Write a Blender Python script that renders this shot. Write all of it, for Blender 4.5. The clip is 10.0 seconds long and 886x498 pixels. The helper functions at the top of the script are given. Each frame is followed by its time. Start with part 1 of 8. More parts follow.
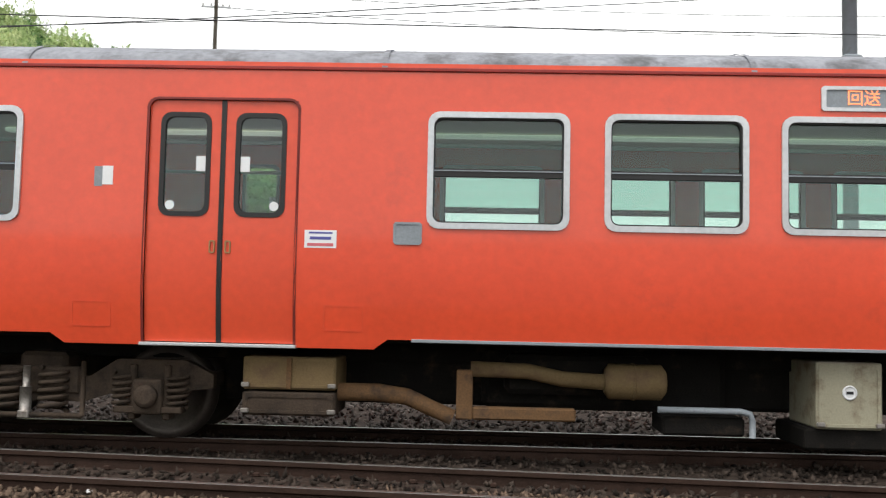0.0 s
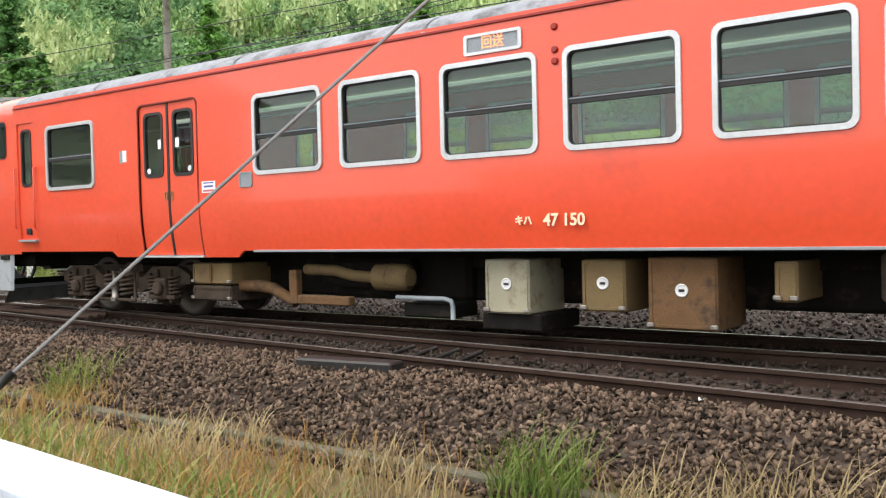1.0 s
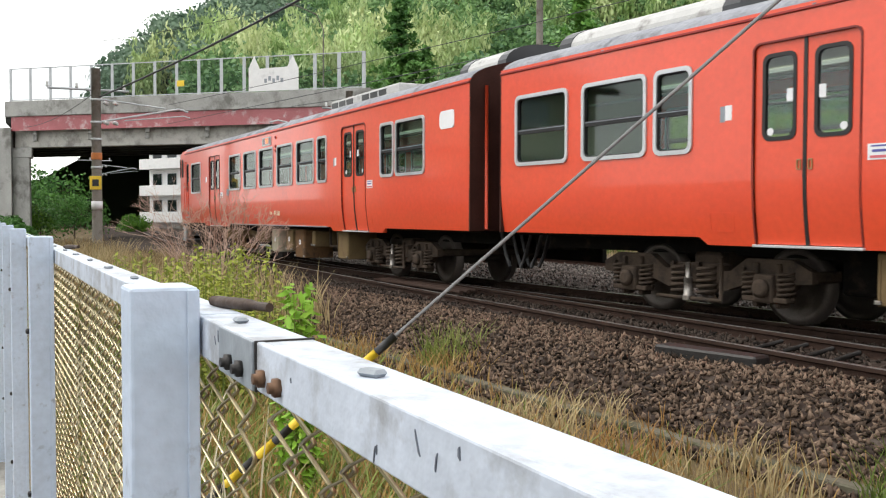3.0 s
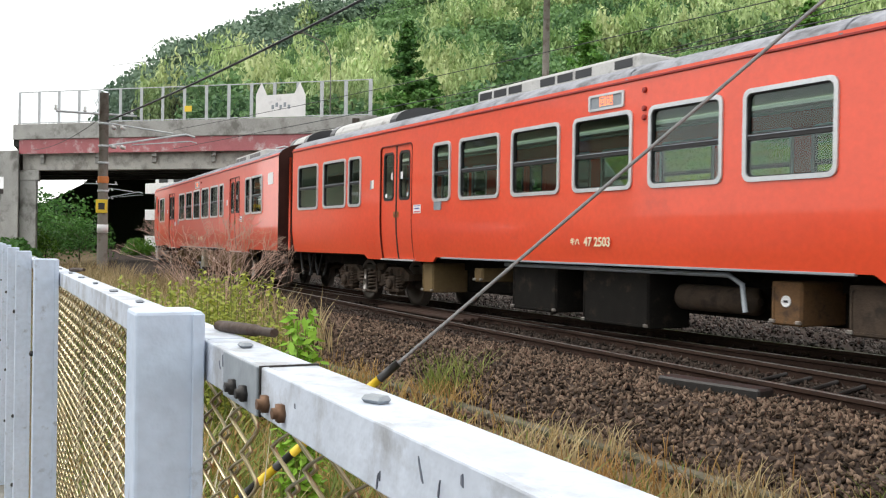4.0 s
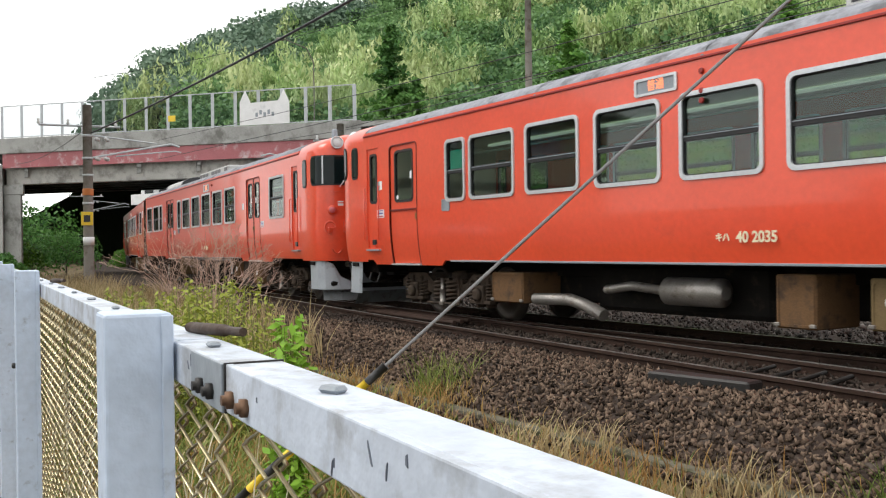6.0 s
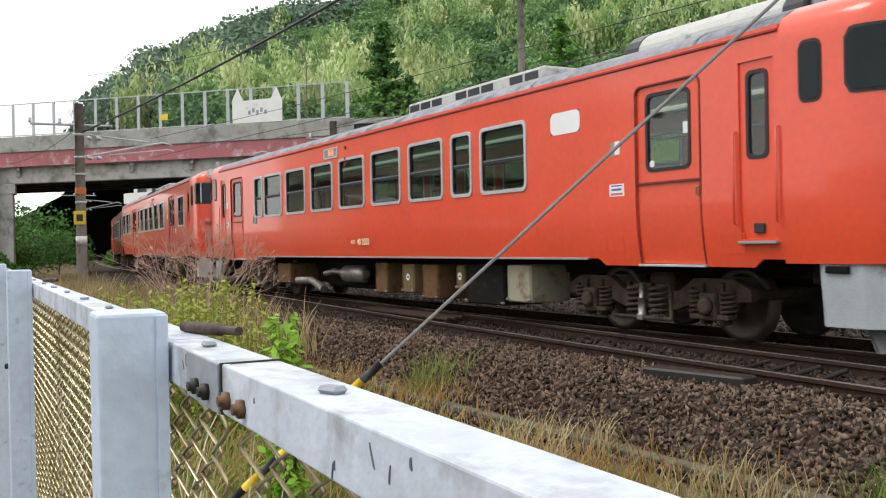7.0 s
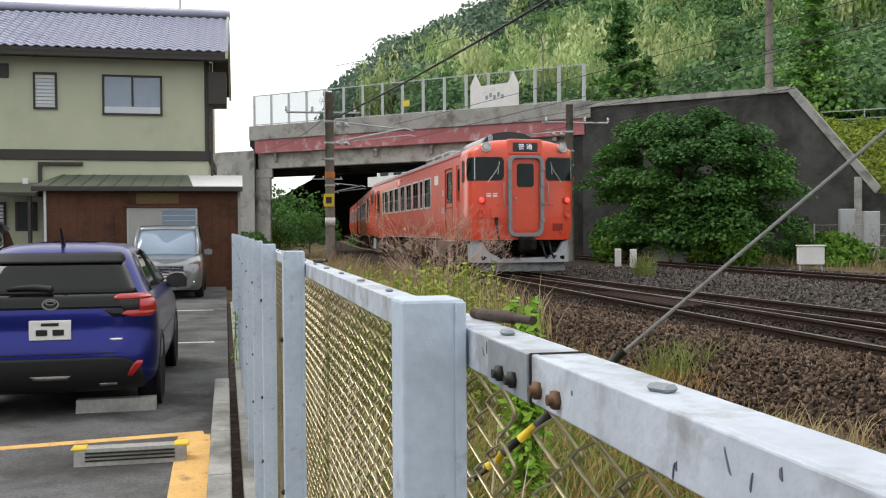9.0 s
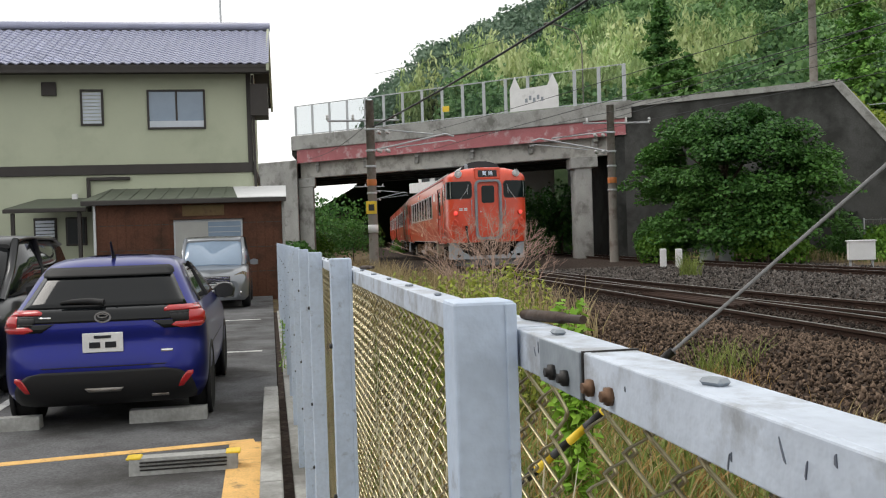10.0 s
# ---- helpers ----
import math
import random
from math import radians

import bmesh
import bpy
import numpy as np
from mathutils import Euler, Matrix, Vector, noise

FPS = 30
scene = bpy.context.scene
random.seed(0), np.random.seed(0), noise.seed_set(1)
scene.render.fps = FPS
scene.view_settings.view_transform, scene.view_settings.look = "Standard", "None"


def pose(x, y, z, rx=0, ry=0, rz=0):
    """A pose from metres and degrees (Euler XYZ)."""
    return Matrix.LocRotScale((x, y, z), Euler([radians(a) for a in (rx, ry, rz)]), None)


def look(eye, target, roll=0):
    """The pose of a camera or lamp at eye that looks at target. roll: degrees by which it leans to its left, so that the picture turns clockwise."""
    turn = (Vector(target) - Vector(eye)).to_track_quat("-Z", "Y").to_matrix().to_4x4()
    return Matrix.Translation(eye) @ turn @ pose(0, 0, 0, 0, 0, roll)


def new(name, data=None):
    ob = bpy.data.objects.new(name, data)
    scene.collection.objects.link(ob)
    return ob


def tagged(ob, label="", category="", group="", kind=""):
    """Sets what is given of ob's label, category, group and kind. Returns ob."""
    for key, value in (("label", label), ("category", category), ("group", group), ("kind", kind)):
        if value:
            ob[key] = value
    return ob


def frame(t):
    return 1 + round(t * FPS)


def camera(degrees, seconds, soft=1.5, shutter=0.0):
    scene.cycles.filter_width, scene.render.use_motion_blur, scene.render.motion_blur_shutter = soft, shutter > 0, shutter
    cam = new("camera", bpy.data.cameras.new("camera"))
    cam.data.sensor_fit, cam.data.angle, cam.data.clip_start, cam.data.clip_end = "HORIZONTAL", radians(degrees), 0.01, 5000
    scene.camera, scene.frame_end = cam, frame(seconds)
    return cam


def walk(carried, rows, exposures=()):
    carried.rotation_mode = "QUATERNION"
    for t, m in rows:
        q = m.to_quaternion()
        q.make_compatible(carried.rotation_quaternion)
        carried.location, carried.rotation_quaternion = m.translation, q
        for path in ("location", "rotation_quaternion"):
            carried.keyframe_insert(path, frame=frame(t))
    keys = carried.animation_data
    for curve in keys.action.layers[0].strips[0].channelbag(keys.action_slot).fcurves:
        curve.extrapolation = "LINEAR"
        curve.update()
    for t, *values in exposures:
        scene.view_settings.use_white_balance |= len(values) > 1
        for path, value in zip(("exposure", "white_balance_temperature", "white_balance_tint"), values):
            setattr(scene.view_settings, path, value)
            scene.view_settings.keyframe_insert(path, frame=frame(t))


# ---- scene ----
cam = camera(49.92, 10.0, soft=1.15, shutter=0.07)
PATH = [
    (0.0, pose(0.016, 0.012, 1.208, 93.81, -1.23, -5.34)),
    (0.5, pose(0.017, 0.010, 1.209, 91.99, 0.33, 13.19)),
    (1.0, pose(0.004, 0.013, 1.214, 88.65, 1.37, 29.46)),
    (1.3, pose(-0.005, 0.014, 1.217, 88.51, 1.96, 34.65)),
    (1.5, pose(-0.008, 0.009, 1.214, 88.50, 2.25, 38.22)),
    (2.0, pose(-0.012, 0.004, 1.206, 88.60, 1.50, 48.63)),
    (3.5, pose(0.000, 0.010, 1.198, 88.30, -0.31, 51.28)),
    (4.0, pose(0.000, 0.005, 1.199, 89.69, -0.89, 51.28)),
    (4.5, pose(-0.000, 0.014, 1.198, 90.14, -0.79, 50.91)),
    (5.0, pose(0.008, 0.008, 1.199, 90.49, -0.19, 51.14)),
    (5.5, pose(0.018, 0.011, 1.193, 90.11, 0.33, 50.92)),
    (7.0, pose(0.007, 0.019, 1.192, 89.68, 1.09, 50.21)),
    (7.5, pose(-0.011, 0.017, 1.194, 88.63, 0.20, 51.23)),
    (8.0, pose(-0.018, -0.005, 1.197, 89.75, 0.17, 55.78)),
    (8.5, pose(-0.033, -0.021, 1.196, 88.97, 1.08, 61.47)),
    (9.0, pose(-0.018, -0.023, 1.199, 88.87, 0.35, 64.17)),
    (9.5, pose(-0.007, -0.034, 1.200, 88.21, 0.54, 65.40)),
    (10.0, pose(-0.007, -0.034, 1.198, 89.21, 1.80, 66.74)),
]
walk(cam, PATH, exposures=[(0.0, 0.08), (0.5, 0.2), (1.0, 0.62), (1.5, 0.78), (2.0, 0.52), (2.7, 0.27), (3.5, 0.26), (5.5, 0.11), (7.5, 0.06), (8.5, -0.2), (9.2, -0.14), (10.0, -0.25)])

# distance that the leading car end has run past the camera's foot point, metres
RUN = [
    (0.0, 6.34), (0.5, 10.60), (1.0, 14.76), (1.3, 17.19), (1.5, 18.81), (2.0, 22.92), (3.5, 36.31), (4.0, 40.80), (4.5, 45.35), (5.0, 50.02), (5.5, 54.72), (7.0, 68.45), (7.5, 72.99), (8.0, 77.53), (8.5, 82.07), (9.0, 86.58), (9.5, 91.03), (10.0, 95.42)
]

# ---- light ----
SUN_TO = Vector((-0.35, -0.45, 0.82))      # towards the bright part of the cloud
world = bpy.data.worlds.new("overcast_sky")
scene.world = world
world.use_nodes = True
wn, wl = world.node_tree.nodes, world.node_tree.links
wn.clear()
w_out, w_bg = wn.new("ShaderNodeOutputWorld"), wn.new("ShaderNodeBackground")
w_sky, w_mix = wn.new("ShaderNodeTexSky"), wn.new("ShaderNodeMix")
w_tc, w_noise, w_ramp = wn.new("ShaderNodeTexCoord"), wn.new("ShaderNodeTexNoise"), wn.new("ShaderNodeValToRGB")
w_sky.sky_type, w_sky.sun_disc = "NISHITA", False
w_sky.sun_elevation, w_sky.sun_rotation = math.asin(SUN_TO.z), math.atan2(SUN_TO.x, SUN_TO.y)
w_noise.inputs["Scale"].default_value, w_noise.inputs["Detail"].default_value = 2.2, 5.0
w_ramp.color_ramp.elements[0].color, w_ramp.color_ramp.elements[1].color = (9.6, 9.7, 9.7, 1), (11.8, 11.7, 11.3, 1)
w_ramp.color_ramp.elements[0].position, w_ramp.color_ramp.elements[1].position = 0.3, 0.65
w_mix.data_type = "RGBA"
w_mix.inputs["Factor"].default_value = 0.9
wl.new(w_tc.outputs["Generated"], w_noise.inputs["Vector"])
wl.new(w_noise.outputs["Fac"], w_ramp.inputs["Fac"])
wl.new(w_sky.outputs["Color"], w_mix.inputs["A"])
wl.new(w_ramp.outputs["Color"], w_mix.inputs["B"])
wl.new(w_mix.outputs["Result"], w_bg.inputs["Color"])
w_bg.inputs["Strength"].default_value = 0.135
wl.new(w_bg.outputs["Background"], w_out.inputs["Surface"])
sun = new("sun", bpy.data.lights.new("sun", "SUN"))
sun.data.energy, sun.data.angle, sun.data.color = 1.5, radians(25), (1.0, 0.96, 0.9)
sun.matrix_world = look((0, 0, 60), Vector((0, 0, 60)) - SUN_TO)

# ---- materials ----
MATS = {}


def mat(name, col, rough=0.6, metal=0.0, var=0.25, size=3.0, fine=60.0, bump=0.15, dirt=None, dirt_at=0.6, dirt_size=1.5, coat=0.0, rand=0.0, spec=0.5):
    """A surface with two scales of variation, fine relief and optional dirt patches."""
    m = bpy.data.materials.new(name)
    m.use_nodes = True
    n, l = m.node_tree.nodes, m.node_tree.links
    b = n["Principled BSDF"]
    tc = n.new("ShaderNodeTexCoord")
    n1, n2 = n.new("ShaderNodeTexNoise"), n.new("ShaderNodeTexNoise")
    n1.inputs["Scale"].default_value, n1.inputs["Detail"].default_value = size, 4
    n2.inputs["Scale"].default_value, n2.inputs["Detail"].default_value = fine, 3
    l.new(tc.outputs["Object"], n1.inputs["Vector"])
    l.new(tc.outputs["Object"], n2.inputs["Vector"])
    add = n.new("ShaderNodeMath"); add.operation = "ADD"
    l.new(n1.outputs["Fac"], add.inputs[0]); l.new(n2.outputs["Fac"], add.inputs[1])
    mr = n.new("ShaderNodeMapRange")
    mr.inputs["From Min"].default_value, mr.inputs["From Max"].default_value = 0.6, 1.4
    mr.inputs["To Min"].default_value, mr.inputs["To Max"].default_value = 1 - var, 1 + var
    l.new(add.outputs[0], mr.inputs["Value"])
    val = mr.outputs["Result"]
    if rand:
        oi, geo = n.new("ShaderNodeObjectInfo"), n.new("ShaderNodeNewGeometry")
        r2 = n.new("ShaderNodeMapRange")
        r2.inputs["To Min"].default_value, r2.inputs["To Max"].default_value = 1 - rand, 1 + rand
        l.new(geo.outputs["Random Per Island"], r2.inputs["Value"])
        mu = n.new("ShaderNodeMath"); mu.operation = "MULTIPLY"
        l.new(val, mu.inputs[0]); l.new(r2.outputs["Result"], mu.inputs[1])
        val = mu.outputs[0]
    sc = n.new("ShaderNodeVectorMath"); sc.operation = "SCALE"
    sc.inputs[0].default_value = col
    l.new(val, sc.inputs["Scale"])
    src = sc.outputs["Vector"]
    if dirt:
        n3 = n.new("ShaderNodeTexNoise")
        n3.inputs["Scale"].default_value, n3.inputs["Detail"].default_value, n3.inputs["Roughness"].default_value = dirt_size, 8, 0.65
        l.new(tc.outputs["Object"], n3.inputs["Vector"])
        rp = n.new("ShaderNodeMapRange")
        rp.inputs["From Min"].default_value, rp.inputs["From Max"].default_value = dirt_at - 0.06, dirt_at + 0.1
        l.new(n3.outputs["Fac"], rp.inputs["Value"])
        mx = n.new("ShaderNodeMix"); mx.data_type = "RGBA"
        l.new(rp.outputs["Result"], mx.inputs["Factor"])
        l.new(src, mx.inputs["A"])
        mx.inputs["B"].default_value = (*dirt, 1)
        src = mx.outputs["Result"]
    l.new(src, b.inputs["Base Color"])
    b.inputs["Roughness"].default_value, b.inputs["Metallic"].default_value = rough, metal
    b.inputs["Coat Weight"].default_value = coat
    b.inputs["Coat Roughness"].default_value = 0.08
    b.inputs["Specular IOR Level"].default_value = spec if rough < 0.7 or spec != 0.5 else 0.15
    if bump:
        bp = n.new("ShaderNodeBump")
        bp.inputs["Strength"].default_value, bp.inputs["Distance"].default_value = bump, 0.01
        l.new(n2.outputs["Fac"], bp.inputs["Height"])
        l.new(bp.outputs["Normal"], b.inputs["Normal"])
    MATS[name] = m
    return m


def glow(name, col, strength):
    m = mat(name, col, 0.3, bump=0)
    b = m.node_tree.nodes["Principled BSDF"]
    b.inputs["Emission Color"].default_value, b.inputs["Emission Strength"].default_value = (*col, 1), strength
    return m


def clear_glass(name, tint, rough=0.02, ior=1.6):
    m = bpy.data.materials.new(name)
    m.use_nodes = True
    n, l = m.node_tree.nodes, m.node_tree.links
    n.clear()
    out, mix = n.new("ShaderNodeOutputMaterial"), n.new("ShaderNodeMixShader")
    tr, gl, fr = n.new("ShaderNodeBsdfTransparent"), n.new("ShaderNodeBsdfGlossy"), n.new("ShaderNodeLayerWeight")
    pw, ma = n.new("ShaderNodeMath"), n.new("ShaderNodeMath")
    pw.operation, ma.operation = "POWER", "MULTIPLY_ADD"
    pw.inputs[1].default_value, ma.inputs[1].default_value, ma.inputs[2].default_value = 4.0, 0.5, ((ior - 1) / (ior + 1)) ** 2
    tr.inputs["Color"].default_value, gl.inputs["Roughness"].default_value, fr.inputs["Blend"].default_value = (*tint, 1), rough, 0.5
    l.new(fr.outputs["Facing"], pw.inputs[0])
    l.new(pw.outputs[0], ma.inputs[0])
    l.new(ma.outputs[0], mix.inputs["Fac"])
    l.new(tr.outputs["BSDF"], mix.inputs[1])
    l.new(gl.outputs["BSDF"], mix.inputs[2])
    l.new(mix.outputs["Shader"], out.inputs["Surface"])
    return m


def leafy(name, col, col2, rough=0.55):
    """Foliage: every leaf or clump takes its own mix of two greens and lets some light through."""
    m = bpy.data.materials.new(name)
    m.use_nodes = True
    n, l = m.node_tree.nodes, m.node_tree.links
    b = n["Principled BSDF"]
    geo, tc, nz, mx = n.new("ShaderNodeNewGeometry"), n.new("ShaderNodeTexCoord"), n.new("ShaderNodeTexNoise"), n.new("ShaderNodeMix")
    nz.inputs["Scale"].default_value = 0.12
    l.new(tc.outputs["Object"], nz.inputs["Vector"])
    ad = n.new("ShaderNodeMath"); ad.operation = "MULTIPLY_ADD"
    l.new(geo.outputs["Random Per Island"], ad.inputs[0])
    ad.inputs[1].default_value = 0.6
    sb = n.new("ShaderNodeMapRange")
    sb.inputs["From Min"].default_value, sb.inputs["From Max"].default_value, sb.inputs["To Min"].default_value, sb.inputs["To Max"].default_value = 0.35, 0.65, -0.15, 0.55
    l.new(nz.outputs["Fac"], sb.inputs["Value"])
    l.new(sb.outputs["Result"], ad.inputs[2])
    ad.use_clamp = True
    mx.data_type = "RGBA"
    mx.inputs["A"].default_value, mx.inputs["B"].default_value = (*col, 1), (*col2, 1)
    l.new(ad.outputs[0], mx.inputs["Factor"])
    l.new(mx.outputs["Result"], b.inputs["Base Color"])
    b.inputs["Roughness"].default_value = rough
    b.inputs["Specular IOR Level"].default_value = 0.2
    tl, ms = n.new("ShaderNodeBsdfTranslucent"), n.new("ShaderNodeMixShader")
    l.new(mx.outputs["Result"], tl.inputs["Color"])
    ms.inputs["Fac"].default_value = 0.25
    l.new(b.outputs["BSDF"], ms.inputs[1])
    l.new(tl.outputs["BSDF"], ms.inputs[2])
    l.new(ms.outputs["Shader"], n["Material Output"].inputs["Surface"])
    return m


M_RED = mat("vermilion_paint", (0.72, 0.073, 0.028), 0.34, var=0.1, size=0.9, fine=14, bump=0.02, coat=0.55, dirt=(0.52, 0.06, 0.03), dirt_at=0.68, dirt_size=1.2)
M_RED2 = mat("vermilion_paint_door", (0.70, 0.075, 0.03), 0.38, var=0.1, size=1.1, fine=14, bump=0.02, coat=0.25)
M_SEAM = mat("dark_red_seam", (0.16, 0.012, 0.008), 0.6, bump=0)
M_ROOF = mat("roof_cloth_grey", (0.27, 0.28, 0.31), 0.75, var=0.3, size=2.2, fine=18, bump=0.4, dirt=(0.13, 0.13, 0.14), dirt_at=0.56, dirt_size=2.6)
M_UNIT = mat("pale_roof_unit_paint", (0.46, 0.46, 0.45), 0.6, var=0.2, size=3, bump=0.15, dirt=(0.2, 0.19, 0.18), dirt_at=0.6, dirt_size=3)
# end wall red taken almost to black, as shade in the gap between cars
M_ENDSHADE = mat("end_wall_gap_shade", (0.045, 0.016, 0.012), 0.7, var=0.4, size=3, bump=0.15)
M_ALU = mat("window_aluminium", (0.56, 0.58, 0.6), 0.4, 0.55, var=0.15, fine=30, bump=0.05)
M_RUBBER = mat("black_rubber", (0.012, 0.012, 0.013), 0.55, var=0.3, bump=0.05)
M_STEELGREY = mat("grey_paint_steel", (0.24, 0.27, 0.30), 0.5, var=0.2, size=4, bump=0.1, dirt=(0.1, 0.08, 0.06), dirt_at=0.66, dirt_size=4)
M_APRON = mat("pale_grey_apron_paint", (0.33, 0.36, 0.39), 0.5, var=0.15, size=4, bump=0.1, dirt=(0.13, 0.11, 0.09), dirt_at=0.64, dirt_size=4)
M_UNDER = mat("sooty_underframe", (0.010, 0.009, 0.008), 0.9, var=0.4, size=5, bump=0.3, dirt=(0.04, 0.028, 0.02), dirt_at=0.62, dirt_size=5)
M_BOGIE = mat("brown_dusty_steel", (0.06, 0.044, 0.033), 0.85, var=0.35, size=5, bump=0.3, dirt=(0.03, 0.024, 0.02), dirt_at=0.55, dirt_size=6)
M_RUSTB = mat("rust_brown_box", (0.15, 0.085, 0.042), 0.8, var=0.3, size=5, bump=0.2, dirt=(0.07, 0.045, 0.03), dirt_at=0.55, dirt_size=5)
M_TANB = mat("dusty_tan_box", (0.17, 0.12, 0.06), 0.75, var=0.25, size=4, bump=0.15, dirt=(0.13, 0.085, 0.05), dirt_at=0.58, dirt_size=4)
M_WHITEB = mat("dirty_cream_box", (0.31, 0.29, 0.21), 0.65, var=0.15, size=3, bump=0.1, dirt=(0.15, 0.11, 0.07), dirt_at=0.56, dirt_size=4)
M_SILVER = mat("exhaust_steel", (0.3, 0.28, 0.26), 0.45, 0.7, var=0.3, bump=0.2, dirt=(0.12, 0.09, 0.07), dirt_at=0.6, dirt_size=5)
M_WHEEL = mat("wheel_steel", (0.1, 0.085, 0.075), 0.5, 0.6, var=0.3, bump=0.2)
M_LABEL = mat("white_sticker", (0.75, 0.76, 0.78), 0.4, var=0.05, bump=0)
M_LBLUE = mat("sticker_blue_print", (0.08, 0.08, 0.3), 0.5, bump=0)
M_LPINK = mat("sticker_pink_print", (0.55, 0.12, 0.14), 0.5, bump=0)
M_CREAM = mat("cream_lettering", (0.72, 0.66, 0.46), 0.5, var=0.1, bump=0)
M_BRASS = mat("tan_handle", (0.36, 0.22, 0.1), 0.45, 0.3, bump=0)
M_GLASS = clear_glass("tinted_window_glass", (0.80, 0.88, 0.85))
M_GLASS2 = clear_glass("upper_tinted_glass", (0.60, 0.74, 0.69))
M_CABGLASS = mat("dark_cab_glass", (0.006, 0.012, 0.013), 0.03, var=0.3, bump=0, spec=0.22)
M_SEAT = mat("dark_green_plush", (0.03, 0.075, 0.06), 0.9, var=0.3, bump=0.3)
M_INT = mat("cream_interior_laminate", (0.58, 0.58, 0.48), 0.6, var=0.1, bump=0.05)
M_LAMP = glow("lit_headlamp", (0.55, 0.55, 0.55), 0.0)
M_TAIL = glow("lit_tail_lamp", (1.0, 0.06, 0.05), 1.6)
M_LED = glow("orange_led", (1.0, 0.25, 0.1), 1.2)
M_SIGNW = glow("sign_backlight", (0.75, 0.85, 1.0), 0.35)
M_DARK = mat("sign_black", (0.015, 0.016, 0.02), 0.3, bump=0)
M_GREENS = mat("green_sticker", (0.02, 0.42, 0.33), 0.5, bump=0)

# ---- mesh helpers ----
def part(name, bm, material, parent=None, label=""):
    me = bpy.data.meshes.new(name)
    bm.to_mesh(me)
    bm.free()
    me.materials.append(material)
    ob = new(name, me)
    ob.parent = parent
    return tagged(ob, label)


def thing(name, label, category, m=None, group="", kind=""):
    ob = new(name)
    ob.empty_display_size = 0.2
    if m is not None:
        ob.matrix_basis = m
    return tagged(ob, label, category, group, kind)


def B():
    return bmesh.new()


def box(bm, x0, x1, y0, y1, z0, z1, bev=0.0, seg=1, m=None):
    r = bmesh.ops.create_cube(bm, size=1.0, matrix=Matrix.LocRotScale(((x0 + x1) / 2, (y0 + y1) / 2, (z0 + z1) / 2), None, (abs(x1 - x0), abs(y1 - y0), abs(z1 - z0))))
    vs = r["verts"]
    if bev:
        es = list({e for v in vs for e in v.link_edges})
        q = bmesh.ops.bevel(bm, geom=es, offset=bev, segments=seg, affect="EDGES", profile=0.5)
        vs = list({v for f in q["faces"] for v in f.verts} | {v for v in vs if v.is_valid})
    if m is not None:
        bmesh.ops.transform(bm, matrix=m, verts=vs)
    return bm


def tube(bm, pts, r, n=8, cap=True):
    """A round bar along a line of points; r is one radius or one for each point."""
    pts = [Vector(p) for p in pts]
    rs = r if isinstance(r, (list, tuple)) else [r] * len(pts)
    rings, up = [], None
    for i, p in enumerate(pts):
        d = (pts[min(i + 1, len(pts) - 1)] - pts[max(i - 1, 0)]).normalized()
        if up is None:
            up = Vector((0, 0, 1)) if abs(d.z) < 0.9 else Vector((1, 0, 0))
        a = d.cross(up).normalized()
        b = a.cross(d).normalized()
        up = b
        rings.append([bm.verts.new(p + rs[i] * (a * math.cos(k * 2 * math.pi / n) + b * math.sin(k * 2 * math.pi / n))) for k in range(n)])
    for a, b in zip(rings, rings[1:]):
        for k in range(n):
            f = bm.faces.new((a[k], a[(k + 1) % n], b[(k + 1) % n], b[k]))
            f.smooth = n > 5
    if cap:
        bm.faces.new(rings[0])
        bm.faces.new(rings[-1][::-1])
    return bm


def lathe(bm, prof, n=16, m=None):
    """Turns a profile of (radius, height) round z."""
    rings = []
    for r, z in prof:
        rings.append([bm.verts.new((r * math.cos(k * 2 * math.pi / n), r * math.sin(k * 2 * math.pi / n), z)) for k in range(n)])
    for a, b in zip(rings, rings[1:]):
        for k in range(n):
            bm.faces.new((a[k], a[(k + 1) % n], b[(k + 1) % n], b[k])).smooth = True
    bm.faces.new(rings[0][::-1])
    bm.faces.new(rings[-1])
    if m is not None:
        bmesh.ops.transform(bm, matrix=m, verts=[v for r in rings for v in r])
    return bm


def rounded(w, h, r, n=4):
    """Points round a rounded rectangle about the origin."""
    out = []
    for cx, cy, a in ((w / 2 - r, h / 2 - r, 0), (-w / 2 + r, h / 2 - r, 90), (-w / 2 + r, -h / 2 + r, 180), (w / 2 - r, -h / 2 + r, 270)):
        for i in range(n + 1):
            t = radians(a + 90 * i / n)
            out.append((cx + r * math.cos(t), cy + r * math.sin(t)))
    return out


def slab(bm, outline, d0, d1, place):
    """A plate with that outline between two depths; place maps (a, b, depth) to a point."""
    p = [bm.verts.new(place(a, b, d0)) for a, b in outline]
    q = [bm.verts.new(place(a, b, d1)) for a, b in outline]
    bm.faces.new(q)
    bm.faces.new(p[::-1])
    for i in range(len(p)):
        j = (i + 1) % len(p)
        bm.faces.new((p[i], p[j], q[j], q[i]))
    return bm


def ring(bm, outer, inner, d0, d1, place):
    """A frame between two outlines of equal length, with depth."""
    vs = [[bm.verts.new(place(a, b, d)) for a, b in o] for o, d in ((outer, d0), (outer, d1), (inner, d1), (inner, d0))]
    n = len(outer)
    for k in range(4):
        a, b = vs[k], vs[(k + 1) % 4]
        for i in range(n):
            j = (i + 1) % n
            bm.faces.new((a[i], a[j], b[j], b[i]))
    return bm


def shift(pts, x, y):
    return [(a + x, b + y) for a, b in pts]


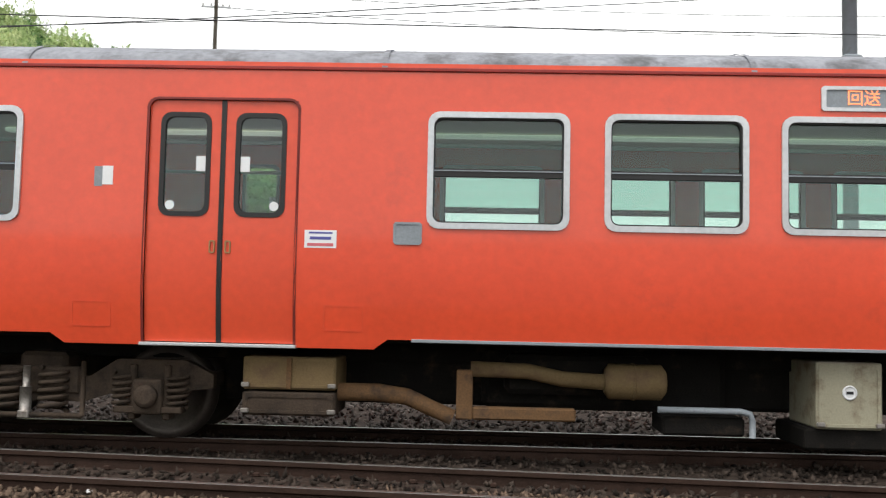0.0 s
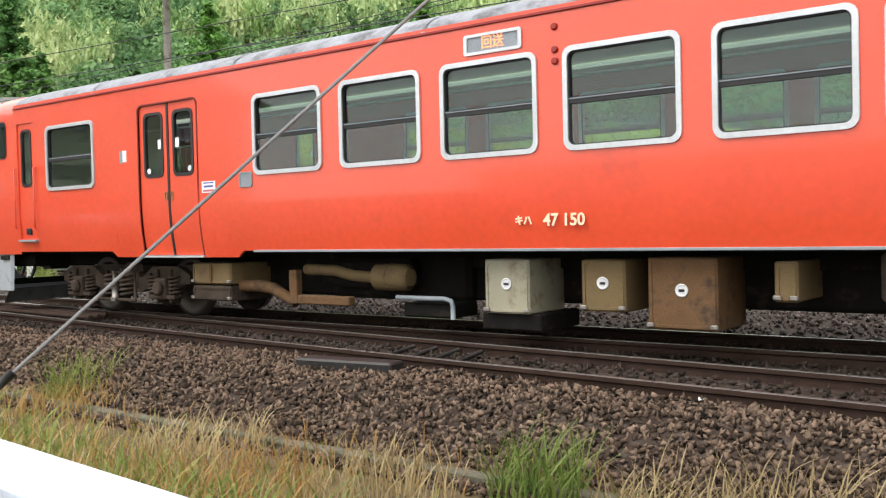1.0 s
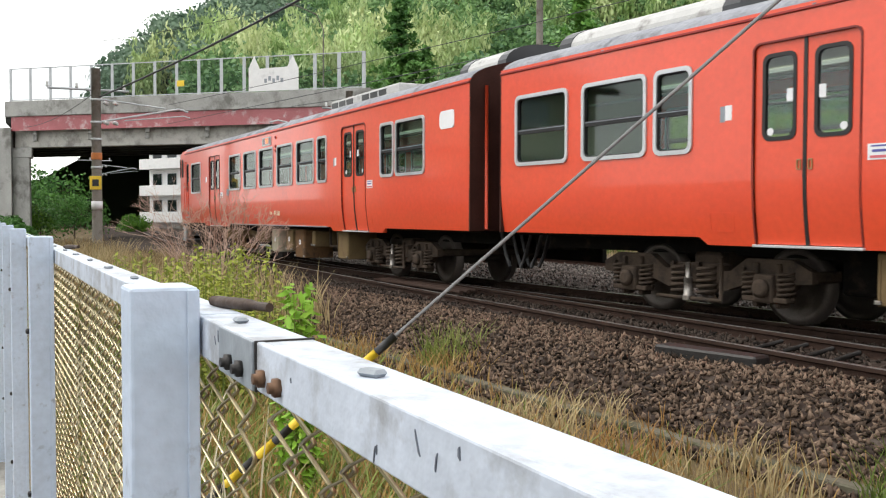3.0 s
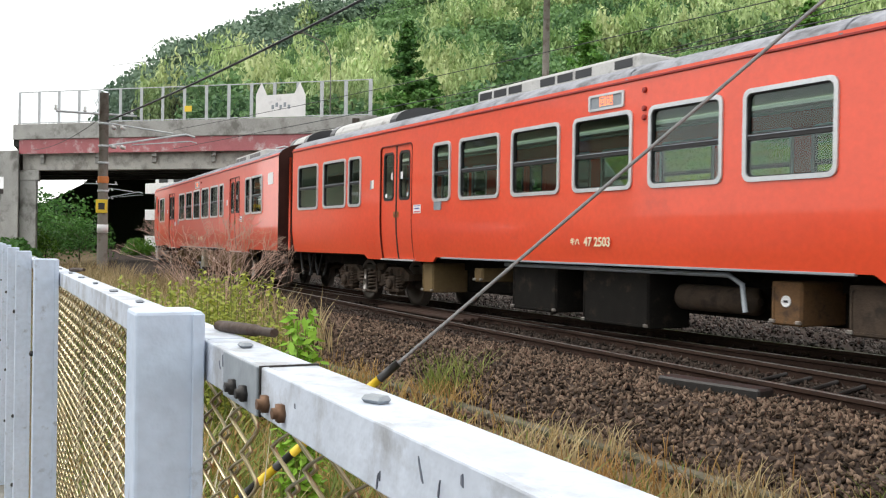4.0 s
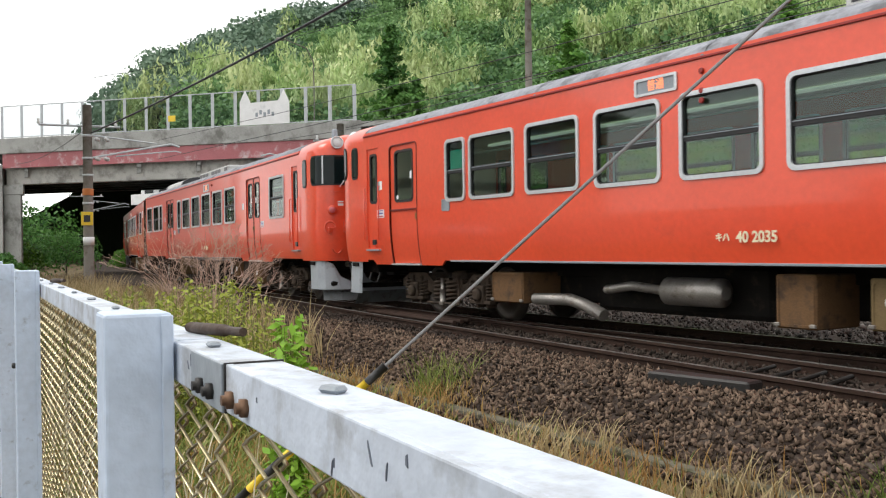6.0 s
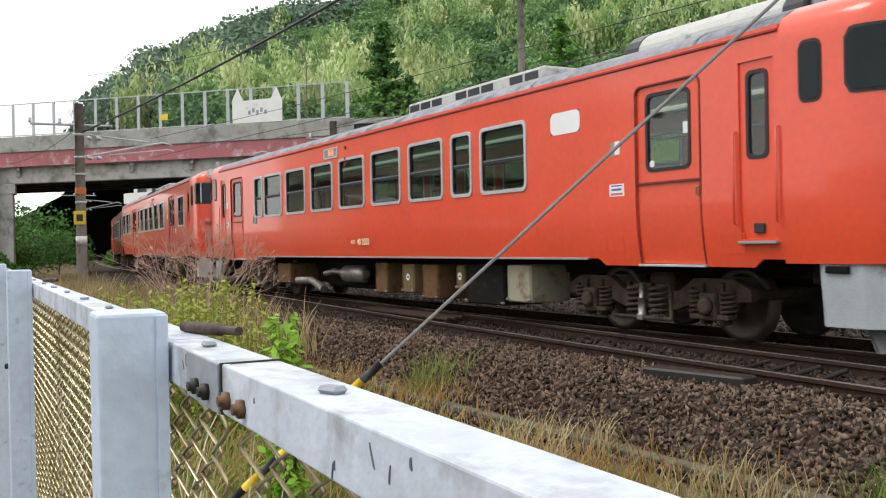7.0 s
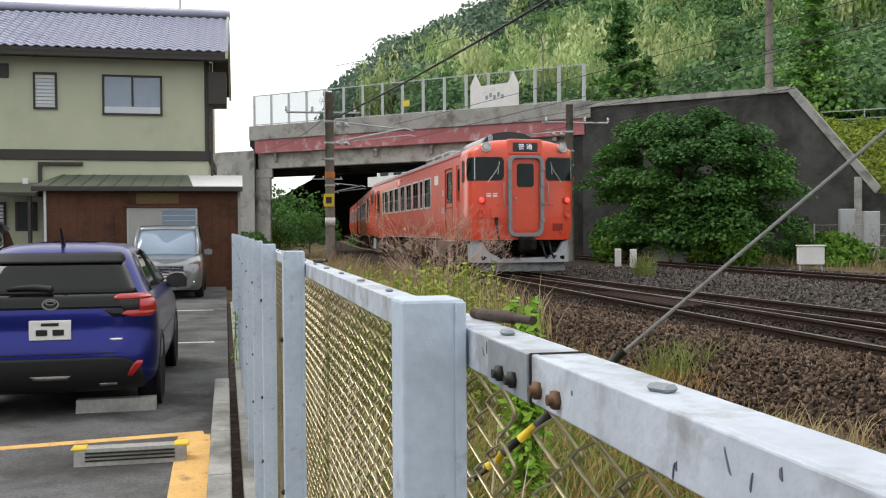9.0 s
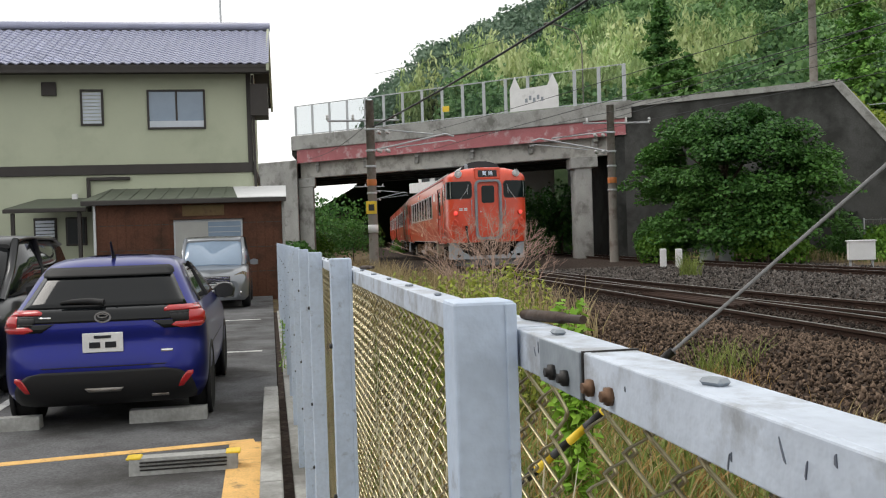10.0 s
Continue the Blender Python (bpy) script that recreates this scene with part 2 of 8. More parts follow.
def big_mesh(name, verts, faces, material, smooth=False):
    """One mesh from numpy arrays; faces all have the same number of corners."""
    me = bpy.data.meshes.new(name)
    nv, nf, k = len(verts), len(faces), faces.shape[1]
    me.vertices.add(nv)
    me.vertices.foreach_set("co", np.ascontiguousarray(verts, dtype=np.float32).ravel())
    me.loops.add(nf * k)
    me.loops.foreach_set("vertex_index", np.ascontiguousarray(faces, dtype=np.int32).ravel())
    me.polygons.add(nf)
    me.polygons.foreach_set("loop_start", np.arange(0, nf * k, k, dtype=np.int32))
    me.update(calc_edges=True)
    if smooth:
        me.polygons.foreach_set("use_smooth", np.ones(nf, dtype=bool))
    me.materials.append(material)
    return new(name, me)


def lettering(text, size, material, parent, m, name="lettering", label="", extrude=0.002):
    cu = bpy.data.curves.new(name, "FONT")
    cu.body, cu.size, cu.align_x, cu.align_y, cu.extrude = text, size, "CENTER", "CENTER", extrude
    cu.materials.append(material)
    ob = new(name, cu)
    ob.parent = parent
    ob.matrix_basis = m
    return tagged(ob, label)


# ---- the line of the railway ----
def side_y(q):
    """Where the near face of the train runs, by the run q to the left of the camera's foot point."""
    c = min(max(q, -6.0), 46.0)
    y = 7.972 + 0.133 * c + 0.5 * 0.0022990 * c * c + 0.00001595 * c ** 3
    return y + (q - c) * side_slope(c)


def side_slope(q):
    c = min(max(q, -6.0), 46.0)
    return 0.133 + 0.002299 * c + 3 * 0.00001595 * c * c


HALF = 1.47                                # half the width of a car


def on_track(q, off=0.0, z=0.0):
    """A point of the main line; off: metres from its centre, away from the camera."""
    s = side_slope(q)
    k = (HALF + off) / math.hypot(1, s)
    return Vector((-q + s * k, side_y(q) + k, z))

# ---- train ----
Z_LOW, Z_SILL, Z_GUT = 0.885, 0.97, 3.245       # skirt at the doors, skirt elsewhere, rain gutter
CROWN = [(1.0, Z_GUT), (0.955, 3.36), (0.81, 3.48), (0.53, 3.59), (0.2, 3.645), (0.0, 3.65)]
PLAN = [(0, 1.47), (0.5, 1.467), (0.84, 1.44), (1.04, 1.37), (1.17, 1.22), (1.24, 0.95), (1.28, 0.5), (1.29, 0.0)]


def bulge(z):
    """How far the side stands in from its widest line at that height."""
    return 0.08 * max(0.0, (1.62 - z) / 0.75) ** 1.8


def spline(pts, n):
    out = []
    for i in range(len(pts) - 1):
        p0, p1, p2, p3 = (Vector(pts[min(max(i + k, 0), len(pts) - 1)]) for k in (-1, 0, 1, 2))
        for j in range(n):
            t = j / n
            out.append(0.5 * (2 * p1 + (p2 - p0) * t + (2 * p0 - 5 * p1 + 4 * p2 - p3) * t * t + (3 * p1 - p0 - 3 * p2 + p3) * t ** 3))
    return out + [Vector(pts[-1])]


HALF_PLAN = spline(PLAN, 4)
NOSE_LINE = [Vector((p.x, -p.y)) for p in HALF_PLAN] + [p.copy() for p in HALF_PLAN[-2::-1]]
NOSE_AT = [0.0]
for i_ in range(1, len(NOSE_LINE)):
    NOSE_AT.append(NOSE_AT[-1] + (NOSE_LINE[i_] - NOSE_LINE[i_ - 1]).length)
NOSE_MID = NOSE_AT[-1] / 2


def nose(a, z, d=0.0):
    """A point of the cab's skin, a metres round from the middle (towards -y for negative a), d metres proud."""
    s = min(max(a + NOSE_MID, 0), NOSE_AT[-1] - 1e-4)
    i = max(k for k in range(len(NOSE_AT)) if NOSE_AT[k] <= s)
    t = (s - NOSE_AT[i]) / (NOSE_AT[i + 1] - NOSE_AT[i])
    p, q = NOSE_LINE[i], NOSE_LINE[i + 1]
    m = p.lerp(q, t)
    n = Vector((q.y - p.y, p.x - q.x)).normalized()
    k = 1 - 0.35 * bulge(z)
    m = Vector((m.x * k, m.y * (1 - bulge(z) / 1.47))) + n * d
    return Vector((m.x, m.y, z))


def dense(outline, n=3):
    out = []
    for i, p in enumerate(outline):
        q = outline[(i + 1) % len(outline)]
        for k in range(n):
            out.append((p[0] + (q[0] - p[0]) * k / n, p[1] + (q[1] - p[1]) * k / n))
    return out


def panel(bm, a0, a1, z0, z1, d, place, na=6, r=0.0):
    """A curved plate on the cab's skin, with rounded corners."""
    w, h = a1 - a0, z1 - z0
    cols = []
    for i in range(na + 1):
        a = a0 + w * i / na
        e = min(a - a0, a1 - a)
        cut = r - math.sqrt(max(0, r * r - (r - e) ** 2)) if e < r else 0
        cols.append((a, z0 + cut, z1 - cut))
    rows = []
    for a, lo, hi in cols:
        rows.append([bm.verts.new(place(a, lo, d)), bm.verts.new(place(a, hi, d)), bm.verts.new(place(a, hi, -0.01)), bm.verts.new(place(a, lo, -0.01))])
    for p, q in zip(rows, rows[1:]):
        for k in range(4):
            bm.faces.new((p[k], q[k], q[(k + 1) % 4], p[(k + 1) % 4]))
    bm.faces.new(rows[0][::-1])
    bm.faces.new(rows[-1])
    return bm


def cab(car, m, tail=False, word=""):
    """The rounded driver's end with its windows, gangway door, lamps, coupler and plough, as parts of the car."""
    def put(name, bm, material, label="", parent=None):
        if parent is None:
            bmesh.ops.transform(bm, matrix=m, verts=bm.verts)
            return part(name, bm, material, car, label)
        bmesh.ops.transform(bm, matrix=m, verts=bm.verts)
        return part(name, bm, material, parent, label)

    bm = B()
    levels = [0.93, 1.05, 1.2, 1.38, 1.62, 1.9, 2.3, 2.8, 3.1, Z_GUT]
    n = len(NOSE_LINE)
    grid = []
    for z in levels:
        grid.append([bm.verts.new(nose(NOSE_AT[i] - NOSE_MID, z)) for i in range(n)])
    fwd = [(0.985, 0.965), (0.93, 0.82), (0.8, 0.55), (0.5, 0.2), (0.2, 0.0)]
    for (kx, _), (ky, z) in zip(fwd, CROWN[1:]):
        grid.append([bm.verts.new((p.x * kx, p.y * ky, z)) for p in NOSE_LINE])
    for a, b in zip(grid, grid[1:]):
        for i in range(n - 1):
            bm.faces.new((a[i], a[i + 1], b[i + 1], b[i])).smooth = True
    bmesh.ops.remove_doubles(bm, verts=bm.verts, dist=1e-5)
    body = put("cab_shell", bm, M_RED, "vermilion rounded driver's cab end")

    # windscreens, quarter lights, gangway
    for s in (-1, 1):
        bm = panel(B(), min(s * 0.57, s * 1.74), max(s * 0.57, s * 1.74), 2.5, 3.12, 0.012, nose, 24, 0.1)
        g = put("windscreen_gasket", bm, M_RUBBER)
        bm = panel(B(), min(s * 0.595, s * 1.715), max(s * 0.595, s * 1.715), 2.53, 3.09, 0.02, nose, 24, 0.09)
        put("windscreen", bm, M_CABGLASS, "dark windscreen glass", g)
        bm = panel(B(), min(s * 1.33, s * 1.355), max(s * 1.33, s * 1.355), 2.53, 3.11, 0.03, nose, 1)
        put("glazing_bar", bm, M_ALU, "", g)
        bm = panel(B(), min(s * 1.98, s * 2.24), max(s * 1.98, s * 2.24), 2.48, 3.08, 0.012, nose, 10, 0.08)
        g = put("quarter_light_gasket", bm, M_RUBBER)
        bm = panel(B(), min(s * 2.0, s * 2.22), max(s * 2.0, s * 2.22), 2.51, 3.05, 0.018, nose, 10, 0.06)
        put("quarter_light", bm, M_CABGLASS, "", g)
        # wiper
        bm = B()
        tube(bm, [nose(s * 1.0, 2.46, 0.03), nose(s * 0.96, 2.52, 0.05), nose(s * 0.78, 2.76, 0.05), nose(s * 0.72, 2.9, 0.05)], 0.012, 6)
        tube(bm, [nose(s * 0.74, 2.66, 0.045), nose(s * 0.7, 3.0, 0.045)], 0.009, 5)
        put("wiper", bm, M_ALU)
        # rail below the windscreen, hand rails
        put("trim_bar", panel(B(), min(s * 0.6, s * 1.2), max(s * 0.6, s * 1.2), 2.36, 2.385, 0.018, nose, 8), M_RED2)
        bm = B()
        tube(bm, [nose(s * 0.62, 1.86, 0.01), nose(s * 0.62, 1.86, 0.04), nose(s * 0.78, 1.86, 0.04), nose(s * 0.78, 1.86, 0.01)], 0.01, 6)
        put("hand_rail", bm, M_RED2)
        # headlight
        p = nose(s * 1.05, 3.43)
        p = Vector((p.x * 0.97, p.y * 0.985, 3.37))
        hm = Matrix.Translation(p) @ pose(0, 0, 0, 0, 82, s * 12)
        lamp = put("headlight", lathe(B(), [(0.1, -0.12), (0.125, 0.04), (0.135, 0.085), (0.12, 0.09), (0.105, 0.06)], 20, hm), M_ALU, "round headlamp with bright rim")
        put("lens", lathe(B(), [(0.1, 0.05), (0.103, 0.075), (0.06, 0.088), (0.01, 0.092)], 18, hm), M_LAMP, "", lamp)
        # tail light
        p = nose(s * 1.16, 1.98, 0.0)
        nrm = (nose(s * 1.16, 1.98, 0.1) - p).normalized()
        tm = Matrix.Translation(p) @ nrm.to_track_quat("Z", "Y").to_matrix().to_4x4()
        t = put("tail_light", lathe(B(), [(0.095, -0.02), (0.095, 0.05), (0.085, 0.08), (0.07, 0.085)], 18, tm), M_RED2)
        put("lens", lathe(B(), [(0.068, 0.06), (0.066, 0.088), (0.03, 0.1), (0.008, 0.102)], 14, tm), M_TAIL if tail else MATS["sticker_pink_print"], "lit red tail lamp lens" if tail else "", t)
        # hose bracket with loop
        p = nose(s * 1.2, 1.62, 0.04)
        bm = B()
        tube(bm, [nose(s * 1.2 + 0.1 * math.cos(k * 0.55), 1.62 + 0.13 * math.sin(k * 0.55), 0.05) for k in range(10)], 0.018, 6)
        box(bm, p.x - 0.02, p.x + 0.05, p.y - 0.05, p.y + 0.05, 1.52, 1.62, 0.01)
        put("hose_bracket", bm, M_RED2)
        bm = B()
        tube(bm, [nose(s * (0.98 + 0.2 * k / 6), 1.22 - 0.09 * math.sin(k / 6 * math.pi) - 0.05, 0.05) for k in range(7)], 0.02, 6)
        put("cable_loop", bm, M_RED2)
    # small panel and jumper socket
    put("hatch", panel(B(), 0.78, 1.08, 1.16, 1.36, 0.012, nose, 4), mat_dark_red())
    bm = panel(B(), -0.93, -0.7, 1.5, 1.78, 0.1, nose, 3, 0.03)
    sock = put("jumper_socket", bm, M_RED2)
    q0 = nose(-0.8, 1.52, 0.1)
    bm = B()
    tube(bm, [q0, q0 + Vector((0.03, 0, -0.12)), q0 + Vector((0.04, 0.03, -0.4)), q0 + Vector((0.03, 0.12, -0.78)), q0 + Vector((0.0, 0.28, -1.0)), q0 + Vector((-0.08, 0.42, -1.06))], [0.05, 0.045, 0.032, 0.032, 0.032, 0.03], 8)
    put("jumper_cable", bm, M_RUBBER, "", sock)
    for i in range(2):
        put("stencil_bar", panel(B(), -1.04 + 0.17 * i, -0.92 + 0.17 * i, 2.07, 2.12, 0.006, nose, 2), M_LABEL)
        put("stencil_bar", panel(B(), -1.04 + 0.17 * i, -0.92 + 0.17 * i, 2.14, 2.17, 0.006, nose, 2), M_LABEL)
    # gangway door and its grey faceplate
    d = put("gangway_door", panel(B(), -0.36, 0.36, 1.18, 3.08, 0.02, nose, 6), M_RED2, "vermilion gangway door with a dark window")
    put("door_window", panel(B(), -0.23, 0.23, 2.33, 2.95, 0.03, nose, 12, 0.06), M_CABGLASS, "", d)
    put("door_handle", box(B(), 1.27, 1.34, -0.3, -0.25, 2.0, 2.05, 0.01), M_ALU, "", d)
    o, i2 = dense(shift(rounded(0.96, 2.14, 0.2), 0, 2.09)), dense(shift(rounded(0.78, 1.97, 0.13), 0, 2.1))
    fr = put("gangway_frame", ring(B(), o, i2, -0.04, 0.14, lambda a, z, dd: nose(a, z, dd)), M_STEELGREY, "worn grey gangway faceplate frame")
    for s in (-1, 1):
        for z in (1.45, 1.9, 2.35, 2.8):
            pt = nose(s * 0.44, z, 0.17)
            put("latch", box(B(), pt.x - 0.02, pt.x + 0.03, pt.y - 0.035, pt.y + 0.035, z - 0.05, z + 0.05, 0.008), M_STEELGREY, "", fr)
        pt = nose(s * 0.56, 2.15, 0.12)
        bm = B()
        tube(bm, [nose(s * 0.57, 2.45, 0.06), nose(s * 0.6, 2.42, 0.12), nose(s * 0.6, 1.9, 0.12), nose(s * 0.57, 1.87, 0.06)], 0.014, 6)
        put("grab_bar", bm, M_STEELGREY, "", fr)
    # destination box
    bm = box(B(), 0.55, 1.31, -0.47, 0.47, 3.16, 3.6, 0.06, 3)
    bx = put("destination_box", bm, M_RED)
    put("sign_glass", box(B(), 1.305, 1.322, -0.34, 0.34, 3.26, 3.5, 0.01), M_DARK, "dark destination display", bx)
    if word:
        lettering(word, 0.17, M_SIGNW, car, m @ Matrix.Translation((1.326, 0, 3.38)) @ pose(0, 0, 0, 90, 0, 90))
    # antenna on the roof
    put("roof_whistle", lathe(B(), [(0.09, 0), (0.07, 0.1), (0.065, 0.26), (0.04, 0.3)], 12, Matrix.Translation((-0.25, -0.55, 3.55))), M_STEELGREY)
    # coupler, hoses, plough
    bm = B()
    box(bm, 0.3, 1.35, -0.12, 0.12, 0.68, 0.92, 0.03)
    box(bm, 1.25, 1.6, -0.2, 0.2, 0.62, 1.0, 0.06, 2)
    box(bm, 1.5, 1.68, 0.06, 0.2, 0.66, 0.96, 0.03)
    box(bm, 1.5, 1.64, -0.22, -0.1, 0.66, 0.96, 0.03)
    put("coupler", bm, M_UNDER, "black knuckle coupler")
    for y in (-0.75, -0.6, 0.5, 0.7):
        bm = B()
        tube(bm, [(0.85, y, 0.9), (1.15, y, 0.85), (1.24, y + 0.03, 0.6), (1.2, y + 0.12, 0.45), (1.1, y + 0.2, 0.5)], 0.03, 7)
        put("brake_hose", bm, M_RUBBER)
        put("hose_cock", box(B(), 0.95, 1.1, y - 0.04, y + 0.04, 0.8, 0.9, 0.015), M_SILVER)
    for s in (-1, 1):
        bm = B()
        plan = [(0.4, 1.37, 0.93), (0.82, 1.35, 0.93), (0.98, 1.25, 0.93), (1.06, 1.1, 0.86), (1.1, 0.95, 0.6), (1.14, 0.7, 0.47), (1.16, 0.0, 0.45)]
        rows = [[bm.verts.new(v) for v in ((x, s * y, zt), (x + 0.05, s * y, 0.33), (x, s * (y - 0.03), 0.33), (x - 0.05, s * (y - 0.03), zt))] for x, y, zt in plan]
        for ra, rb in zip(rows, rows[1:]):
            for k in range(4):
                bm.faces.new((ra[k], rb[k], rb[(k + 1) % 4], ra[(k + 1) % 4]))
        bm.faces.new(rows[0])
        bm.faces.new(rows[-1][::-1])
        bmesh.ops.recalc_face_normals(bm, faces=bm.faces)
        put("apron", bm, M_APRON, "pale grey painted steel apron")
        put("step_iron", box(B(), 0.45, 0.7, s * 1.24, s * 1.4, 0.84, 0.91, 0.01), M_UNDER)
    put("plough_bar", box(B(), 1.02, 1.12, -1.15, 1.15, 0.4, 0.5, 0.02), M_UNDER)
    bm = B()
    pl = [(-1.22, 0.8), (-0.9, 1.0), (0, 1.12), (0.9, 1.0), (1.22, 0.8)]
    top = [bm.verts.new((x, y, 0.34)) for y, x in pl]
    lip = [bm.verts.new((x + 0.02, y, 0.28)) for y, x in pl]
    low = [bm.verts.new((x + 0.12, y * 1.02, 0.1)) for y, x in pl]
    bk = [bm.verts.new((x + 0.08, y * 1.02, 0.1)) for y, x in pl]
    bt = [bm.verts.new((x - 0.04, y, 0.34)) for y, x in pl]
    for a, b in ((top, lip), (lip, low), (low, bk), (bk, bt), (bt, top)):
        for k in range(4):
            bm.faces.new((a[k], a[k + 1], b[k + 1], b[k]))
    put("snow_plough", bm, mat_plough(), "dark grey painted snow plough")
    put("headstock", box(B(), 0.1, 0.9, -1.15, 1.15, 0.72, 0.95, 0.02), M_UNDER)
    return body


def mat_plough():
    return MATS.get("plough_paint") or mat("plough_paint", (0.12, 0.13, 0.135), 0.6, var=0.25, size=4, bump=0.15, dirt=(0.06, 0.05, 0.04), dirt_at=0.58, dirt_size=5)


def mat_dark_red():
    return MATS.get("dark_red_panel") or mat("dark_red_panel", (0.26, 0.015, 0.01), 0.5, bump=0.1)


WIN_Z = (1.93, 2.87)
DOOR_Z = (0.915, 2.97)


def side_skin(openings, x0, x1, lows):
    """One car side as a skin with openings cut through; lows: stretches where the skirt hangs lower."""
    openings = [tuple(round(v, 4) for v in o) for o in openings]
    x0, x1, lows = round(x0, 4), round(x1, 4), [(round(a, 4), round(b, 4)) for a, b in lows]
    xs = sorted({round(v, 4) for v in (x0, x1, *[o[0] for o in openings], *[o[1] for o in openings], *[v for a in lows for v in (a[0], a[0] + 0.12, a[1] - 0.12, a[1])])})
    zs = sorted({Z_SILL, 1.1, 1.22, 1.35, 1.48, 1.62, Z_GUT, *[z for o in openings for z in (o[2], o[3]) if z > Z_SILL]})
    bm = B()
    v = {}

    def vert(x, z):
        k = (round(x, 4), round(z, 4))
        if k not in v:
            v[k] = bm.verts.new((x, -(HALF - bulge(z)), z))
        return v[k]
    for a, b in zip(xs, xs[1:]):
        mid = (a + b) / 2
        for c, d in zip(zs, zs[1:]):
            zm = (c + d) / 2
            if not any(o[0] < mid < o[1] and o[2] < zm < o[3] for o in openings):
                bm.faces.new((vert(a, c), vert(b, c), vert(b, d), vert(a, d)))
        for lo in lows:
            if lo[0] < mid < lo[1] and not any(o[0] < mid < o[1] and o[2] < Z_SILL for o in openings):
                za = Z_LOW if a > lo[0] + 0.06 else Z_SILL
                zb = Z_LOW if b < lo[1] - 0.06 else Z_SILL
                fs = [vert(a, Z_SILL), vert(a, za), vert(b, zb), vert(b, Z_SILL)]
                fs = list(dict.fromkeys(fs))
                if len(fs) > 2:
                    bm.faces.new(fs)
    bmesh.ops.recalc_face_normals(bm, faces=bm.faces)
    bmesh.ops.solidify(bm, geom=list(bm.faces), thickness=0.045)
    return bm


def soften(bm):
    """Smooth shading with sharp rims."""
    for f in bm.faces:
        f.smooth = True
    for e in bm.edges:
        e.smooth = len(e.link_faces) == 2 and e.calc_face_angle(0) < 0.45


def on_side(cx, cz, flip=1):
    return lambda a, b, d: Vector((cx + a, -(HALF - bulge(cz + b) + d), cz + b))


def window(car, cx, w, z0, z1, bar=True, flip=Matrix()):
    cz, h = (z0 + z1) / 2, z1 - z0
    pl = on_side(cx, cz)

    def put(name, bm, material, parent, label=""):
        bmesh.ops.transform(bm, matrix=flip, verts=bm.verts)
        return part(name, bm, material, parent, label)
    fr = put("window", ring(B(), rounded(w + 0.05, h + 0.05, 0.1), rounded(w - 0.05, h - 0.05, 0.07), -0.05, 0.022, pl), M_ALU, car, "aluminium-framed sliding window")
    put("seal", ring(B(), rounded(w - 0.05, h - 0.05, 0.07), rounded(w - 0.075, h - 0.075, 0.06), -0.05, 0.004, pl), M_RUBBER, fr)
    if bar:
        zb = -0.02
        put("sash_bar", box(B(), cx - w / 2 + 0.03, cx + w / 2 - 0.03, -HALF + 0.002, -HALF + 0.03, cz + zb - 0.035, cz + zb + 0.035, 0.004), M_RUBBER, fr)
        put("sash_rail", box(B(), cx - w / 2 + 0.03, cx + w / 2 - 0.03, -HALF - 0.006, -HALF + 0.01, cz + zb + 0.012, cz + zb + 0.022), M_STEELGREY, fr)
        o1 = put("pane", box(B(), cx - w / 2 + 0.03, cx + w / 2 - 0.03, -HALF + 0.028, -HALF + 0.034, cz + zb, z1 - 0.03), M_GLASS2, fr)
        o2 = put("pane", box(B(), cx - w / 2 + 0.03, cx + w / 2 - 0.03, -HALF + 0.012, -HALF + 0.018, z0 + 0.03, cz + zb), M_GLASS, fr)
    else:
        o1 = o2 = put("pane", box(B(), cx - w / 2 + 0.03, cx + w / 2 - 0.03, -HALF + 0.02, -HALF + 0.026, z0 + 0.03, z1 - 0.03), M_GLASS2, fr)
    o1.visible_shadow = o2.visible_shadow = False
    return fr


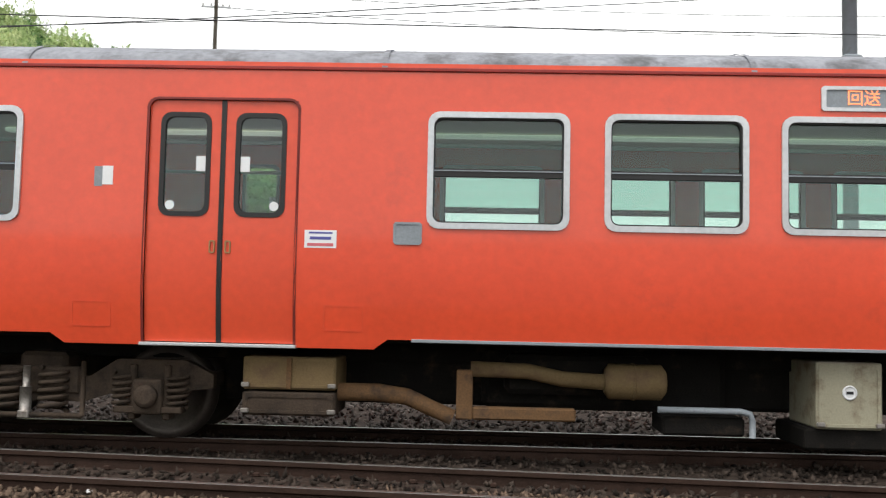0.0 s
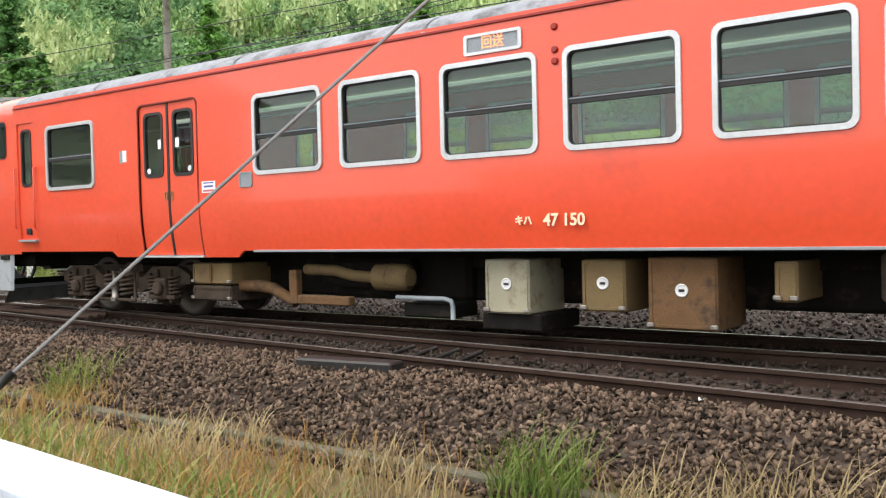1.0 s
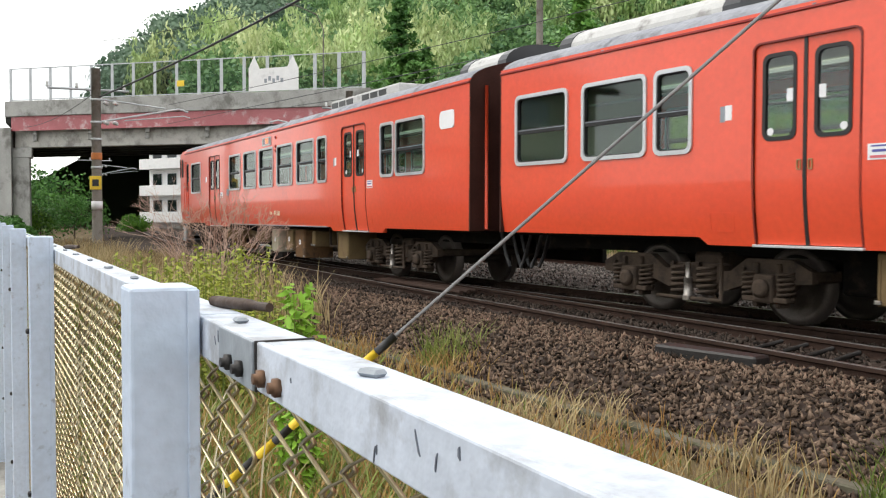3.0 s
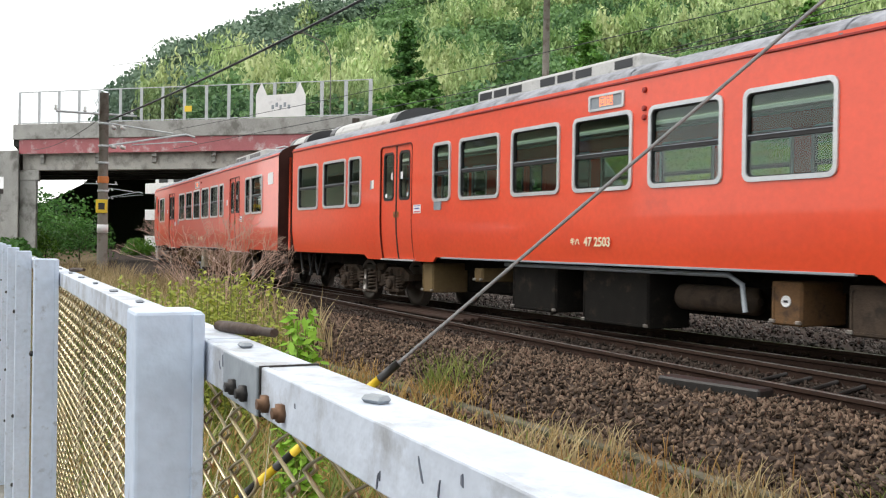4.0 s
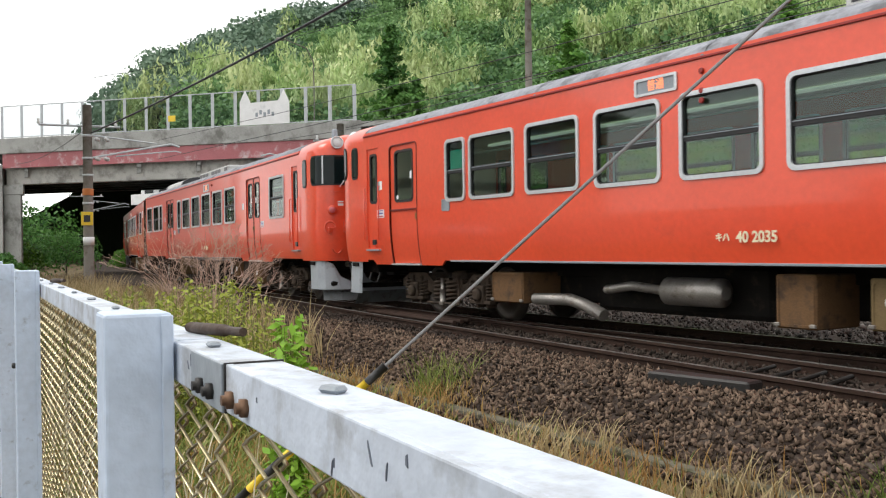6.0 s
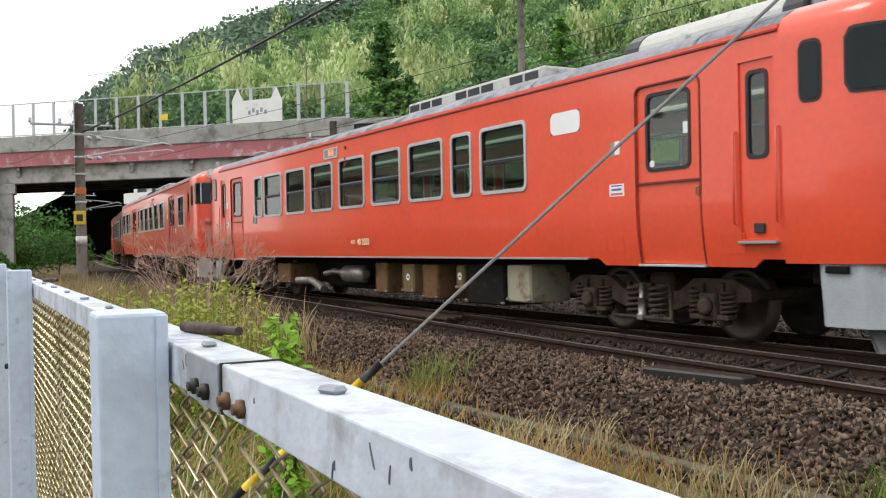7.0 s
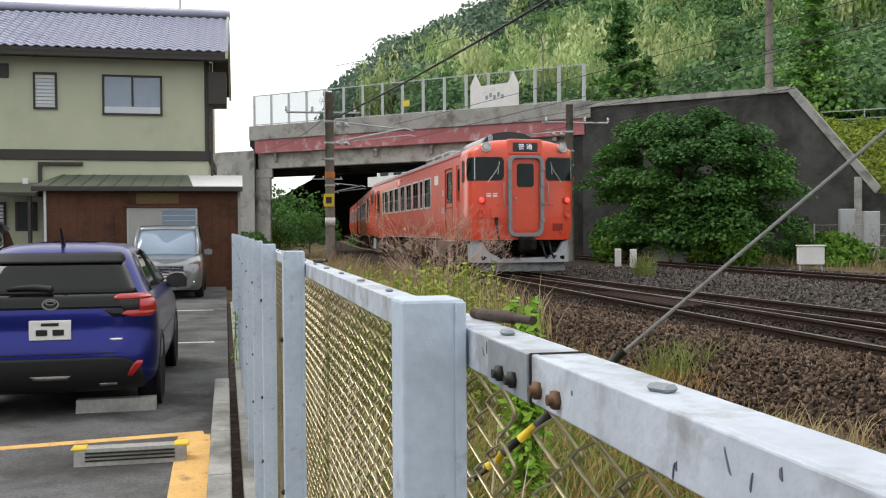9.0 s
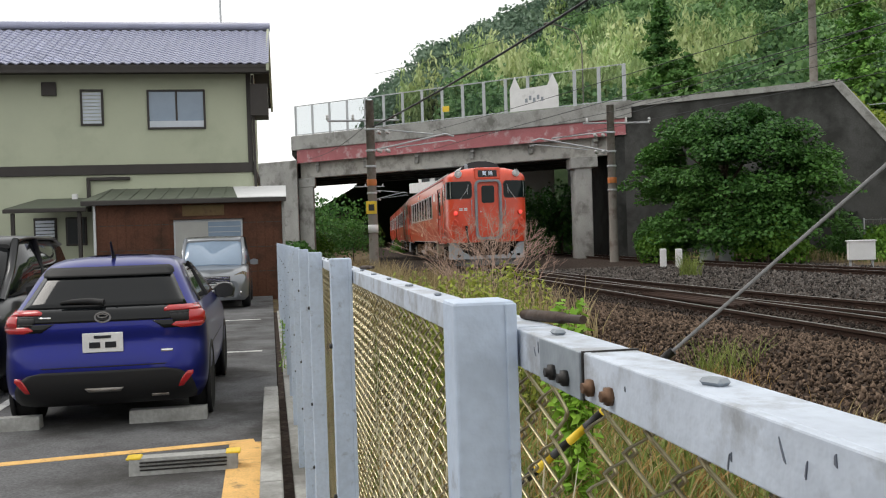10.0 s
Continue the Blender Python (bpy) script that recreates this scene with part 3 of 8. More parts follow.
def door_leaf(car, x0, x1, win, flip=Matrix(), handle=0, z=DOOR_Z, kind="door"):
    """One door leaf set back in the side, with a gasketed window."""
    def put(name, bm, material, parent, label=""):
        bmesh.ops.transform(bm, matrix=flip, verts=bm.verts)
        return part(name, bm, material, parent, label)
    bm = B()
    xs, zs = sorted({x0, win[0], win[1], x1}), sorted({z[0], 1.1, 1.22, 1.35, 1.48, 1.62, win[2], win[3], z[1]} if z[0] < 1.1 else {z[0], 1.35, 1.48, 1.62, win[2], win[3], z[1]})
    v = {}

    def vert(x, zz):
        k = (x, zz)
        if k not in v:
            v[k] = bm.verts.new((x, -(HALF - 0.022 - bulge(zz)), zz))
        return v[k]
    for a, b in zip(xs, xs[1:]):
        for c, d in zip(zs, zs[1:]):
            if not (win[0] <= a and b <= win[1] and win[2] <= c and d <= win[3]):
                bm.faces.new((vert(a, c), vert(b, c), vert(b, d), vert(a, d)))
    bmesh.ops.recalc_face_normals(bm, faces=bm.faces)
    bmesh.ops.solidify(bm, geom=list(bm.faces), thickness=0.03)
    soften(bm)
    leaf = put(kind, bm, M_RED2, car, "vermilion sliding door leaf")
    cx, cz, w, h = (win[0] + win[1]) / 2, (win[2] + win[3]) / 2, win[1] - win[0], win[3] - win[2]
    pl = on_side(cx, cz)
    r = min(0.09, w * 0.3)
    g = put("gasket", ring(B(), rounded(w + 0.05, h + 0.05, r), rounded(w - 0.03, h - 0.03, r * 0.8), -0.06, -0.012, pl), M_RUBBER, leaf)
    p = put("door_glass", box(B(), win[0], win[1], -HALF + 0.03, -HALF + 0.036, win[2], win[3]), M_GLASS, leaf)
    p.visible_shadow = False
    if handle:
        hx = x1 - 0.055 if handle > 0 else x0 + 0.055
        put("door_handle", ring(B(), rounded(0.05, 0.11, 0.015), rounded(0.028, 0.085, 0.01), -0.022, -0.008, on_side(hx, 1.72)), M_BRASS, leaf, "small tan recessed handle")
        put("sticker", box(B(), (win[1] - 0.1 if handle > 0 else win[0] + 0.02), (win[1] - 0.02 if handle > 0 else win[0] + 0.1), -HALF + 0.024, -HALF + 0.028, cz - 0.06, cz + 0.07), M_LABEL, leaf)
        put("round_sticker", lathe(B(), [(0.04, 0), (0.04, 0.003)], 14, Matrix.Translation((win[0] + 0.07 if handle > 0 else win[1] - 0.07, -HALF + 0.028, win[2] + 0.07)) @ pose(0, 0, 0, 90)), M_LABEL, leaf)
    return leaf


SHARED = {}


def shared_part(name, key, make, material, parent, m, label=""):
    """A part whose mesh is shared by all its repeats."""
    if key not in SHARED:
        bm = make()
        me = bpy.data.meshes.new(name)
        bm.to_mesh(me)
        bm.free()
        me.materials.append(material)
        SHARED[key] = me
    ob = new(name, SHARED[key])
    ob.parent = parent
    ob.matrix_basis = m
    return tagged(ob, label)


def make_wheelset():
    bm = B()
    for s in (-1, 1):
        prof = [(0.05, -0.09), (0.12, -0.09), (0.13, -0.05), (0.34, -0.05), (0.36, -0.065), (0.43, -0.065), (0.435, 0.035), (0.455, 0.05), (0.455, 0.065), (0.36, 0.065), (0.34, 0.02), (0.12, 0.03), (0.09, 0.08)]
        lathe(bm, prof, 28, Matrix.Translation((0, s * 0.56, 0)) @ pose(0, 0, 0, 90 * s))
    tube(bm, [(0, -0.6, 0), (0, 0.6, 0)], 0.075, 10)
    return bm


def make_spring():
    bm = B()
    tube(bm, [(0.085 * math.cos(k * 0.7), 0.085 * math.sin(k * 0.7), 0.3 * k / 50) for k in range(51)], 0.017, 6)
    return bm


def make_side_frame():
    """A dished bogie side frame with horn guides, seen from its outer face (-y)."""
    bm = B()
    pts = [(-1.6, 0.62), (-1.35, 0.74), (-0.75, 0.74), (-0.5, 0.58), (0.5, 0.58), (0.75, 0.74), (1.35, 0.74), (1.6, 0.62), (1.6, 0.5), (1.4, 0.48), (1.22, 0.3), (0.86, 0.3), (0.7, 0.44), (0.45, 0.36), (-0.45, 0.36), (-0.7, 0.44), (-0.86, 0.3), (-1.22, 0.3), (-1.4, 0.48), (-1.6, 0.5)]
    slab(bm, pts, -0.05, 0.06, lambda a, b, d: (a, d, b))
    box(bm, -0.42, 0.42, -0.07, 0.08, 0.42, 0.66, 0.02)
    for s in (-1, 1):
        box(bm, s * 0.9 - 0.03, s * 0.9 + 0.03, -0.1, 0.08, 0.22, 0.7, 0.012)
        box(bm, s * 1.2 - 0.03, s * 1.2 + 0.03, -0.1, 0.08, 0.22, 0.7, 0.012)
    return bm


def make_axle_box():
    bm = B()
    box(bm, -0.13, 0.13, -0.1, 0.12, -0.16, 0.15, 0.03, 2)
    lathe(bm, [(0.1, 0), (0.1, 0.05), (0.06, 0.07)], 14, Matrix.Translation((0, -0.1, 0)) @ pose(0, 0, 0, 90))
    box(bm, -0.3, -0.12, -0.08, 0.08, -0.15, -0.09, 0.01)
    box(bm, 0.12, 0.3, -0.08, 0.08, -0.15, -0.09, 0.01)
    return bm


def make_damper():
    bm = B()
    tube(bm, [(0, 0, 0), (0, 0, 0.22)], 0.05, 10)
    tube(bm, [(0, 0, 0.2), (0, 0, 0.4)], 0.032, 8)
    box(bm, -0.05, 0.05, -0.05, 0.05, -0.05, 0.02, 0.01)
    return bm


WHEELS = []


def bogie(car, x):
    bo = part("bogie", box(B(), x - 0.22, x + 0.22, -0.9, 0.9, 0.5, 0.78, 0.04), M_BOGIE, car, "dusty brown coil-sprung bogie")
    for k in (-1.5, 1.5):
        part("end_beam", box(B(), x + k - 0.05, x + k + 0.05, -0.95, 0.95, 0.5, 0.62, 0.02), M_BOGIE, bo)
    for s in (-1, 1):
        turn = pose(x, 0, 0, 0, 0, 0) if s < 0 else pose(x, 0, 0, 0, 0, 180)
        shared_part("side_frame", "side_frame", make_side_frame, M_BOGIE, bo, turn @ Matrix.Translation((0, -1.02, 0)))
        for k in (-1, 1):
            shared_part("axle_box", "axle_box", make_axle_box, M_BOGIE, bo, turn @ Matrix.Translation((k * 1.05, -1.08, 0.43)))
            for j in (-1, 1):
                shared_part("coil_spring", "spring", make_spring, M_BOGIE, bo, turn @ Matrix.Translation((k * 1.05 + j * 0.24, -1.08, 0.33)))
            shared_part("bolster_spring", "spring", make_spring, M_BOGIE, bo, turn @ Matrix.Translation((k * 0.2, -1.1, 0.28)) @ Matrix.Diagonal((1.35, 1.35, 1.25, 1)))
        shared_part("damper", "damper", make_damper, M_SILVER, bo, turn @ Matrix.Translation((0.0, -1.2, 0.27)))
        bm = B()
        tube(bm, [(-0.5, -1.2, 0.25), (0.5, -1.2, 0.25)], 0.025, 6)
        tube(bm, [(0.5, -1.2, 0.25), (0.5, -1.2, 0.72)], 0.022, 6)
        bmesh.ops.transform(bm, matrix=turn, verts=bm.verts)
        part("hanger_rod", bm, M_BOGIE, bo)
    for k in (-1, 1):
        w = shared_part("wheelset", "wheelset", make_wheelset, M_WHEEL, bo, pose(x + k * 1.05, 0, 0.43), "worn steel wheelset")
        WHEELS.append((w, x + k * 1.05))
    return bo


def under_box(car, x0, x1, z0, z1, material, badge=False, name="equipment_box", y=-1.25, deep=0.7, label=""):
    """An underfloor box with a framed door and latches; a dark foot below."""
    bx = part(name, box(B(), x0, x1, y, y + deep, z0, z1, 0.015), material, car, label)
    bm = B()
    w, h = x1 - x0, z1 - z0
    ring(bm, rounded(w - 0.04, h - 0.04, 0.02, 1), rounded(w - 0.09, h - 0.09, 0.02, 1), -0.005, 0.01, lambda a, b, d: ((x0 + x1) / 2 + a, y - d, (z0 + z1) / 2 + b))
    part("door_frame", bm, material, bx)
    for s in (x0 + 0.03, x1 - 0.03):
        part("latch", box(B(), s - 0.035, s + 0.035, y - 0.035, y, z0 + 0.02, z0 + 0.06, 0.008), M_SILVER, bx)
    if badge:
        bm = B()
        lathe(bm, [(0.062, 0), (0.062, 0.008), (0.045, 0.008), (0.045, 0.004)], 18, Matrix.Translation(((x0 + x1) / 2, y - 0.002, z0 + h * 0.55)) @ pose(0, 0, 0, 90))
        part("badge", bm, M_LABEL, bx)
        part("badge_mark", box(B(), (x0 + x1) / 2 - 0.028, (x0 + x1) / 2 + 0.028, y - 0.014, y - 0.008, z0 + h * 0.55 - 0.012, z0 + h * 0.55 + 0.012), M_DARK, bx)
    return bx


def seat_pair():
    bm = B()
    for s in (-1, 1):
        box(bm, s * 0.06, s * 0.5, -0.48, 0.48, 1.25, 1.66, 0.05, 2)
        box(bm, s * 0.02, s * 0.12, -0.48, 0.48, 1.6, 2.0, 0.05, 2)
    return bm


def slotted_unit(car, x0, x1, y0=-0.75, y1=0.75, h=0.2, base=3.6):
    """A long low roof cooler with dark slots along its sides."""
    u = part("roof_cooler", box(B(), x0, x1, y0, y1, base - 0.08, base + h, 0.04, 2), M_UNIT, car, "low pale grey slotted roof cooler")
    n = max(2, int((x1 - x0) / 0.42))
    for k in range(n):
        a = x0 + 0.08 + (x1 - x0 - 0.16) * k / n
        b = x0 + 0.08 + (x1 - x0 - 0.16) * (k + 0.85) / n
        if k % 4 == 3:
            continue
        for s in (y0, y1):
            part("slot", box(B(), a, b, s - 0.006, s + 0.006, base + 0.03, base + h - 0.05, 0.004), M_DARK, u)
    return u


def round_unit(car, x0, x1, wide=1.5, h=0.42, base=3.55):
    """A rounded roof unit with black end grilles."""
    bm = B()
    arc = [(wide / 2 * math.cos(t), base - 0.03 + h * math.sin(t) ** 0.7 if math.sin(t) > 0 else base - 0.03) for t in [math.pi * k / 14 for k in range(15)]]
    slab(bm, arc, x0, x1, lambda a, b, d: (d, a, b))
    u = part("roof_unit", bm, M_UNIT, car, "rounded weathered pale grey roof unit with dark ends")
    for xa, xb in ((x0 - 0.012, x0 + 0.25), (x1 - 0.25, x1 + 0.012)):
        arc2 = [(a * 1.012, base - 0.03 + (b - base + 0.03) * 1.02) for a, b in arc]
        part("end_cowl", slab(B(), arc2, xa, xb, lambda a, b, d: (d, a, b)), M_DARK, u)
    return u


def build_car(label, u0, u1, s0, s1, cabs, wins, doors, crews, number, num_at, sign_at, word, toilet=None, tail=False):
    """u0..u1: the car's ends along the train; s0..s1: the straight part of the body. All openings are given along the train."""
    mid = (u0 + u1) / 2
    car = thing("railcar", label, "train", group="cars of the train")
    X = lambda u: u - mid
    openings, lows = [], []
    for a, b in wins:
        openings.append((X(a), X(b), *WIN_Z))
    for a, b, _ in doors:
        openings.append((X(a), X(b), *DOOR_Z))
        lows.append((X(a) - 0.8, X(b) + 0.8))
    for a, b in crews:
        openings.append((X(a), X(b), 1.18, 3.0))
    if toilet:
        openings.append((X(toilet[0]), X(toilet[1]), 2.6, 2.88))
    # where a low stretch meets the car's end or its neighbour, keep inside the straight part
    lows = [(max(a, X(s0) + 0.01), min(b, X(s1) - 0.01)) for a, b in lows]
    for flip, nm in ((Matrix(), "side_wall"), (Matrix.Diagonal((1, -1, 1, 1)), "side_wall")):
        bm = side_skin(openings, X(s0), X(s1), lows)
        bmesh.ops.transform(bm, matrix=flip, verts=bm.verts)
        bmesh.ops.recalc_face_normals(bm, faces=bm.faces)
        soften(bm)
        part(nm, bm, M_RED, car, "vermilion painted car side")
        # rain gutter and seam below it
        bm = box(B(), X(s0), X(s1), -HALF - 0.02, -HALF + 0.03, Z_GUT - 0.012, Z_GUT + 0.02, 0.006)
        bmesh.ops.transform(bm, matrix=flip, verts=bm.verts)
        part("rain_gutter", bm, mat_dark_red(), car)
        bm = box(B(), X(s0), X(s1), -HALF + 0.005, -HALF + 0.06, Z_GUT + 0.02, Z_GUT + 0.06)
        bmesh.ops.transform(bm, matrix=flip, verts=bm.verts)
        part("cant_rail", bm, M_RED2, car)
        for a, b in wins:
            window(car, X((a + b) / 2), b - a, *WIN_Z, bar=True, flip=flip)
        for a, b, leaves in doors:
            if leaves == 2:
                c = (a + b) / 2
                w = (b - a) / 2
                door_leaf(car, X(a), X(c) - 0.012, (X(a) + 0.12, X(c) - 0.13, 2.0, 2.84), flip, 1)
                door_leaf(car, X(c) + 0.012, X(b), (X(c) + 0.13, X(b) - 0.12, 2.0, 2.84), flip, -1)
                bm = slab(B(), [(-0.021, DOOR_Z[1]), (-0.021, 1.62), (-0.021, 1.35), (-0.021, 1.1), (-0.021, DOOR_Z[0]), (0.021, DOOR_Z[0]), (0.021, 1.1), (0.021, 1.35), (0.021, 1.62), (0.021, DOOR_Z[1])], 0.0, 0.03, lambda p, q, d: (X(c) + p, -HALF + 0.012 + d + bulge(q), q))
            else:
                door_leaf(car, X(a), X(b), (X(a) + 0.17, X(b) - 0.17, 2.0, 2.86), flip, 1)
                bm = box(B(), X(a), X(b), -HALF - 0.004, -HALF + 0.01, 1.83, 1.86, 0.003)
            bmesh.ops.transform(bm, matrix=flip, verts=bm.verts)
            part("door_seal", bm, M_RUBBER if leaves == 2 else M_SEAM, car)
            # raised dark surround and bright step edge
            bm = B()
            w = b - a
            for sx in (-1, 1):
                zz = (DOOR_Z[1] - 0.06, 1.62, 1.35, 1.1, Z_LOW)
                slab(bm, [(0.0, q) for q in zz] + [(sx * 0.022, q) for q in zz[::-1]], -0.02, 0.006, lambda p, q, d, sx=sx, w=w, a=a, b=b: (X((a + b) / 2) + sx * w / 2 + p, -HALF - d + bulge(q), q))
            arc = rounded(w + 0.05, 0.4, 0.1)[0:10]
            arc2 = rounded(w, 0.36, 0.08)[0:10]
            slab(bm, arc + arc2[::-1], -0.02, 0.008, on_side(X((a + b) / 2), DOOR_Z[1] - 0.18))
            bmesh.ops.transform(bm, matrix=flip, verts=bm.verts)
            part("door_surround", bm, M_SEAM, car)
            bm = box(B(), X(a) - 0.03, X(b) + 0.03, -HALF + 0.03, -HALF + 0.2, Z_LOW - 0.005, Z_LOW + 0.022, 0.004)
            bmesh.ops.transform(bm, matrix=flip, verts=bm.verts)
            part("step_edge", bm, M_ALU, car, "bright metal door step")
            # notices beside the door
            for dx, dz, w2, h2, mt in ((-0.42, 2.3, 0.07, 0.17, M_STEELGREY), (-0.34, 2.31, 0.09, 0.16, M_LABEL), (0.22, 1.8, 0.27, 0.15, M_LABEL)):
                px = X(a) + dx if dx < 0 else X(b) + 0.22
                if leaves == 1 and dx > 0:
                    px = X(a) - 0.36
                nt = part("notice", transformed(box(B(), px - w2 / 2, px + w2 / 2, -HALF - 0.004, -HALF + 0.01, dz - h2 / 2, dz + h2 / 2), flip), mt, car)
                if w2 > 0.2:
                    part("print_bar", transformed(box(B(), px - 0.1, px + 0.1, -HALF - 0.006, -HALF, dz + 0.045, dz + 0.06), flip), M_LBLUE, nt)
                    part("print_bar", transformed(box(B(), px - 0.09, px + 0.09, -HALF - 0.006, -HALF, dz - 0.005, dz + 0.02), flip), M_LBLUE, nt)
                    part("print_bar", transformed(box(B(), px - 0.11, px + 0.11, -HALF - 0.006, -HALF, dz - 0.06, dz - 0.035), flip), M_LPINK, nt)
        for a, b in crews:
            door_leaf(car, X(a), X(b), (X(a) + 0.11, X(b) - 0.11, 2.02, 2.88), flip, 0, (1.18, 3.0), "crew_door")
            part("crew_step", transformed(box(B(), X(a) - 0.02, X(b) + 0.02, -HALF - 0.02, -HALF + 0.05, 1.13, 1.16, 0.004), flip), M_STEELGREY, car)
            for px in (X(a) - 0.05, X(b) + 0.05):
                part("crew_hand_rail", transformed(tube(B(), [(px, -HALF, 2.3), (px, -HALF - 0.035, 2.28), (px, -HALF - 0.035, 1.35), (px, -HALF, 1.33)], 0.013, 6), flip), M_RED2, car)
            part("step_hole", transformed(box(B(), X((a + b) / 2) - 0.07, X((a + b) / 2) + 0.07, -HALF + 0.015, -HALF + 0.05, 1.24, 1.34, 0.01), flip), M_DARK, car)
        if toilet:
            w = toilet[1] - toilet[0]
            part("frosted_window", transformed(slab(B(), rounded(w + 0.01, 0.29, 0.09), -0.03, 0.006, on_side(X(sum(toilet) / 2), 2.74)), flip), M_LABEL, car, "small frosted white window")
        # destination display and side lamps
        if sign_at:
            sx = X(sign_at)
            sg = part("side_display", transformed(ring(B(), rounded(0.7, 0.21, 0.02, 1), rounded(0.62, 0.15, 0.01, 1), -0.01, 0.02, on_side(sx, 3.05)), flip), M_ALU, car, "side destination display")
            part("display_panel", transformed(box(B(), sx - 0.32, sx + 0.32, -HALF - 0.006, -HALF + 0.01, 2.97, 3.13), flip), M_STEELGREY, sg)
            for k, zz in enumerate((3.1, 2.88, 2.77)):
                part("side_lamp", transformed(lathe(B(), [(0.035, 0), (0.035, 0.02), (0.025, 0.03)], 12, Matrix.Translation((sx + 0.72, -HALF - 0.0, zz)) @ pose(0, 0, 0, 90)), flip), mat_dark_red(), car)
    if sign_at and word:
        lettering(word, 0.14, M_LED, car, Matrix.Translation((X(sign_at), -HALF - 0.009, 3.05)) @ pose(0, 0, 0, 90))
    # number
    for words, size, dx in ((number[:2], 0.1, -0.36), (number[2:], 0.165, 0.1)):
        tx = lettering(words, size, M_CREAM, car, Matrix.Translation((X(num_at) - 0.05 + dx, -HALF - 0.004, 1.25)) @ pose(0, 0, 0, 90), name="car_number", label="cream painted car number")
        tx.data.offset = 0.004
    # filler flap
    for fx in (doors[0][1] + 0.95,):
        part("grey_flap", ring(slab(B(), rounded(0.2, 0.15, 0.015, 1), -0.01, 0.006, on_side(X(fx), 1.86)), rounded(0.24, 0.19, 0.02, 1), rounded(0.2, 0.15, 0.015, 1), -0.01, 0.014, on_side(X(fx), 1.86)), M_STEELGREY, car)
    # small access panels on the skirt
    for fx in (doors[0][0] - 0.45, doors[0][1] + 0.42, doors[1][0] - 0.45, doors[1][1] + 0.42):
        part("access_panel", ring(B(), rounded(0.34, 0.22, 0.01, 1), rounded(0.31, 0.19, 0.01, 1), -0.01, 0.004, on_side(X(fx), 1.14)), M_RED2, car)
    # roof
    prof = [(HALF * k, z) for k, z in CROWN] + [(-HALF * k, z) for k, z in CROWN[-2::-1]]
    prof = [tuple(p) for p in spline(prof, 2)]
    bm = B()
    n = 12
    rings = [[bm.verts.new((X(s0) + (X(s1) - X(s0)) * i / n, a, z)) for a, z in prof] for i in range(n + 1)]
    inner = [[bm.verts.new((X(s0) + (X(s1) - X(s0)) * i / n, a * 0.97, z - 0.05)) for a, z in prof] for i in range(n + 1)]
    for lay in (rings, inner):
        for a, b in zip(lay, lay[1:]):
            for i in range(len(prof) - 1):
                bm.faces.new((a[i], a[i + 1], b[i + 1], b[i])).smooth = True
    for e in (0, -1):
        for i in range(len(prof) - 1):
            bm.faces.new((rings[e][i], rings[e][i + 1], inner[e][i + 1], inner[e][i]))
    bmesh.ops.recalc_face_normals(bm, faces=bm.faces)
    part("roof", bm, M_ROOF, car, "weathered grey roof cloth")
    k = s0 + 2.2
    while k < s1 - 1:
        bm = B()
        for a, b in zip(prof, prof[1:]):
            vs = [bm.verts.new((X(k) + dx, p[0] * 1.004, p[1] + 0.012)) for dx, p in ((0, a), (0, b), (0.05, b), (0.05, a))]
            bm.faces.new(vs)
        bmesh.ops.solidify(bm, geom=list(bm.faces), thickness=0.012)
        part("roof_seam", bm, M_ROOF, car)
        k += 3.1
    # ends without a cab
    for e, ue, sd in ((0, s0, -1), (1, s1, 1)):
        if cabs[e]:
            continue
        bm = B()
        pr = [(-HALF, Z_SILL), (HALF, Z_SILL)] + [(a, z) for a, z in prof]
        slab(bm, pr, X(ue) - 0.02, X(ue) + 0.02, lambda a, b, d: (d, a, b))
        part("end_wall", bm, M_ENDSHADE, car, "flat gangway end wall, near-black for the shade between cars")
        part("gangway_bellows", box(box(B(), X(ue), X(ue) + sd * 0.24, -0.5, -0.36, 1.1, 3.1, 0.03), X(ue), X(ue) + sd * 0.24, 0.36, 0.5, 1.1, 3.1, 0.03), M_RUBBER, car)
        part("bellows_top", box(B(), X(ue), X(ue) + sd * 0.24, -0.5, 0.5, 3.0, 3.15, 0.03), M_RUBBER, car)
        part("drain_pipe", tube(B(), [(X(ue) + sd * 0.05, -1.2, 3.2), (X(ue) + sd * 0.05, -1.2, 1.0)], 0.03, 6), M_RED2, car)
        part("end_coupler", box(B(), X(ue) - sd * 0.2, X(ue) + sd * 0.26, -0.15, 0.15, 0.68, 0.95, 0.03), M_UNDER, car)
        for yy in (-0.9, -0.7, -0.55):
            part("jumper_hose", tube(B(), [(X(ue), yy, 0.95), (X(ue) + sd * 0.15, yy, 0.6), (X(ue) + sd * 0.27, yy, 0.42)], 0.03, 6), M_RUBBER, car)
    if cabs[0]:
        cab(car, Matrix.Translation((X(s0), 0, 0)) @ pose(0, 0, 0, 0, 0, 180), word="")
    if cabs[1]:
        cab(car, Matrix.Translation((X(s1), 0, 0)), tail=tail, word="普 通" if tail else "")
    # inside
    part("car_floor", box(B(), X(s0) + 0.03, X(s1) - 0.03, -HALF + 0.1, HALF - 0.1, 1.17, 1.23), M_UNDER, car)
    part("car_ceiling", box(B(), X(s0) + 0.03, X(s1) - 0.03, -HALF + 0.06, HALF - 0.06, 3.12, 3.16), M_INT, car)
    for ue in (s0 + 0.1, s1 - 0.1):
        part("bulkhead", box(B(), X(ue) - 0.03, X(ue) + 0.03, -HALF + 0.06, HALF - 0.06, 1.23, 3.12), M_INT, car)
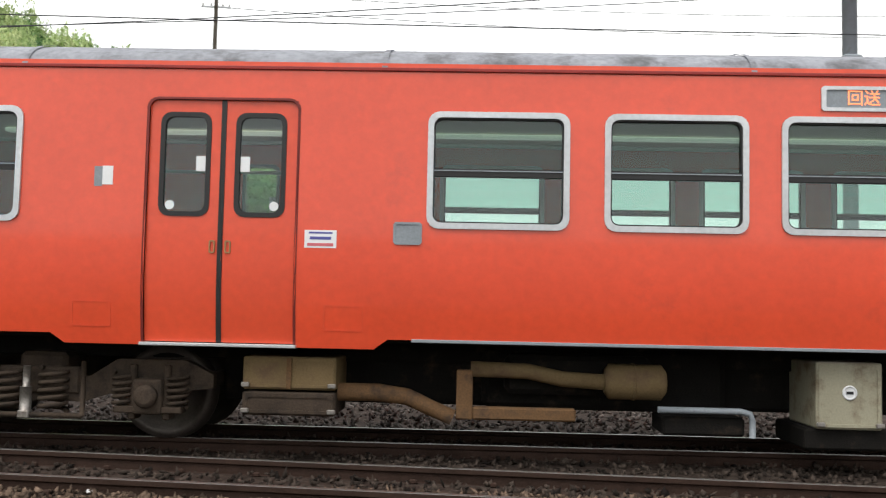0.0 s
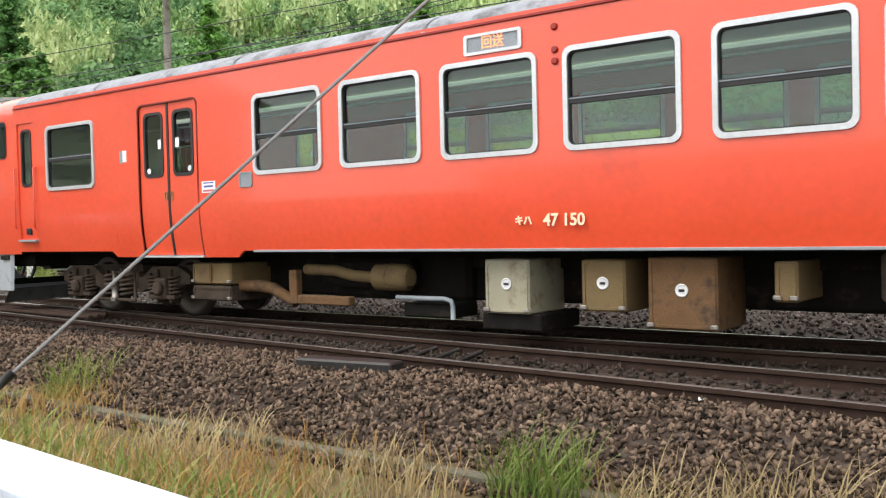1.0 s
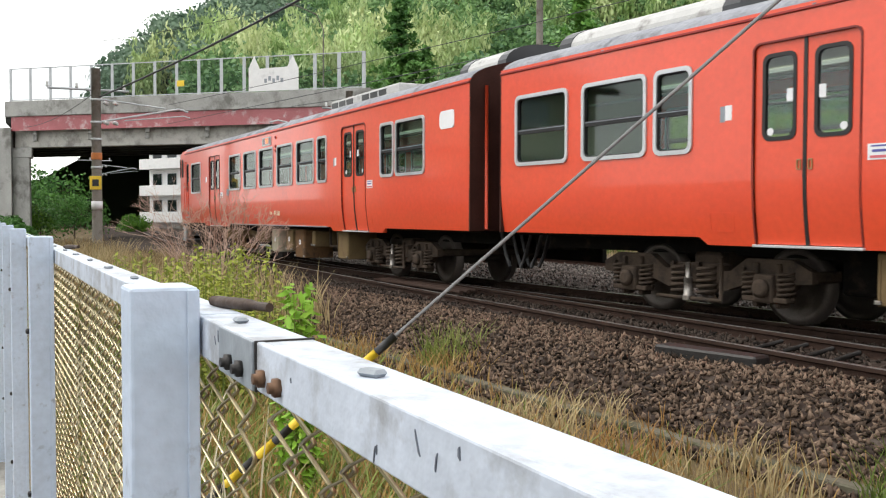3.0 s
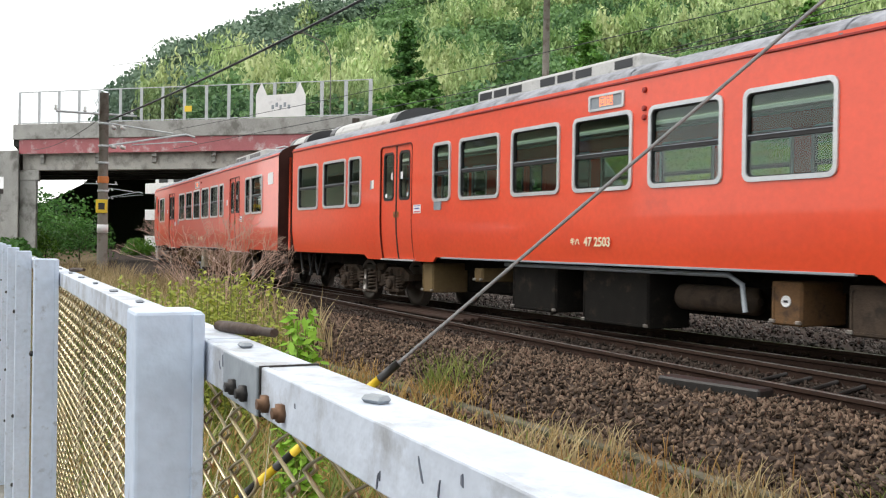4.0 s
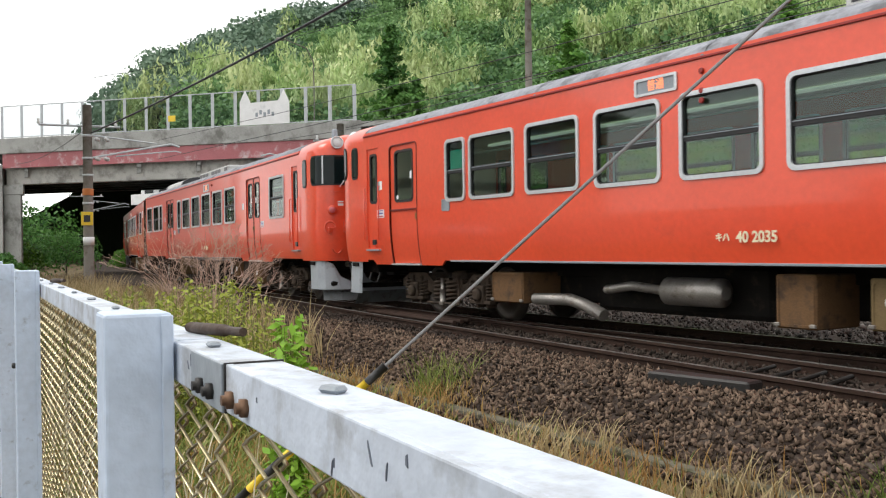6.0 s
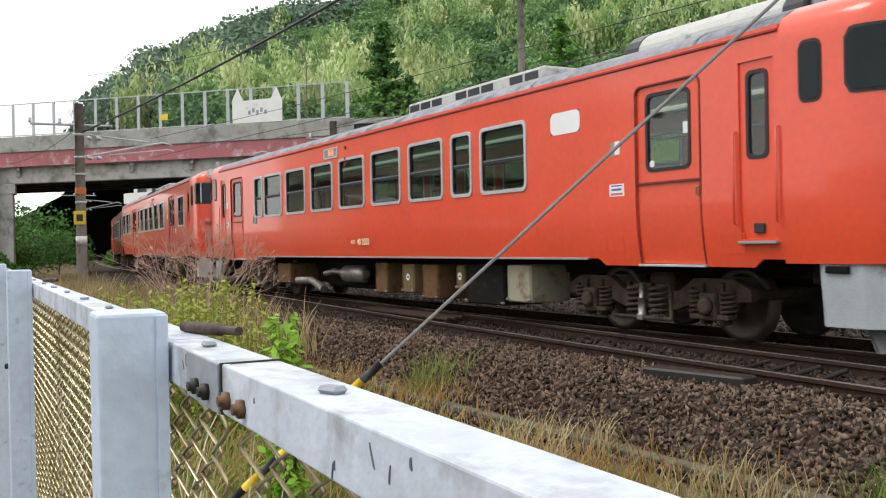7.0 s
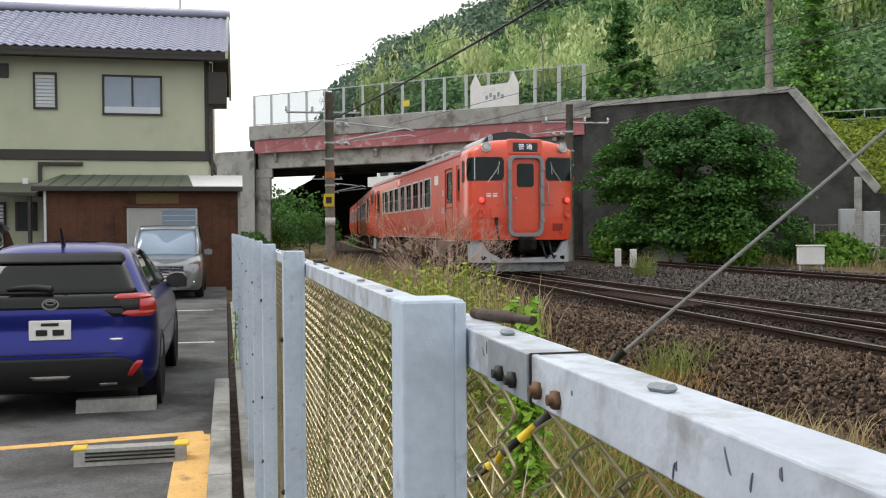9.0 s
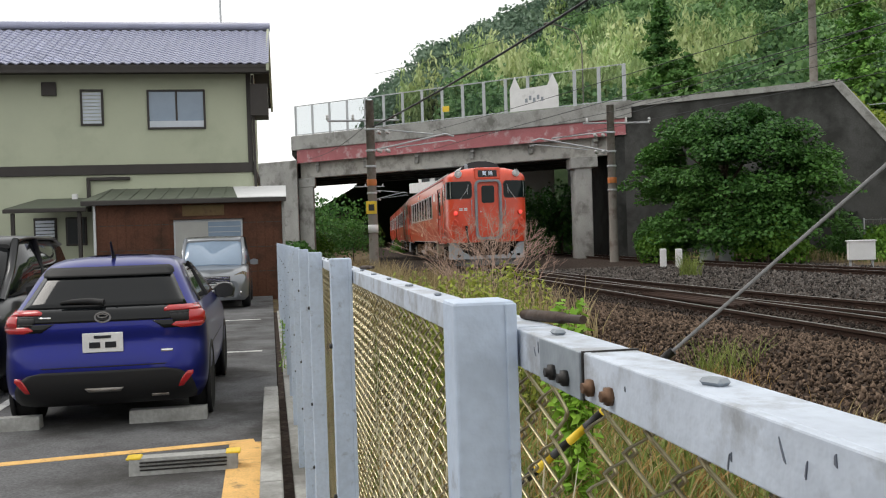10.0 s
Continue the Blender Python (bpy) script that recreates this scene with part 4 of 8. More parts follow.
    for a, b in wins:
        if b - a < 0.8:
            continue
        for yy in (-0.88, 0.88):
            shared_part("seat", "seat", seat_pair, M_SEAT, car, Matrix.Translation((X(b) + 0.16, yy, 0)), "green plush facing seats")
    for a, b, _ in doors:
        for ue in (a - 0.15, b + 0.15):
            for yy in (-0.95, 0.95):
                part("draught_screen", box(B(), X(ue) - 0.02, X(ue) + 0.02, yy - 0.4, yy + 0.4, 1.23, 2.0, 0.01), M_INT, car)
    for yy in (-0.7, 0.7):
        part("luggage_rack", tube(B(), [(X(s0) + 1, yy * 1.35, 2.7), (X(s1) - 1, yy * 1.35, 2.7)], 0.02, 6), M_ALU, car)
        part("ceiling_tube", box(B(), X(s0) + 1, X(s1) - 1, yy - 0.06, yy + 0.06, 3.07, 3.11, 0.01), M_TUBE, car, "lit fluorescent strip")
    # underframe
    part("sole_bar", box(B(), X(s0) + 0.05, X(s1) - 0.05, -1.22, 1.22, 0.93, 1.17, 0.02), M_UNDER, car, "sooty black underframe")
    part("skirt_edge", box(B(), X(doors[0][1]) + 1.0, X(doors[1][0]) - 1.0, -HALF + 0.04, -HALF + 0.1, Z_SILL - 0.02, Z_SILL + 0.008, 0.004), M_STEELGREY, car)
    # added dark fillers, so that no bright ground shows through under the car
    part("centre_sill", box(B(), X(u0) + 5.0, X(u1) - 5.2, -0.55, 0.55, 0.36, 0.93, 0.04), M_UNDER, car, "black block added to darken the space under the car")
    part("valance", box(B(), X(s0) + 0.1, X(s1) - 0.1, 1.12, 1.22, 0.42, 0.93, 0.01), M_UNDER, car)
    part("inner_valance", box(B(), X(s0) + 0.1, X(s1) - 0.1, -0.62, -0.58, 0.74, 0.93, 0.01), M_UNDER, car)
    bogie(car, X(u0) + 3.45)
    bogie(car, X(u1) - 3.45)
    return car, X


def transformed(bm, m):
    bmesh.ops.transform(bm, matrix=m, verts=bm.verts)
    return bm


M_TUBE = glow("fluorescent_tube", (1.0, 0.97, 0.85), 0.35)

# leading car
PITCH = 1.472
CAR_A, XA = build_car("vermilion diesel railcar with a rounded cab leading the train", 0.0, 20.95, 1.2, 20.95, (True, False),
    [(2.17, 3.42), (6.93, 8.07), (8.41, 9.55), (9.87, 11.01), (11.35, 12.49), (12.82, 13.96), (14.2, 14.75), (17.58, 18.14), (18.25, 19.39)],
    [(4.53, 5.8, 2), (15.6, 16.83, 2)], [(1.28, 1.76)], "キハ47 150", 11.25, 10.52, "回送", toilet=(19.95, 20.45))
under_box(CAR_A, XA(5.35), XA(6.15), 0.52, 0.8, M_TANB, name="radiator_box", label="tan framed underfloor radiator box")
part("radiator_divider", box(B(), XA(5.73), XA(5.77), -1.275, -1.25, 0.53, 0.79), M_RUSTB, CAR_A)
under_box(CAR_A, XA(5.35), XA(6.15), 0.3, 0.5, M_BOGIE)
part("exhaust_pipe", tube(B(), [(XA(6.15), -1.05, 0.5), (XA(6.5), -1.05, 0.5), (XA(6.75), -1.05, 0.47), (XA(7.0), -1.05, 0.36), (XA(7.15), -1.05, 0.3)], [0.08, 0.08, 0.075, 0.07, 0.07], 10), M_RUSTB, CAR_A)
part("engine_bracket", box(B(), XA(7.18), XA(7.32), -1.2, -1.1, 0.3, 0.72, 0.01), M_RUSTB, CAR_A)
part("engine_beam", box(B(), XA(7.32), XA(8.2), -1.2, -1.08, 0.3, 0.41, 0.015), M_RUSTB, CAR_A)
part("silencer_pipe", tube(B(), [(XA(7.3), -1.0, 0.72), (XA(7.8), -1.0, 0.71), (XA(8.1), -1.0, 0.65), (XA(8.5), -1.0, 0.63)], 0.07, 10), M_TANB, CAR_A)
part("silencer", tube(tube(B(), [(XA(8.46), -1.0, 0.64), (XA(8.5), -1.0, 0.64), (XA(8.95), -1.0, 0.64), (XA(8.99), -1.0, 0.64)], [0.1, 0.155, 0.155, 0.1], 18), [(XA(8.7), -1.0, 0.64), (XA(8.72), -1.0, 0.64)], 0.162, 18), M_TANB, CAR_A, "dusty golden-brown silencer drum")
part("grey_pipe_guard", tube(B(), [(XA(8.9), -1.15, 0.42), (XA(9.6), -1.15, 0.42), (XA(9.68), -1.15, 0.4), (XA(9.7), -1.15, 0.34), (XA(9.7), -1.15, 0.2)], 0.028, 8), M_STEELGREY, CAR_A)
part("engine_block", box(box(B(), XA(7.4), XA(9.6), -0.7, 0.7, 0.35, 0.93, 0.06), XA(7.6), XA(8.9), -0.9, 0.9, 0.5, 0.85, 0.05), M_UNDER, CAR_A, "black underfloor diesel engine")
part("fuel_tank", box(B(), XA(8.95), XA(9.65), -1.1, -0.6, 0.2, 0.36, 0.02), M_UNDER, CAR_A)
under_box(CAR_A, XA(10.2), XA(10.75), 0.3, 0.86, M_WHITEB, True, label="dirty cream underfloor box with a round badge")
part("box_foot", box(B(), XA(10.12), XA(10.85), -1.2, -0.4, 0.12, 0.3, 0.02), M_UNDER, CAR_A)
under_box(CAR_A, XA(11.35), XA(11.82), 0.36, 0.86, M_TANB, True)
under_box(CAR_A, XA(12.05), XA(12.72), 0.22, 0.88, M_RUSTB, True)
under_box(CAR_A, XA(13.22), XA(13.42), 0.5, 0.85, M_TANB)
part("step_frame", ring(B(), rounded(0.5, 0.4, 0.03, 1), rounded(0.42, 0.32, 0.02, 1), 0, 0.05, lambda a, b, d: (XA(14.3) + a, -1.15 + d, 0.72 + b)), M_BOGIE, CAR_A)
under_box(CAR_A, XA(14.82), XA(15.42), 0.3, 0.92, M_TANB)
part("air_tank", tube(B(), [(XA(12.8), 0.3, 0.6), (XA(12.85), 0.3, 0.6), (XA(14.8), 0.3, 0.6), (XA(14.85), 0.3, 0.6)], [0.05, 0.2, 0.2, 0.05], 16), M_UNDER, CAR_A)
slotted_unit(CAR_A, XA(13.1), XA(16.8))
round_unit(CAR_A, XA(19.3), XA(20.8))

# middle car
CAR_B, XB = build_car("vermilion diesel railcar coupled in the middle of the train", 21.45, 42.8, 21.45, 41.65, (False, True),
    [(21.85, 22.98), (23.31, 24.45), (24.62, 25.18), (28.1, 28.65), (28.97, 30.11), (30.47, 31.61), (31.95, 33.09), (33.43, 34.57), (34.91, 36.05), (39.37, 40.52)],
    [(26.06, 27.3, 2), (37.24, 38.48, 2)], [(41.1, 41.56)], "キハ47 2503", 32.4, 32.6, "回送")
for a, b, lo, hi, mt in ((27.35, 27.75, 0.35, 0.86, M_TANB), (29.1, 29.35, 0.6, 0.82, M_TANB), (31.9, 33.2, 0.18, 0.88, M_UNDER), (35.1, 35.5, 0.4, 0.86, M_RUSTB), (36.05, 36.6, 0.36, 0.86, M_BOGIE), (37.05, 37.68, 0.3, 0.82, M_RUSTB), (30.2, 31.3, 0.25, 0.9, M_UNDER)):
    under_box(CAR_B, XB(a), XB(b), lo, hi, mt, badge=mt is M_RUSTB)
part("air_tank", tube(B(), [(XB(33.4), -0.9, 0.6), (XB(33.45), -0.9, 0.6), (XB(34.6), -0.9, 0.6), (XB(34.65), -0.9, 0.6)], [0.05, 0.16, 0.16, 0.05], 16), M_BOGIE, CAR_B)
part("pipe_run", tube(B(), [(XB(30), -1.25, 0.9), (XB(34.5), -1.25, 0.9), (XB(34.7), -1.25, 0.8), (XB(34.75), -1.25, 0.5)], 0.03, 7), M_STEELGREY, CAR_B)
slotted_unit(CAR_B, XB(28.3), XB(32.4))
round_unit(CAR_B, XB(21.9), XB(25.2))

# rear car
CAR_C, XC = build_car("vermilion diesel railcar with lit red tail lamps at the train's rear", 43.5, 64.6, 44.6, 63.5, (True, True),
    [(47.55, 48.1), (48.26, 49.41), (49.72, 50.86), (51.21, 52.35), (52.7, 53.84), (54.18, 55.32), (55.66, 56.8), (57.1, 57.68), (57.97, 59.13)],
    [(45.62, 46.58, 1), (61.4, 62.42, 1)], [(44.72, 45.18), (62.98, 63.44)], "キハ40 2035", 53.7, 52.3, "普通", toilet=(59.72, 60.34), tail=True)
for a, b, lo, hi, mt in ((53.8, 54.3, 0.3, 0.86, M_RUSTB), (54.9, 55.35, 0.34, 0.84, M_TANB), (55.66, 56.2, 0.26, 0.84, M_RUSTB), (56.8, 57.02, 0.45, 0.84, M_TANB), (58.28, 58.88, 0.32, 0.86, M_WHITEB), (57.1, 58.2, 0.25, 0.86, M_UNDER), (48.5, 49.3, 0.35, 0.8, M_RUSTB)):
    under_box(CAR_C, XC(a), XC(b), lo, hi, mt, badge=mt is M_TANB)
part("exhaust_pipe", tube(B(), [(XC(49.4), -1.1, 0.42), (XC(50.2), -1.1, 0.44), (XC(50.5), -1.1, 0.38), (XC(50.9), -1.1, 0.26)], 0.085, 10), M_SILVER, CAR_C, "bright steel exhaust pipe")
part("silencer", tube(B(), [(XC(52.0), -1.05, 0.62), (XC(52.05), -1.05, 0.62), (XC(52.9), -1.05, 0.62), (XC(52.95), -1.05, 0.62)], [0.08, 0.17, 0.17, 0.08], 18), M_SILVER, CAR_C)
part("silencer_pipe", tube(B(), [(XC(50.9), -1.05, 0.6), (XC(51.4), -1.05, 0.66), (XC(52.0), -1.05, 0.62)], 0.06, 9), M_SILVER, CAR_C)
part("engine_block", box(B(), XC(50.4), XC(53.4), -0.8, 0.8, 0.3, 0.93, 0.06), M_UNDER, CAR_C)
slotted_unit(CAR_C, XC(54.3), XC(58.6))
round_unit(CAR_C, XC(60.4), XC(63.2))
for k in (2,):
    part("green_poster", box(B(), XC(47.62), XC(48.03), -HALF + 0.04, -HALF + 0.05, 2.42, 2.72), M_GREENS, CAR_C)
CARS = [(CAR_A, 10.475), (CAR_B, 32.125), (CAR_C, 54.05)]

# ---- ground, tracks, ballast ----
M_GROUND = mat("dry_soil_and_litter", (0.10, 0.072, 0.044), 0.95, var=0.4, size=1.3, fine=25, bump=0.6, dirt=(0.16, 0.13, 0.06), dirt_at=0.55, dirt_size=1.6)
# bed colour darkened to stand for the shade in the gaps between stones
M_BALLAST = mat("brown_ballast_bed", (0.036, 0.025, 0.02), 0.95, var=0.5, size=6, fine=22, bump=1.0, dirt=(0.08, 0.064, 0.053), dirt_at=0.55, dirt_size=9)
M_STONE = mat("crushed_stone", (0.105, 0.074, 0.054), 0.92, var=0.4, size=7, fine=60, bump=0.3, rand=0.95)
M_STONE3 = mat("oily_crushed_stone", (0.042, 0.032, 0.026), 0.85, var=0.4, size=7, fine=60, bump=0.3, rand=0.8)
M_STONE2 = mat("grey_crushed_stone", (0.09, 0.08, 0.073), 0.92, var=0.4, size=7, fine=60, bump=0.3, rand=0.9)
M_RAIL = mat("rusty_rail_web", (0.042, 0.025, 0.019), 0.8, 0.1, var=0.4, size=5, bump=0.3)
M_RAILTOP = mat("worn_rail_head", (0.24, 0.225, 0.215), 0.4, 0.8, var=0.2, size=3, bump=0.05)
M_SLEEPER = mat("oily_timber", (0.03, 0.023, 0.019), 0.85, var=0.5, size=4, fine=40, bump=0.5)
M_CONC = mat("weathered_concrete", (0.34, 0.34, 0.325), 0.9, var=0.25, size=1.2, fine=30, bump=0.35, dirt=(0.16, 0.157, 0.145), dirt_at=0.55, dirt_size=1.1)
# stained concrete, its colour darkened to hold the shade under the bridge
M_CONCD = mat("stained_concrete_shade_tone", (0.05, 0.052, 0.05), 0.9, var=0.3, size=0.8, fine=20, bump=0.35, dirt=(0.024, 0.025, 0.023), dirt_at=0.5, dirt_size=0.7)
M_ASPH = mat("worn_asphalt", (0.125, 0.125, 0.128), 0.9, var=0.5, size=1.5, fine=48, bump=1.0, dirt=(0.06, 0.058, 0.056), dirt_at=0.53, dirt_size=0.9)
M_FENCE = mat("pale_blue_grey_paint", (0.5, 0.58, 0.70), 0.5, var=0.12, size=8, fine=70, bump=0.16, dirt=(0.25, 0.27, 0.31), dirt_at=0.655, dirt_size=30)
M_FENCE2 = mat("bleached_rail_top", (0.50, 0.55, 0.63), 0.55, var=0.16, size=9, fine=60, bump=0.18, dirt=(0.31, 0.325, 0.35), dirt_at=0.535, dirt_size=17)
M_MESH = mat("yellowed_wire", (0.5, 0.43, 0.27), 0.3, 0.85, var=0.35, size=5, bump=0.1, dirt=(0.12, 0.09, 0.05), dirt_at=0.58, dirt_size=3.2)
M_BOLT = mat("rusty_bolt", (0.15, 0.085, 0.05), 0.6, 0.5, var=0.4, size=40, bump=0.3)
M_CHIP = mat("bared_grey_steel", (0.13, 0.145, 0.18), 0.6, var=0.3, size=60, bump=0.1)
M_PIN = mat("brown_pin", (0.06, 0.04, 0.03), 0.6, 0.4, var=0.3, size=40, bump=0.3)
M_BOLTD = mat("dark_bolt", (0.035, 0.033, 0.032), 0.5, 0.5, var=0.3, size=40, bump=0.3)
M_WIRE = mat("galvanised_strand", (0.2, 0.2, 0.2), 0.5, 0.6, var=0.2, size=20, bump=0.3)
M_YEL = mat("yellow_sleeve", (0.75, 0.52, 0.03), 0.5, var=0.15, bump=0.05)
M_BLK = mat("black_sleeve", (0.02, 0.02, 0.02), 0.5, var=0.2, bump=0.05)


def fence_y(x):
    return 0.17 - 0.23 * x


def across(x, y):
    """Metres from the main line's centre, away from the camera (rough)."""
    s = side_slope(-x)
    return (y - side_y(-x)) / math.hypot(1, s) - HALF


def ground_z(x, y):
    w = across(x, y)
    f = y - fence_y(x)
    if f < 0.12:
        return -0.47
    if w < -4.2:
        return -0.52
    if w < -3.1:
        return -0.52 + 0.36 * (w + 4.2) / 1.1
    if w < 10.0:
        return -0.16
    if w < 11.0:
        return -0.16 + 0.1 * (w - 10)
    return -0.06


def axis(stops):
    out = []
    for a, b, d in stops:
        n = max(1, round((b - a) / d))
        out += [a + (b - a) * k / n for k in range(n)]
    return out + [stops[-1][1]]


gx = axis([(-1500, -300, 300), (-300, -80, 20), (-80, -30, 1.0), (-30, 12, 0.35), (12, 60, 3), (60, 300, 30), (300, 1500, 300)])
gy = axis([(-1500, -100, 200), (-100, -6, 10), (-6, 14, 0.35), (14, 40, 1.0), (40, 100, 10), (100, 1500, 200)])
gv = np.array([(x, y, ground_z(x, y) + 0.03 * noise.noise((x * 0.8, y * 0.8, 0))) for x in gx for y in gy])
ny = len(gy)
gi = np.arange(len(gx) * ny).reshape(len(gx), ny)
gf = np.stack([gi[:-1, :-1], gi[1:, :-1], gi[1:, 1:], gi[:-1, 1:]], -1).reshape(-1, 4)
ground = big_mesh("ground", gv, gf, M_GROUND, True)
tagged(ground, "dry soil and litter beside the railway", "ground", kind="structure")


def strip(name, w0, w1, q0, q1, z0, z1, material, step=1.5, label="", cat=""):
    """A band that follows the main line."""
    bm = B()
    n = int((q1 - q0) / step)
    rows = []
    for k in range(n + 1):
        q = q0 + (q1 - q0) * k / n
        rows.append([bm.verts.new(on_track(q, w0, z0)), bm.verts.new(on_track(q, w0 + 0.75, z1)), bm.verts.new(on_track(q, w1, z1)), bm.verts.new(on_track(q, w1, z1 - 0.6)), bm.verts.new(on_track(q, w0, z1 - 0.6))])
    for a, b in zip(rows, rows[1:]):
        for i in range(5):
            bm.faces.new((a[i], b[i], b[(i + 1) % 5], a[(i + 1) % 5]))
    bm.faces.new(rows[0])
    bm.faces.new(rows[-1][::-1])
    bmesh.ops.recalc_face_normals(bm, faces=bm.faces)
    ob = part(name, bm, material)
    return tagged(ob, label, cat, kind="structure")


strip("ballast_bed", -4.05, 10.3, -60, 140, -0.47, -0.125, M_BALLAST, label="brown crushed-stone ballast bed under the tracks", cat="ballast")


def siding(q):
    return -2.3 * (max(32.0 - q, 0) / 32.0) ** 1.3


RAIL_PROF = [(-0.0325, 0.0), (-0.0325, -0.035), (-0.009, -0.05), (-0.009, -0.115), (-0.0635, -0.14), (-0.0635, -0.153), (0.0635, -0.153), (0.0635, -0.14), (0.009, -0.115), (0.009, -0.05), (0.0325, -0.035), (0.0325, 0.0)]


def rail(track, off, q0, q1, z=0.0, step=1.0):
    bm = B()
    n = int((q1 - q0) / step)
    rows = []
    for k in range(n + 1):
        q = q0 + (q1 - q0) * k / n
        o = off(q) if callable(off) else off
        rows.append([bm.verts.new(on_track(q, o - a, z + b)) for a, b in RAIL_PROF])
    m = len(RAIL_PROF)
    for a, b in zip(rows, rows[1:]):
        for i in range(m - 1):
            bm.faces.new((a[i], b[i], b[i + 1], a[i + 1]))
    bmesh.ops.recalc_face_normals(bm, faces=bm.faces)
    r = part("rail", bm, M_RAIL, track)
    bm = B()
    rows = []
    for k in range(n + 1):
        q = q0 + (q1 - q0) * k / n
        o = off(q) if callable(off) else off
        rows.append([bm.verts.new(on_track(q, o + a, z + b)) for a, b in ((-0.031, -0.012), (-0.027, 0.002), (0.027, 0.002), (0.031, -0.012))])
    for a, b in zip(rows, rows[1:]):
        for i in range(3):
            bm.faces.new((a[i], b[i], b[i + 1], a[i + 1]))
    part("rail_head", bm, M_RAILTOP, r)
    return r


def make_sleeper(w=2.1):
    return lambda: box(B(), -w / 2, w / 2, -0.11, 0.11, -0.14, 0, 0.012)


def lay_track(name, label, centre, q0, q1, z=0.0, length=2.1, s0=None, s1=None):
    t = thing(name, label, "track", kind="structure")
    rail(t, lambda q: centre(q) - 0.533, q0, q1, z)
    rail(t, lambda q: centre(q) + 0.533, q0, q1, z)
    q = q0 if s0 is None else s0
    while q < (q1 if s1 is None else s1):
        p = on_track(q, centre(q), z - 0.135)
        d = on_track(q, centre(q) + 1, z - 0.135) - p
        ang = math.degrees(math.atan2(d.y, d.x))
        sl = shared_part("sleeper", "sleeper%.1f" % length, make_sleeper(length), M_SLEEPER, t, pose(p.x, p.y, p.z, 0, 0, ang))
        q += 0.62
    # rail fastenings beside the near rail
    return t


MAIN = lay_track("main_track", "rusty rails of the main line on oily sleepers", lambda q: 0.0, -50, 120, s0=-12, s1=60)
SIDING = lay_track("siding_track", "rusty siding rails running into a turnout", siding, -50, 31.5, -0.004, s0=-12, s1=24)
FAR = lay_track("second_track", "second railway track with dark rusty rails", lambda q: 7.3, -50, 120, 0.0, s0=-10, s1=60)


def make_clip():
    bm = B()
    box(bm, -0.05, 0.05, -0.09, 0.09, -0.02, 0.0, 0.005)
    box(bm, -0.025, 0.025, 0.045, 0.085, 0.0, 0.035, 0.008)
    box(bm, -0.025, 0.025, -0.085, -0.045, 0.0, 0.035, 0.008)
    return bm


for tr, cf in ((MAIN, lambda q: 0.0), (SIDING, siding)):
    for k in range(48):
        q = -8 + k * 0.62
        for s in (-0.533, 0.533):
            p = on_track(q, cf(q) + s, -0.125)
            shared_part("rail_clip", "clip", make_clip, M_RAIL, tr, pose(p.x, p.y, p.z, 0, 0, -7))

# frog and point rods
frog = thing("turnout_frog", "black greasy turnout frog between rusty rails", "turnout")
bm = B()
for k in range(3):
    a, b = on_track(15.2 - k * 0.1, -0.95 - 0.17 * k, -0.02), on_track(11.8 - k * 0.1, -1.0 - 0.2 * k, -0.02)
    tube(bm, [a, b], 0.035, 6)
part("check_rail", bm, M_RAIL, frog)
bm = B()
for k in range(4):
    tube(bm, [on_track(5.4 - 0.3 * k, -1.35, -0.08), on_track(5.0 - 0.3 * k, -2.7, -0.1)], 0.022, 6)
part("point_rod", bm, M_BOLTD, frog)
p = on_track(5.0, -2.75, -0.1)
part("rod_cover", box(B(), p.x - 0.6, p.x + 0.5, p.y - 0.12, p.y + 0.12, -0.18, -0.02, 0.02, 1), M_BOLTD, frog)


# loose stones
def stones(name, n, w0, w1, q0, q1, material, seed, lo=0.013, hi=0.034, label=""):
    rng = np.random.default_rng(seed)
    base = np.array([(1, 0, 0), (-1, 0, 0), (0, 1, 0), (0, -1, 0), (0, 0, 1), (0, 0, -1)], float) * 1.5
    tris = np.array([(0, 2, 4), (2, 1, 4), (1, 3, 4), (3, 0, 4), (2, 0, 5), (1, 2, 5), (3, 1, 5), (0, 3, 5)])
    qs, ws = rng.uniform(q0, q1, n), rng.uniform(w0, w1, n)
    V = np.empty((n, 6, 3))
    for i in range(n):
        p = on_track(qs[i], ws[i])
        w = ws[i]
        z = -0.125 if w > -3.3 else -0.47 + 0.345 * (w + 4.05) / 0.75 if w > -4.05 else -0.5
        a = rng.uniform(lo, hi, 3) * (1.1, 0.8, 0.55)
        pts = (base * rng.uniform(0.55, 1.1, (6, 1)) + rng.normal(0, 0.28, (6, 3))) * a
        R1 = np.array(Euler(rng.uniform(0, 6.3, 3)).to_matrix())
        V[i] = pts @ R1.T + (p.x, p.y, z + rng.uniform(-0.01, 0.028))
    F = (tris[None] + 6 * np.arange(n)[:, None, None]).reshape(-1, 3)
    ob = big_mesh(name, V.reshape(-1, 3), F, material)
    return tagged(ob, label, "ballast", kind="stuff")


stones("ballast_stones", 40000, -4.45, -2.3, -6, 17, M_STONE, 1, label="brown angular ballast stones on the shoulder")
stones("ballast_stones", 5500, -4.4, -1.8, 17, 34, M_STONE, 2, 0.03, 0.055, label="brown angular ballast stones on the shoulder")
stones("ballast_stones", 15000, -2.6, 0.8, -6, 20, M_STONE3, 3, 0.014, 0.034, label="dark oily ballast stones between the rails")
stones("ballast_stones", 15000, 0.9, 6.6, -6, 30, M_STONE2, 4, 0.022, 0.045, label="greyer ballast stones between the two tracks")
